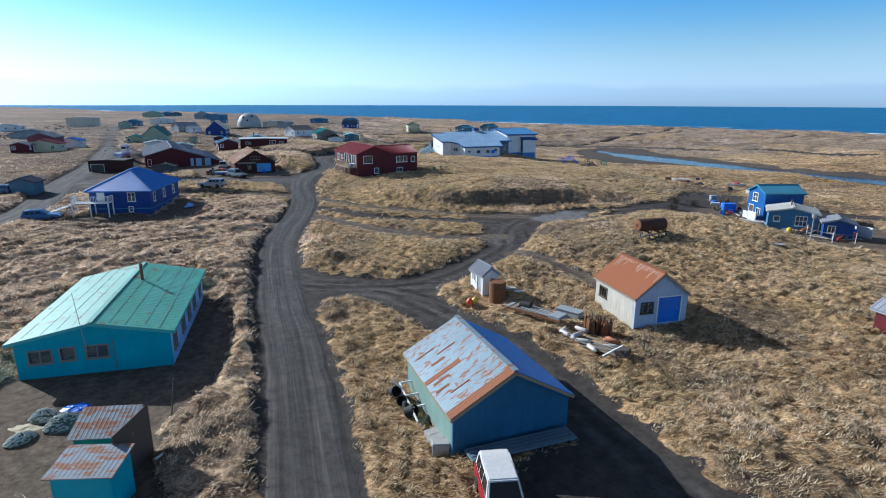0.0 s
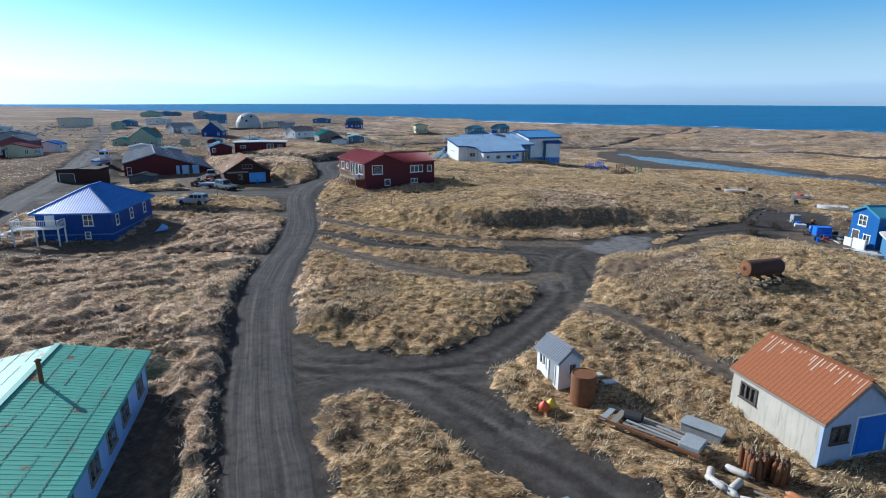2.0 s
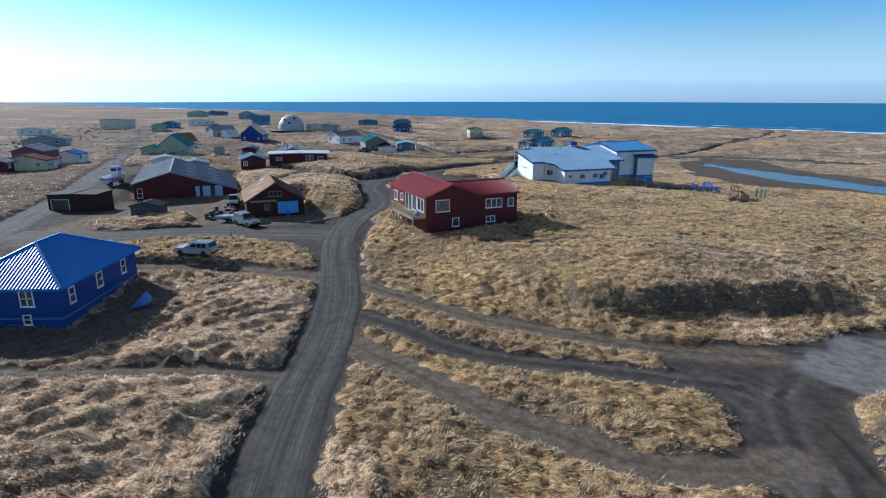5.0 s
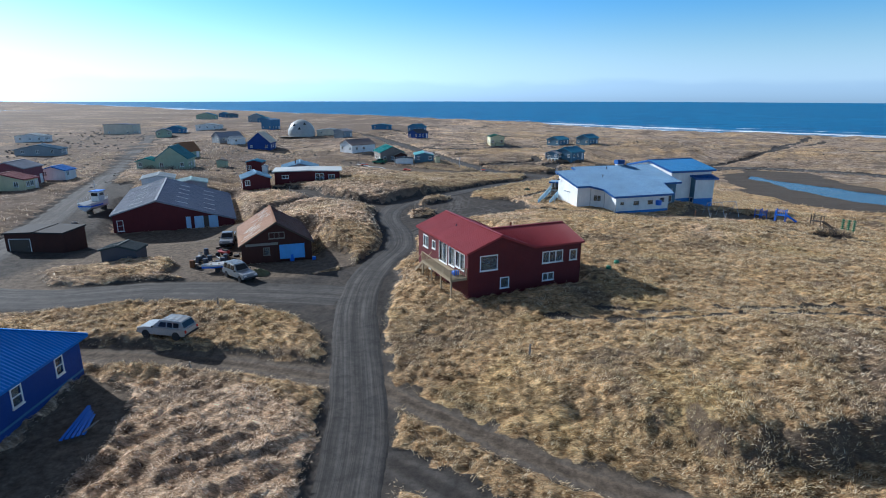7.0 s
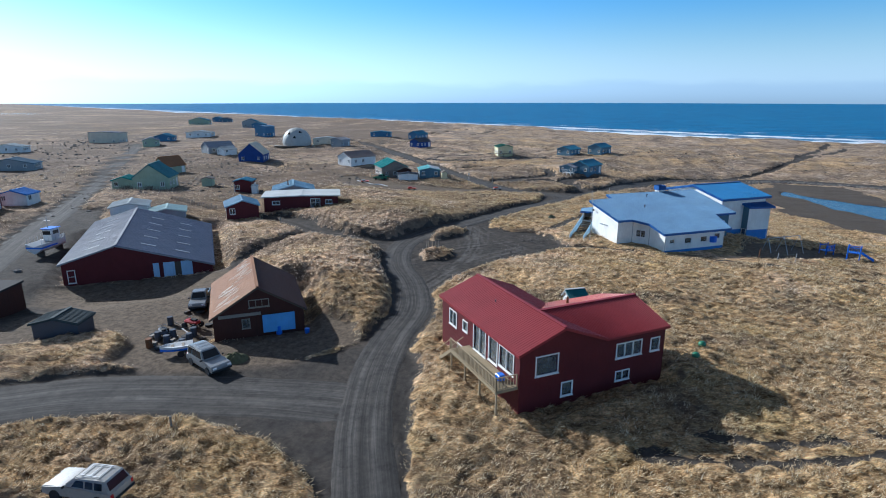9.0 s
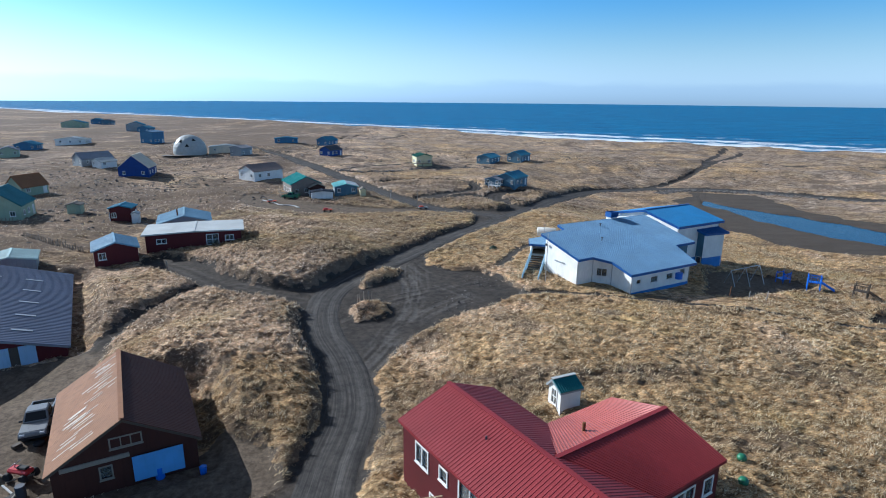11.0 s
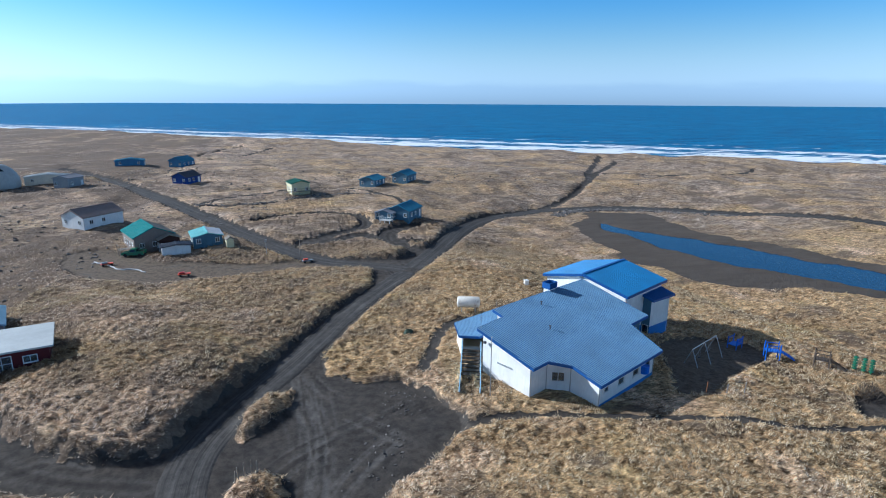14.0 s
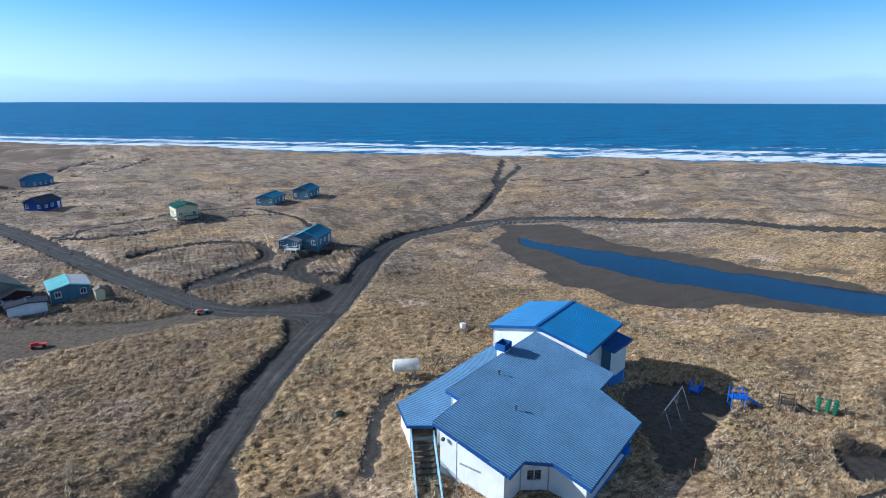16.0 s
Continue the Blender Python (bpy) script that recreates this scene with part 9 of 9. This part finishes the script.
# odds and ends strewn before the blue houses
rnd = random.Random(90)
M_FADEDRED = plain("faded_red_plastic", (0.42, 0.05, 0.05, 1), 0.5)
for cx, cy, sx, sy, n in ((45.6, 82.0, 2.0, 1.6, 16), (44.6, 84.6, 1.4, 1.2, 6), (46.8, 76.0, 0.9, 1.4, 7), (47.2, 68.3, 1.2, 1.1, 9), (50.0, 65.6, 2.2, 1.3, 14), (46.0, 89.2, 1.5, 1.6, 9), (43.2, 64.3, 0.9, 0.7, 3), (37.0, 58.3, 0.8, 0.5, 3)):
    for k in range(n):
        px, py, turn = rnd.gauss(cx, sx * 0.6), rnd.gauss(cy, sy * 0.6), rnd.uniform(0, 180)
        kind = rnd.random()
        bm = bmesh.new()
        if kind < 0.40 or n == 3:
            span = rnd.uniform(0.5, 1.3)
            beam(bm, (-span, 0, 0.10), (span, 0.05, rnd.uniform(0.12, 0.40)), rnd.uniform(0.12, 0.24), 0.05)
            single("plank", bm, rnd.choice((M_WOOD, M_TRIM, M_PLASTICW, M_GREYWALL)), on(px, py, 0.03, turn), "loose plank lying among yard clutter", "plank", "yard planks")
        elif kind < 0.62:
            w, h = rnd.uniform(0.18, 0.40), rnd.uniform(0.25, 0.55)
            block(bm, -w, -w * 0.7, -0.1, w, w * 0.7, h, None, 0.04)
            block(bm, -w - 0.03, -w * 0.7 - 0.03, h, w + 0.03, w * 0.7 + 0.03, h + 0.05, None, 0.01)
            single("crate", bm, rnd.choice((M_PLASTICW, M_BLUEP, M_DARKTIN, M_WOOD, M_FADEDRED)), on(px, py, 0, turn), "small lidded crate among yard clutter", "crate", "yard crates")
        elif kind < 0.80:
            lathe(bm, [(0.02, -0.05), (0.25, -0.05), (0.27, 0.02), (0.26, 0.30), (0.275, 0.32), (0.26, 0.34), (0.27, 0.68), (0.25, 0.70), (0.02, 0.68)], 14)
            single("drum", bm, rnd.choice((M_RUST, M_BLACK, M_DARKTIN, M_BLUEP)), on(px, py, 0, turn), "short steel drum among yard clutter", "drum", "yard drums", True)
        else:
            for j in range(5):
                rod(bm, (rnd.uniform(-0.5, 0.5), rnd.uniform(-0.4, 0.4), -0.05), (rnd.uniform(-0.7, 0.7), rnd.uniform(-0.6, 0.6), rnd.uniform(0.2, 0.7)), 0.05, 0.04, 6)
            single("scrap", bm, rnd.choice((M_DARKWOOD, M_RUST, M_BLACK)), on(px, py, 0, turn), "tangle of dark scrap in the yard", "scrap", "yard scrap")
t = thing("yard_fence", "white posts and rails before the small blue shed", "fence", pose(0, 0, 0))
stand = [(46.3, 65.6), (47.5, 63.4), (50.2, 63.2), (46.9, 67.4), (49.0, 68.4)]
for px, py in stand:
    bm = bmesh.new()
    beam(bm, (px, py, ground_z(px, py) - 0.3), (px + 0.03, py, ground_z(px, py) + 1.35), 0.06, 0.06, (0, 1, 0))
    part("post", bm, M_TRIM, t)
for a, b in ((0, 1), (1, 2), (3, 0), (3, 4)):
    for h in (0.5, 1.05):
        bm = bmesh.new()
        (ax, ay), (bx, by) = stand[a], stand[b]
        beam(bm, (ax, ay, ground_z(ax, ay) + h), (bx, by, ground_z(bx, by) + h), 0.03, 0.05)
        part("rail", bm, M_WOOD, t)
rnd = random.Random(9)
for k in range(14):
    px, py = rnd.uniform(50, 66), rnd.uniform(112, 136)
    bm = bmesh.new()
    if k % 2:
        block(bm, -0.6, -0.4, -0.1, 0.6, 0.4, rnd.uniform(0.3, 0.8), None, 0.08)
        single("scrap_box", bm, rnd.choice((M_DARKTIN, M_RUST, M_DARKWOOD)), on(px, py, 0, rnd.uniform(0, 90)), "dark scrap lying on the grass flat", "scrap", "scrap on the flat")
    else:
        bm.free()
        heap("scrap_heap", "low heap of dark scrap on the grass flat", on(px, py, 0, rnd.uniform(0, 90)), rnd.uniform(0.6, 1.3), 0.6, rnd.choice((M_DARKTIN, M_DARKWOOD, M_RUST)), 60 + k, "scrap")
# fence of old pickets behind the barn and the green house
for row, (a, b, n) in enumerate((((-88, 186), (-73, 176), 26), ((-108, 196), (-94, 197), 22))):
    t = thing("picket_fence", "row of leaning grey fence pickets", "fence", pose(0, 0, 0))
    for k in range(n):
        f = k / (n - 1)
        px, py = a[0] + (b[0] - a[0]) * f, a[1] + (b[1] - a[1]) * f
        z = ground_z(px, py)
        bm = bmesh.new()
        beam(bm, (px, py, z - 0.3), (px + random.uniform(-0.1, 0.1), py, z + random.uniform(0.8, 1.3)), 0.12, 0.1)
        part("picket", bm, M_WOOD, t)
# red shed at the edge of the field
t = plain_house("shed", "small red shed at the edge of the field", 33.4, 35.6, 12, 1.8, 2.4, 1.9, 2.5, M_REDWALL, M_GREYROOF, 1, category="shed")


def shrub(name, label, x, y, r, h, seed, n=60):
    """A bare winter bush: thin forked stems."""
    rnd = random.Random(seed)
    bm = bmesh.new()
    for k in range(n):
        a, q = rnd.uniform(0, 6.28), rnd.uniform(0, r * 0.6)
        base = Vector((q * math.cos(a), q * math.sin(a), -0.05))
        tip = base + Vector((rnd.uniform(-0.5, 0.5) * r, rnd.uniform(-0.5, 0.5) * r, h * rnd.uniform(0.6, 1.1)))
        rod(bm, base, tip, 0.022, 0.008, 4)
        for j in range(2):
            mid = base.lerp(tip, rnd.uniform(0.4, 0.8))
            rod(bm, mid, mid + Vector((rnd.uniform(-0.4, 0.4), rnd.uniform(-0.4, 0.4), rnd.uniform(0.2, 0.5))), 0.012, 0.005, 3)
    return single(name, bm, M_DARKWOOD, on(x, y), label, "bush", "bare bushes")


for k, (px, py, r, h) in enumerate(((38.5, 88.5, 1.6, 1.3), (41.0, 86.8, 1.4, 1.2), (36.4, 84.0, 1.2, 1.0), (-26.4, 149.3, 1.5, 0.6), (-27.4, 148.4, 1.3, 0.5), (38.6, 149.3, 1.9, 1.3), (40.6, 150.2, 1.7, 1.1), (41.4, 148.0, 1.6, 1.2), (-107.5, 199, 2.0, 1.3), (-101, 198, 1.8, 1.2))):
    shrub("bush", "bare grey winter bush with thin stems", px, py, r, h, 70 + k)

# ---------------------------------------------------------------- stones along the lagoon dyke, grass over everything
def scatter_stones(name, label, line, n, wide, size, seed):
    rnd = np.random.RandomState(seed)
    seg = np.array(smooth_line(line, 8))
    k = rnd.randint(0, len(seg) - 1, n)
    f = rnd.rand(n)[:, None]
    p = seg[k] * (1 - f) + seg[k + 1] * f + rnd.normal(0, wide, (n, 2))
    z = relief(p[:, 0], p[:, 1])[0]
    ico = bmesh.new()
    bmesh.ops.create_icosphere(ico, subdivisions=1, radius=1.0)
    v = np.array([x.co for x in ico.verts])
    fa = np.array([[x.index for x in q.verts] for q in ico.faces])
    ico.free()
    s = size * rnd.uniform(0.5, 1.5, (n, 1, 3)) * np.array([1.2, 1.0, 0.7])
    V = v[None] * s * rnd.uniform(0.8, 1.2, (n, len(v), 1)) + np.stack([p[:, 0], p[:, 1], z + size * 0.15], -1)[:, None]
    Fa = fa[None] + (np.arange(n) * len(v))[:, None, None]
    me = bpy.data.meshes.new(name)
    me.from_pydata(V.reshape(-1, 3).tolist(), [], Fa.reshape(-1, 3).tolist())
    me.materials.append(M_STONES)
    return tagged(new(name, me), label, "stones", kind="stuff")


m = Mat("lava_stones", 0.9)
g = m.n.new("ShaderNodeNewGeometry")
m.color(m.mix(g.outputs["Random Per Island"], (0.05, 0.045, 0.042, 1), (0.22, 0.20, 0.18, 1)))
M_STONES = m.m
scatter_stones("dyke_stones", "dark boulders heaped along the lagoon dyke", [(64, 268), (72, 273), (84, 273), (100, 266), (120, 252)], 900, 1.0, 0.4, 3)
scatter_stones("wall_stones", "line of dark stones in the far grass", [(-45, 292), (-30, 290), (-15, 296), (0, 301), (12, 300)], 260, 0.7, 0.4, 4)
scatter_stones("yard_rubble", "dark rubble and clods strewn between the village houses", [(-118, 196), (-104, 214), (-92, 232), (-86, 262), (-96, 292), (-118, 310)], 260, 7.0, 0.28, 6)
scatter_stones("yard_rubble", "dark rubble and turf clods around the far houses", [(-70, 206), (-64, 228), (-56, 250), (-42, 262), (-24, 296), (6, 306)], 220, 5.0, 0.26, 7)
scatter_stones("yard_rubble", "stones and scrap strewn behind the blue houses", [(40, 96), (48, 104), (54, 116), (60, 126)], 120, 3.0, 0.22, 8)
scatter_stones("turf_clods", "dark turf clods and scrub between the village houses", [(-100, 190), (-84, 216), (-120, 250), (-92, 268), (-140, 285), (-118, 330), (-80, 340), (-60, 380)], 900, 11.0, 0.34, 16)
scatter_stones("turf_clods", "dark turf clods and scrub out on the western flat", [(-130, 150), (-150, 190), (-176, 226), (-196, 270), (-215, 320), (-240, 370)], 700, 14.0, 0.40, 17)
scatter_stones("turf_clods", "dark turf clods and scrub on the seaward flat", [(-50, 270), (-30, 330), (0, 345), (40, 345), (70, 320), (110, 310)], 500, 14.0, 0.30, 18)
scatter_stones("lot_stones", "loose stones and turf clods on the gravel lot", [(-17, 150), (-13, 157), (-12, 163)], 80, 1.3, 0.10, 5)


def grass(name, x0, x1, y0, y1, count, blades, length, width, seed, keep=lambda x, y: x > -1e9):
    """Tufts of dead marram grass: narrow leaning blades, thicker on the hummocks."""
    r = np.random.RandomState(seed)
    x, y = r.uniform(x0, x1, count), r.uniform(y0, y1, count)
    z, d, s, lag = relief(x, y)
    warp = 0.9 * lattice(x / 1.7, y / 1.7, 26)
    thick = tussocks((x * 0.85 + y * 0.5) / 0.58 + warp, (-x * 0.5 + y * 0.85) / 0.76 + warp, 21)
    patch = lattice(x / 6, y / 6, 61)
    hollow = np.ones(count)
    for cx, cy, cr in CLEAR:
        hollow = np.minimum(hollow, step(cr * 0.5, cr, np.hypot(x - cx, y - cy)))
    ok = (d > 0.02 + 0.35 * r.rand(count)) & (inside(x, y, SOIL) > -0.6 * r.rand(count)) & (along(x, y, BANK, 4.0) > 0.7 + 0.7 * r.rand(count)) & (lag > 2.5) & (s < -45) & (hollow > 0.5 * r.rand(count)) & (thick > 0.12 + 0.22 * r.rand(count)) & (r.rand(count) < 0.35 + 0.5 * thick + 0.3 * patch) & keep(x, y)
    x, y, z, d, s, lag, thick = (q[ok] for q in (x, y, z, d, s, lag, thick))
    z = z + hummocks(x, y, d, lag, s)
    n = len(x)
    lean = radians(-20) + 4.0 * (lattice(x / 3, y / 3, 62) - 0.5) + 4.5 * (lattice(x / 0.7, y / 0.7, 63) - 0.5)
    size = (0.55 + 0.75 * thick) * (0.7 + 0.6 * r.rand(n))
    B = blades
    az = lean[:, None] + r.normal(0, 0.75, (n, B))
    tilt = r.uniform(0.75, 1.4, (n, B))
    ln = length * size[:, None] * r.uniform(0.7, 1.3, (n, B))
    bx, by = x[:, None] + r.normal(0, 0.13, (n, B)) * size[:, None], y[:, None] + r.normal(0, 0.13, (n, B)) * size[:, None]
    dx, dy = np.cos(az) * np.sin(tilt) * ln, np.sin(az) * np.sin(tilt) * ln
    dz = np.cos(tilt) * ln
    wx, wy = -np.sin(az) * width * size[:, None], np.cos(az) * width * size[:, None]
    zb = np.repeat(z[:, None], B, 1) - 0.02
    tri = np.stack([np.stack([bx - wx, by - wy, zb], -1), np.stack([bx + wx, by + wy, zb], -1), np.stack([bx + dx, by + dy, zb + dz], -1)], 2).reshape(-1, 3)
    me = bpy.data.meshes.new(name)
    k = len(tri)
    me.vertices.add(k)
    me.vertices.foreach_set("co", tri.astype(np.float32).ravel())
    me.loops.add(k)
    me.loops.foreach_set("vertex_index", np.arange(k, dtype=np.int32))
    me.polygons.add(k // 3)
    me.polygons.foreach_set("loop_start", np.arange(0, k, 3, dtype=np.int32))
    for key, v in (("pale", paleness(x, y)), ("heath", heathland(x, y))):
        me.attributes.new(key, "FLOAT", "POINT").data.foreach_set("value", np.repeat(v, B * 3).astype(np.float32))
    me.update(calc_edges=True)
    me.materials.append(M_BLADE)
    return tagged(new(name, me), "swept tufts of dry straw-coloured dune grass", "grass", kind="stuff")


grass("grass_near", -58, 46, 15, 130, 420000, 4, 0.235, 0.024, 81)
grass("grass_middle", -62, 52, 130, 235, 230000, 4, 0.29, 0.034, 82)
grass("grass_far", -160, 110, 20, 380, 210000, 3, 0.40, 0.042, 83, lambda x, y: ~((x > -60) & (x < 48) & (y > 15) & (y < 233)))
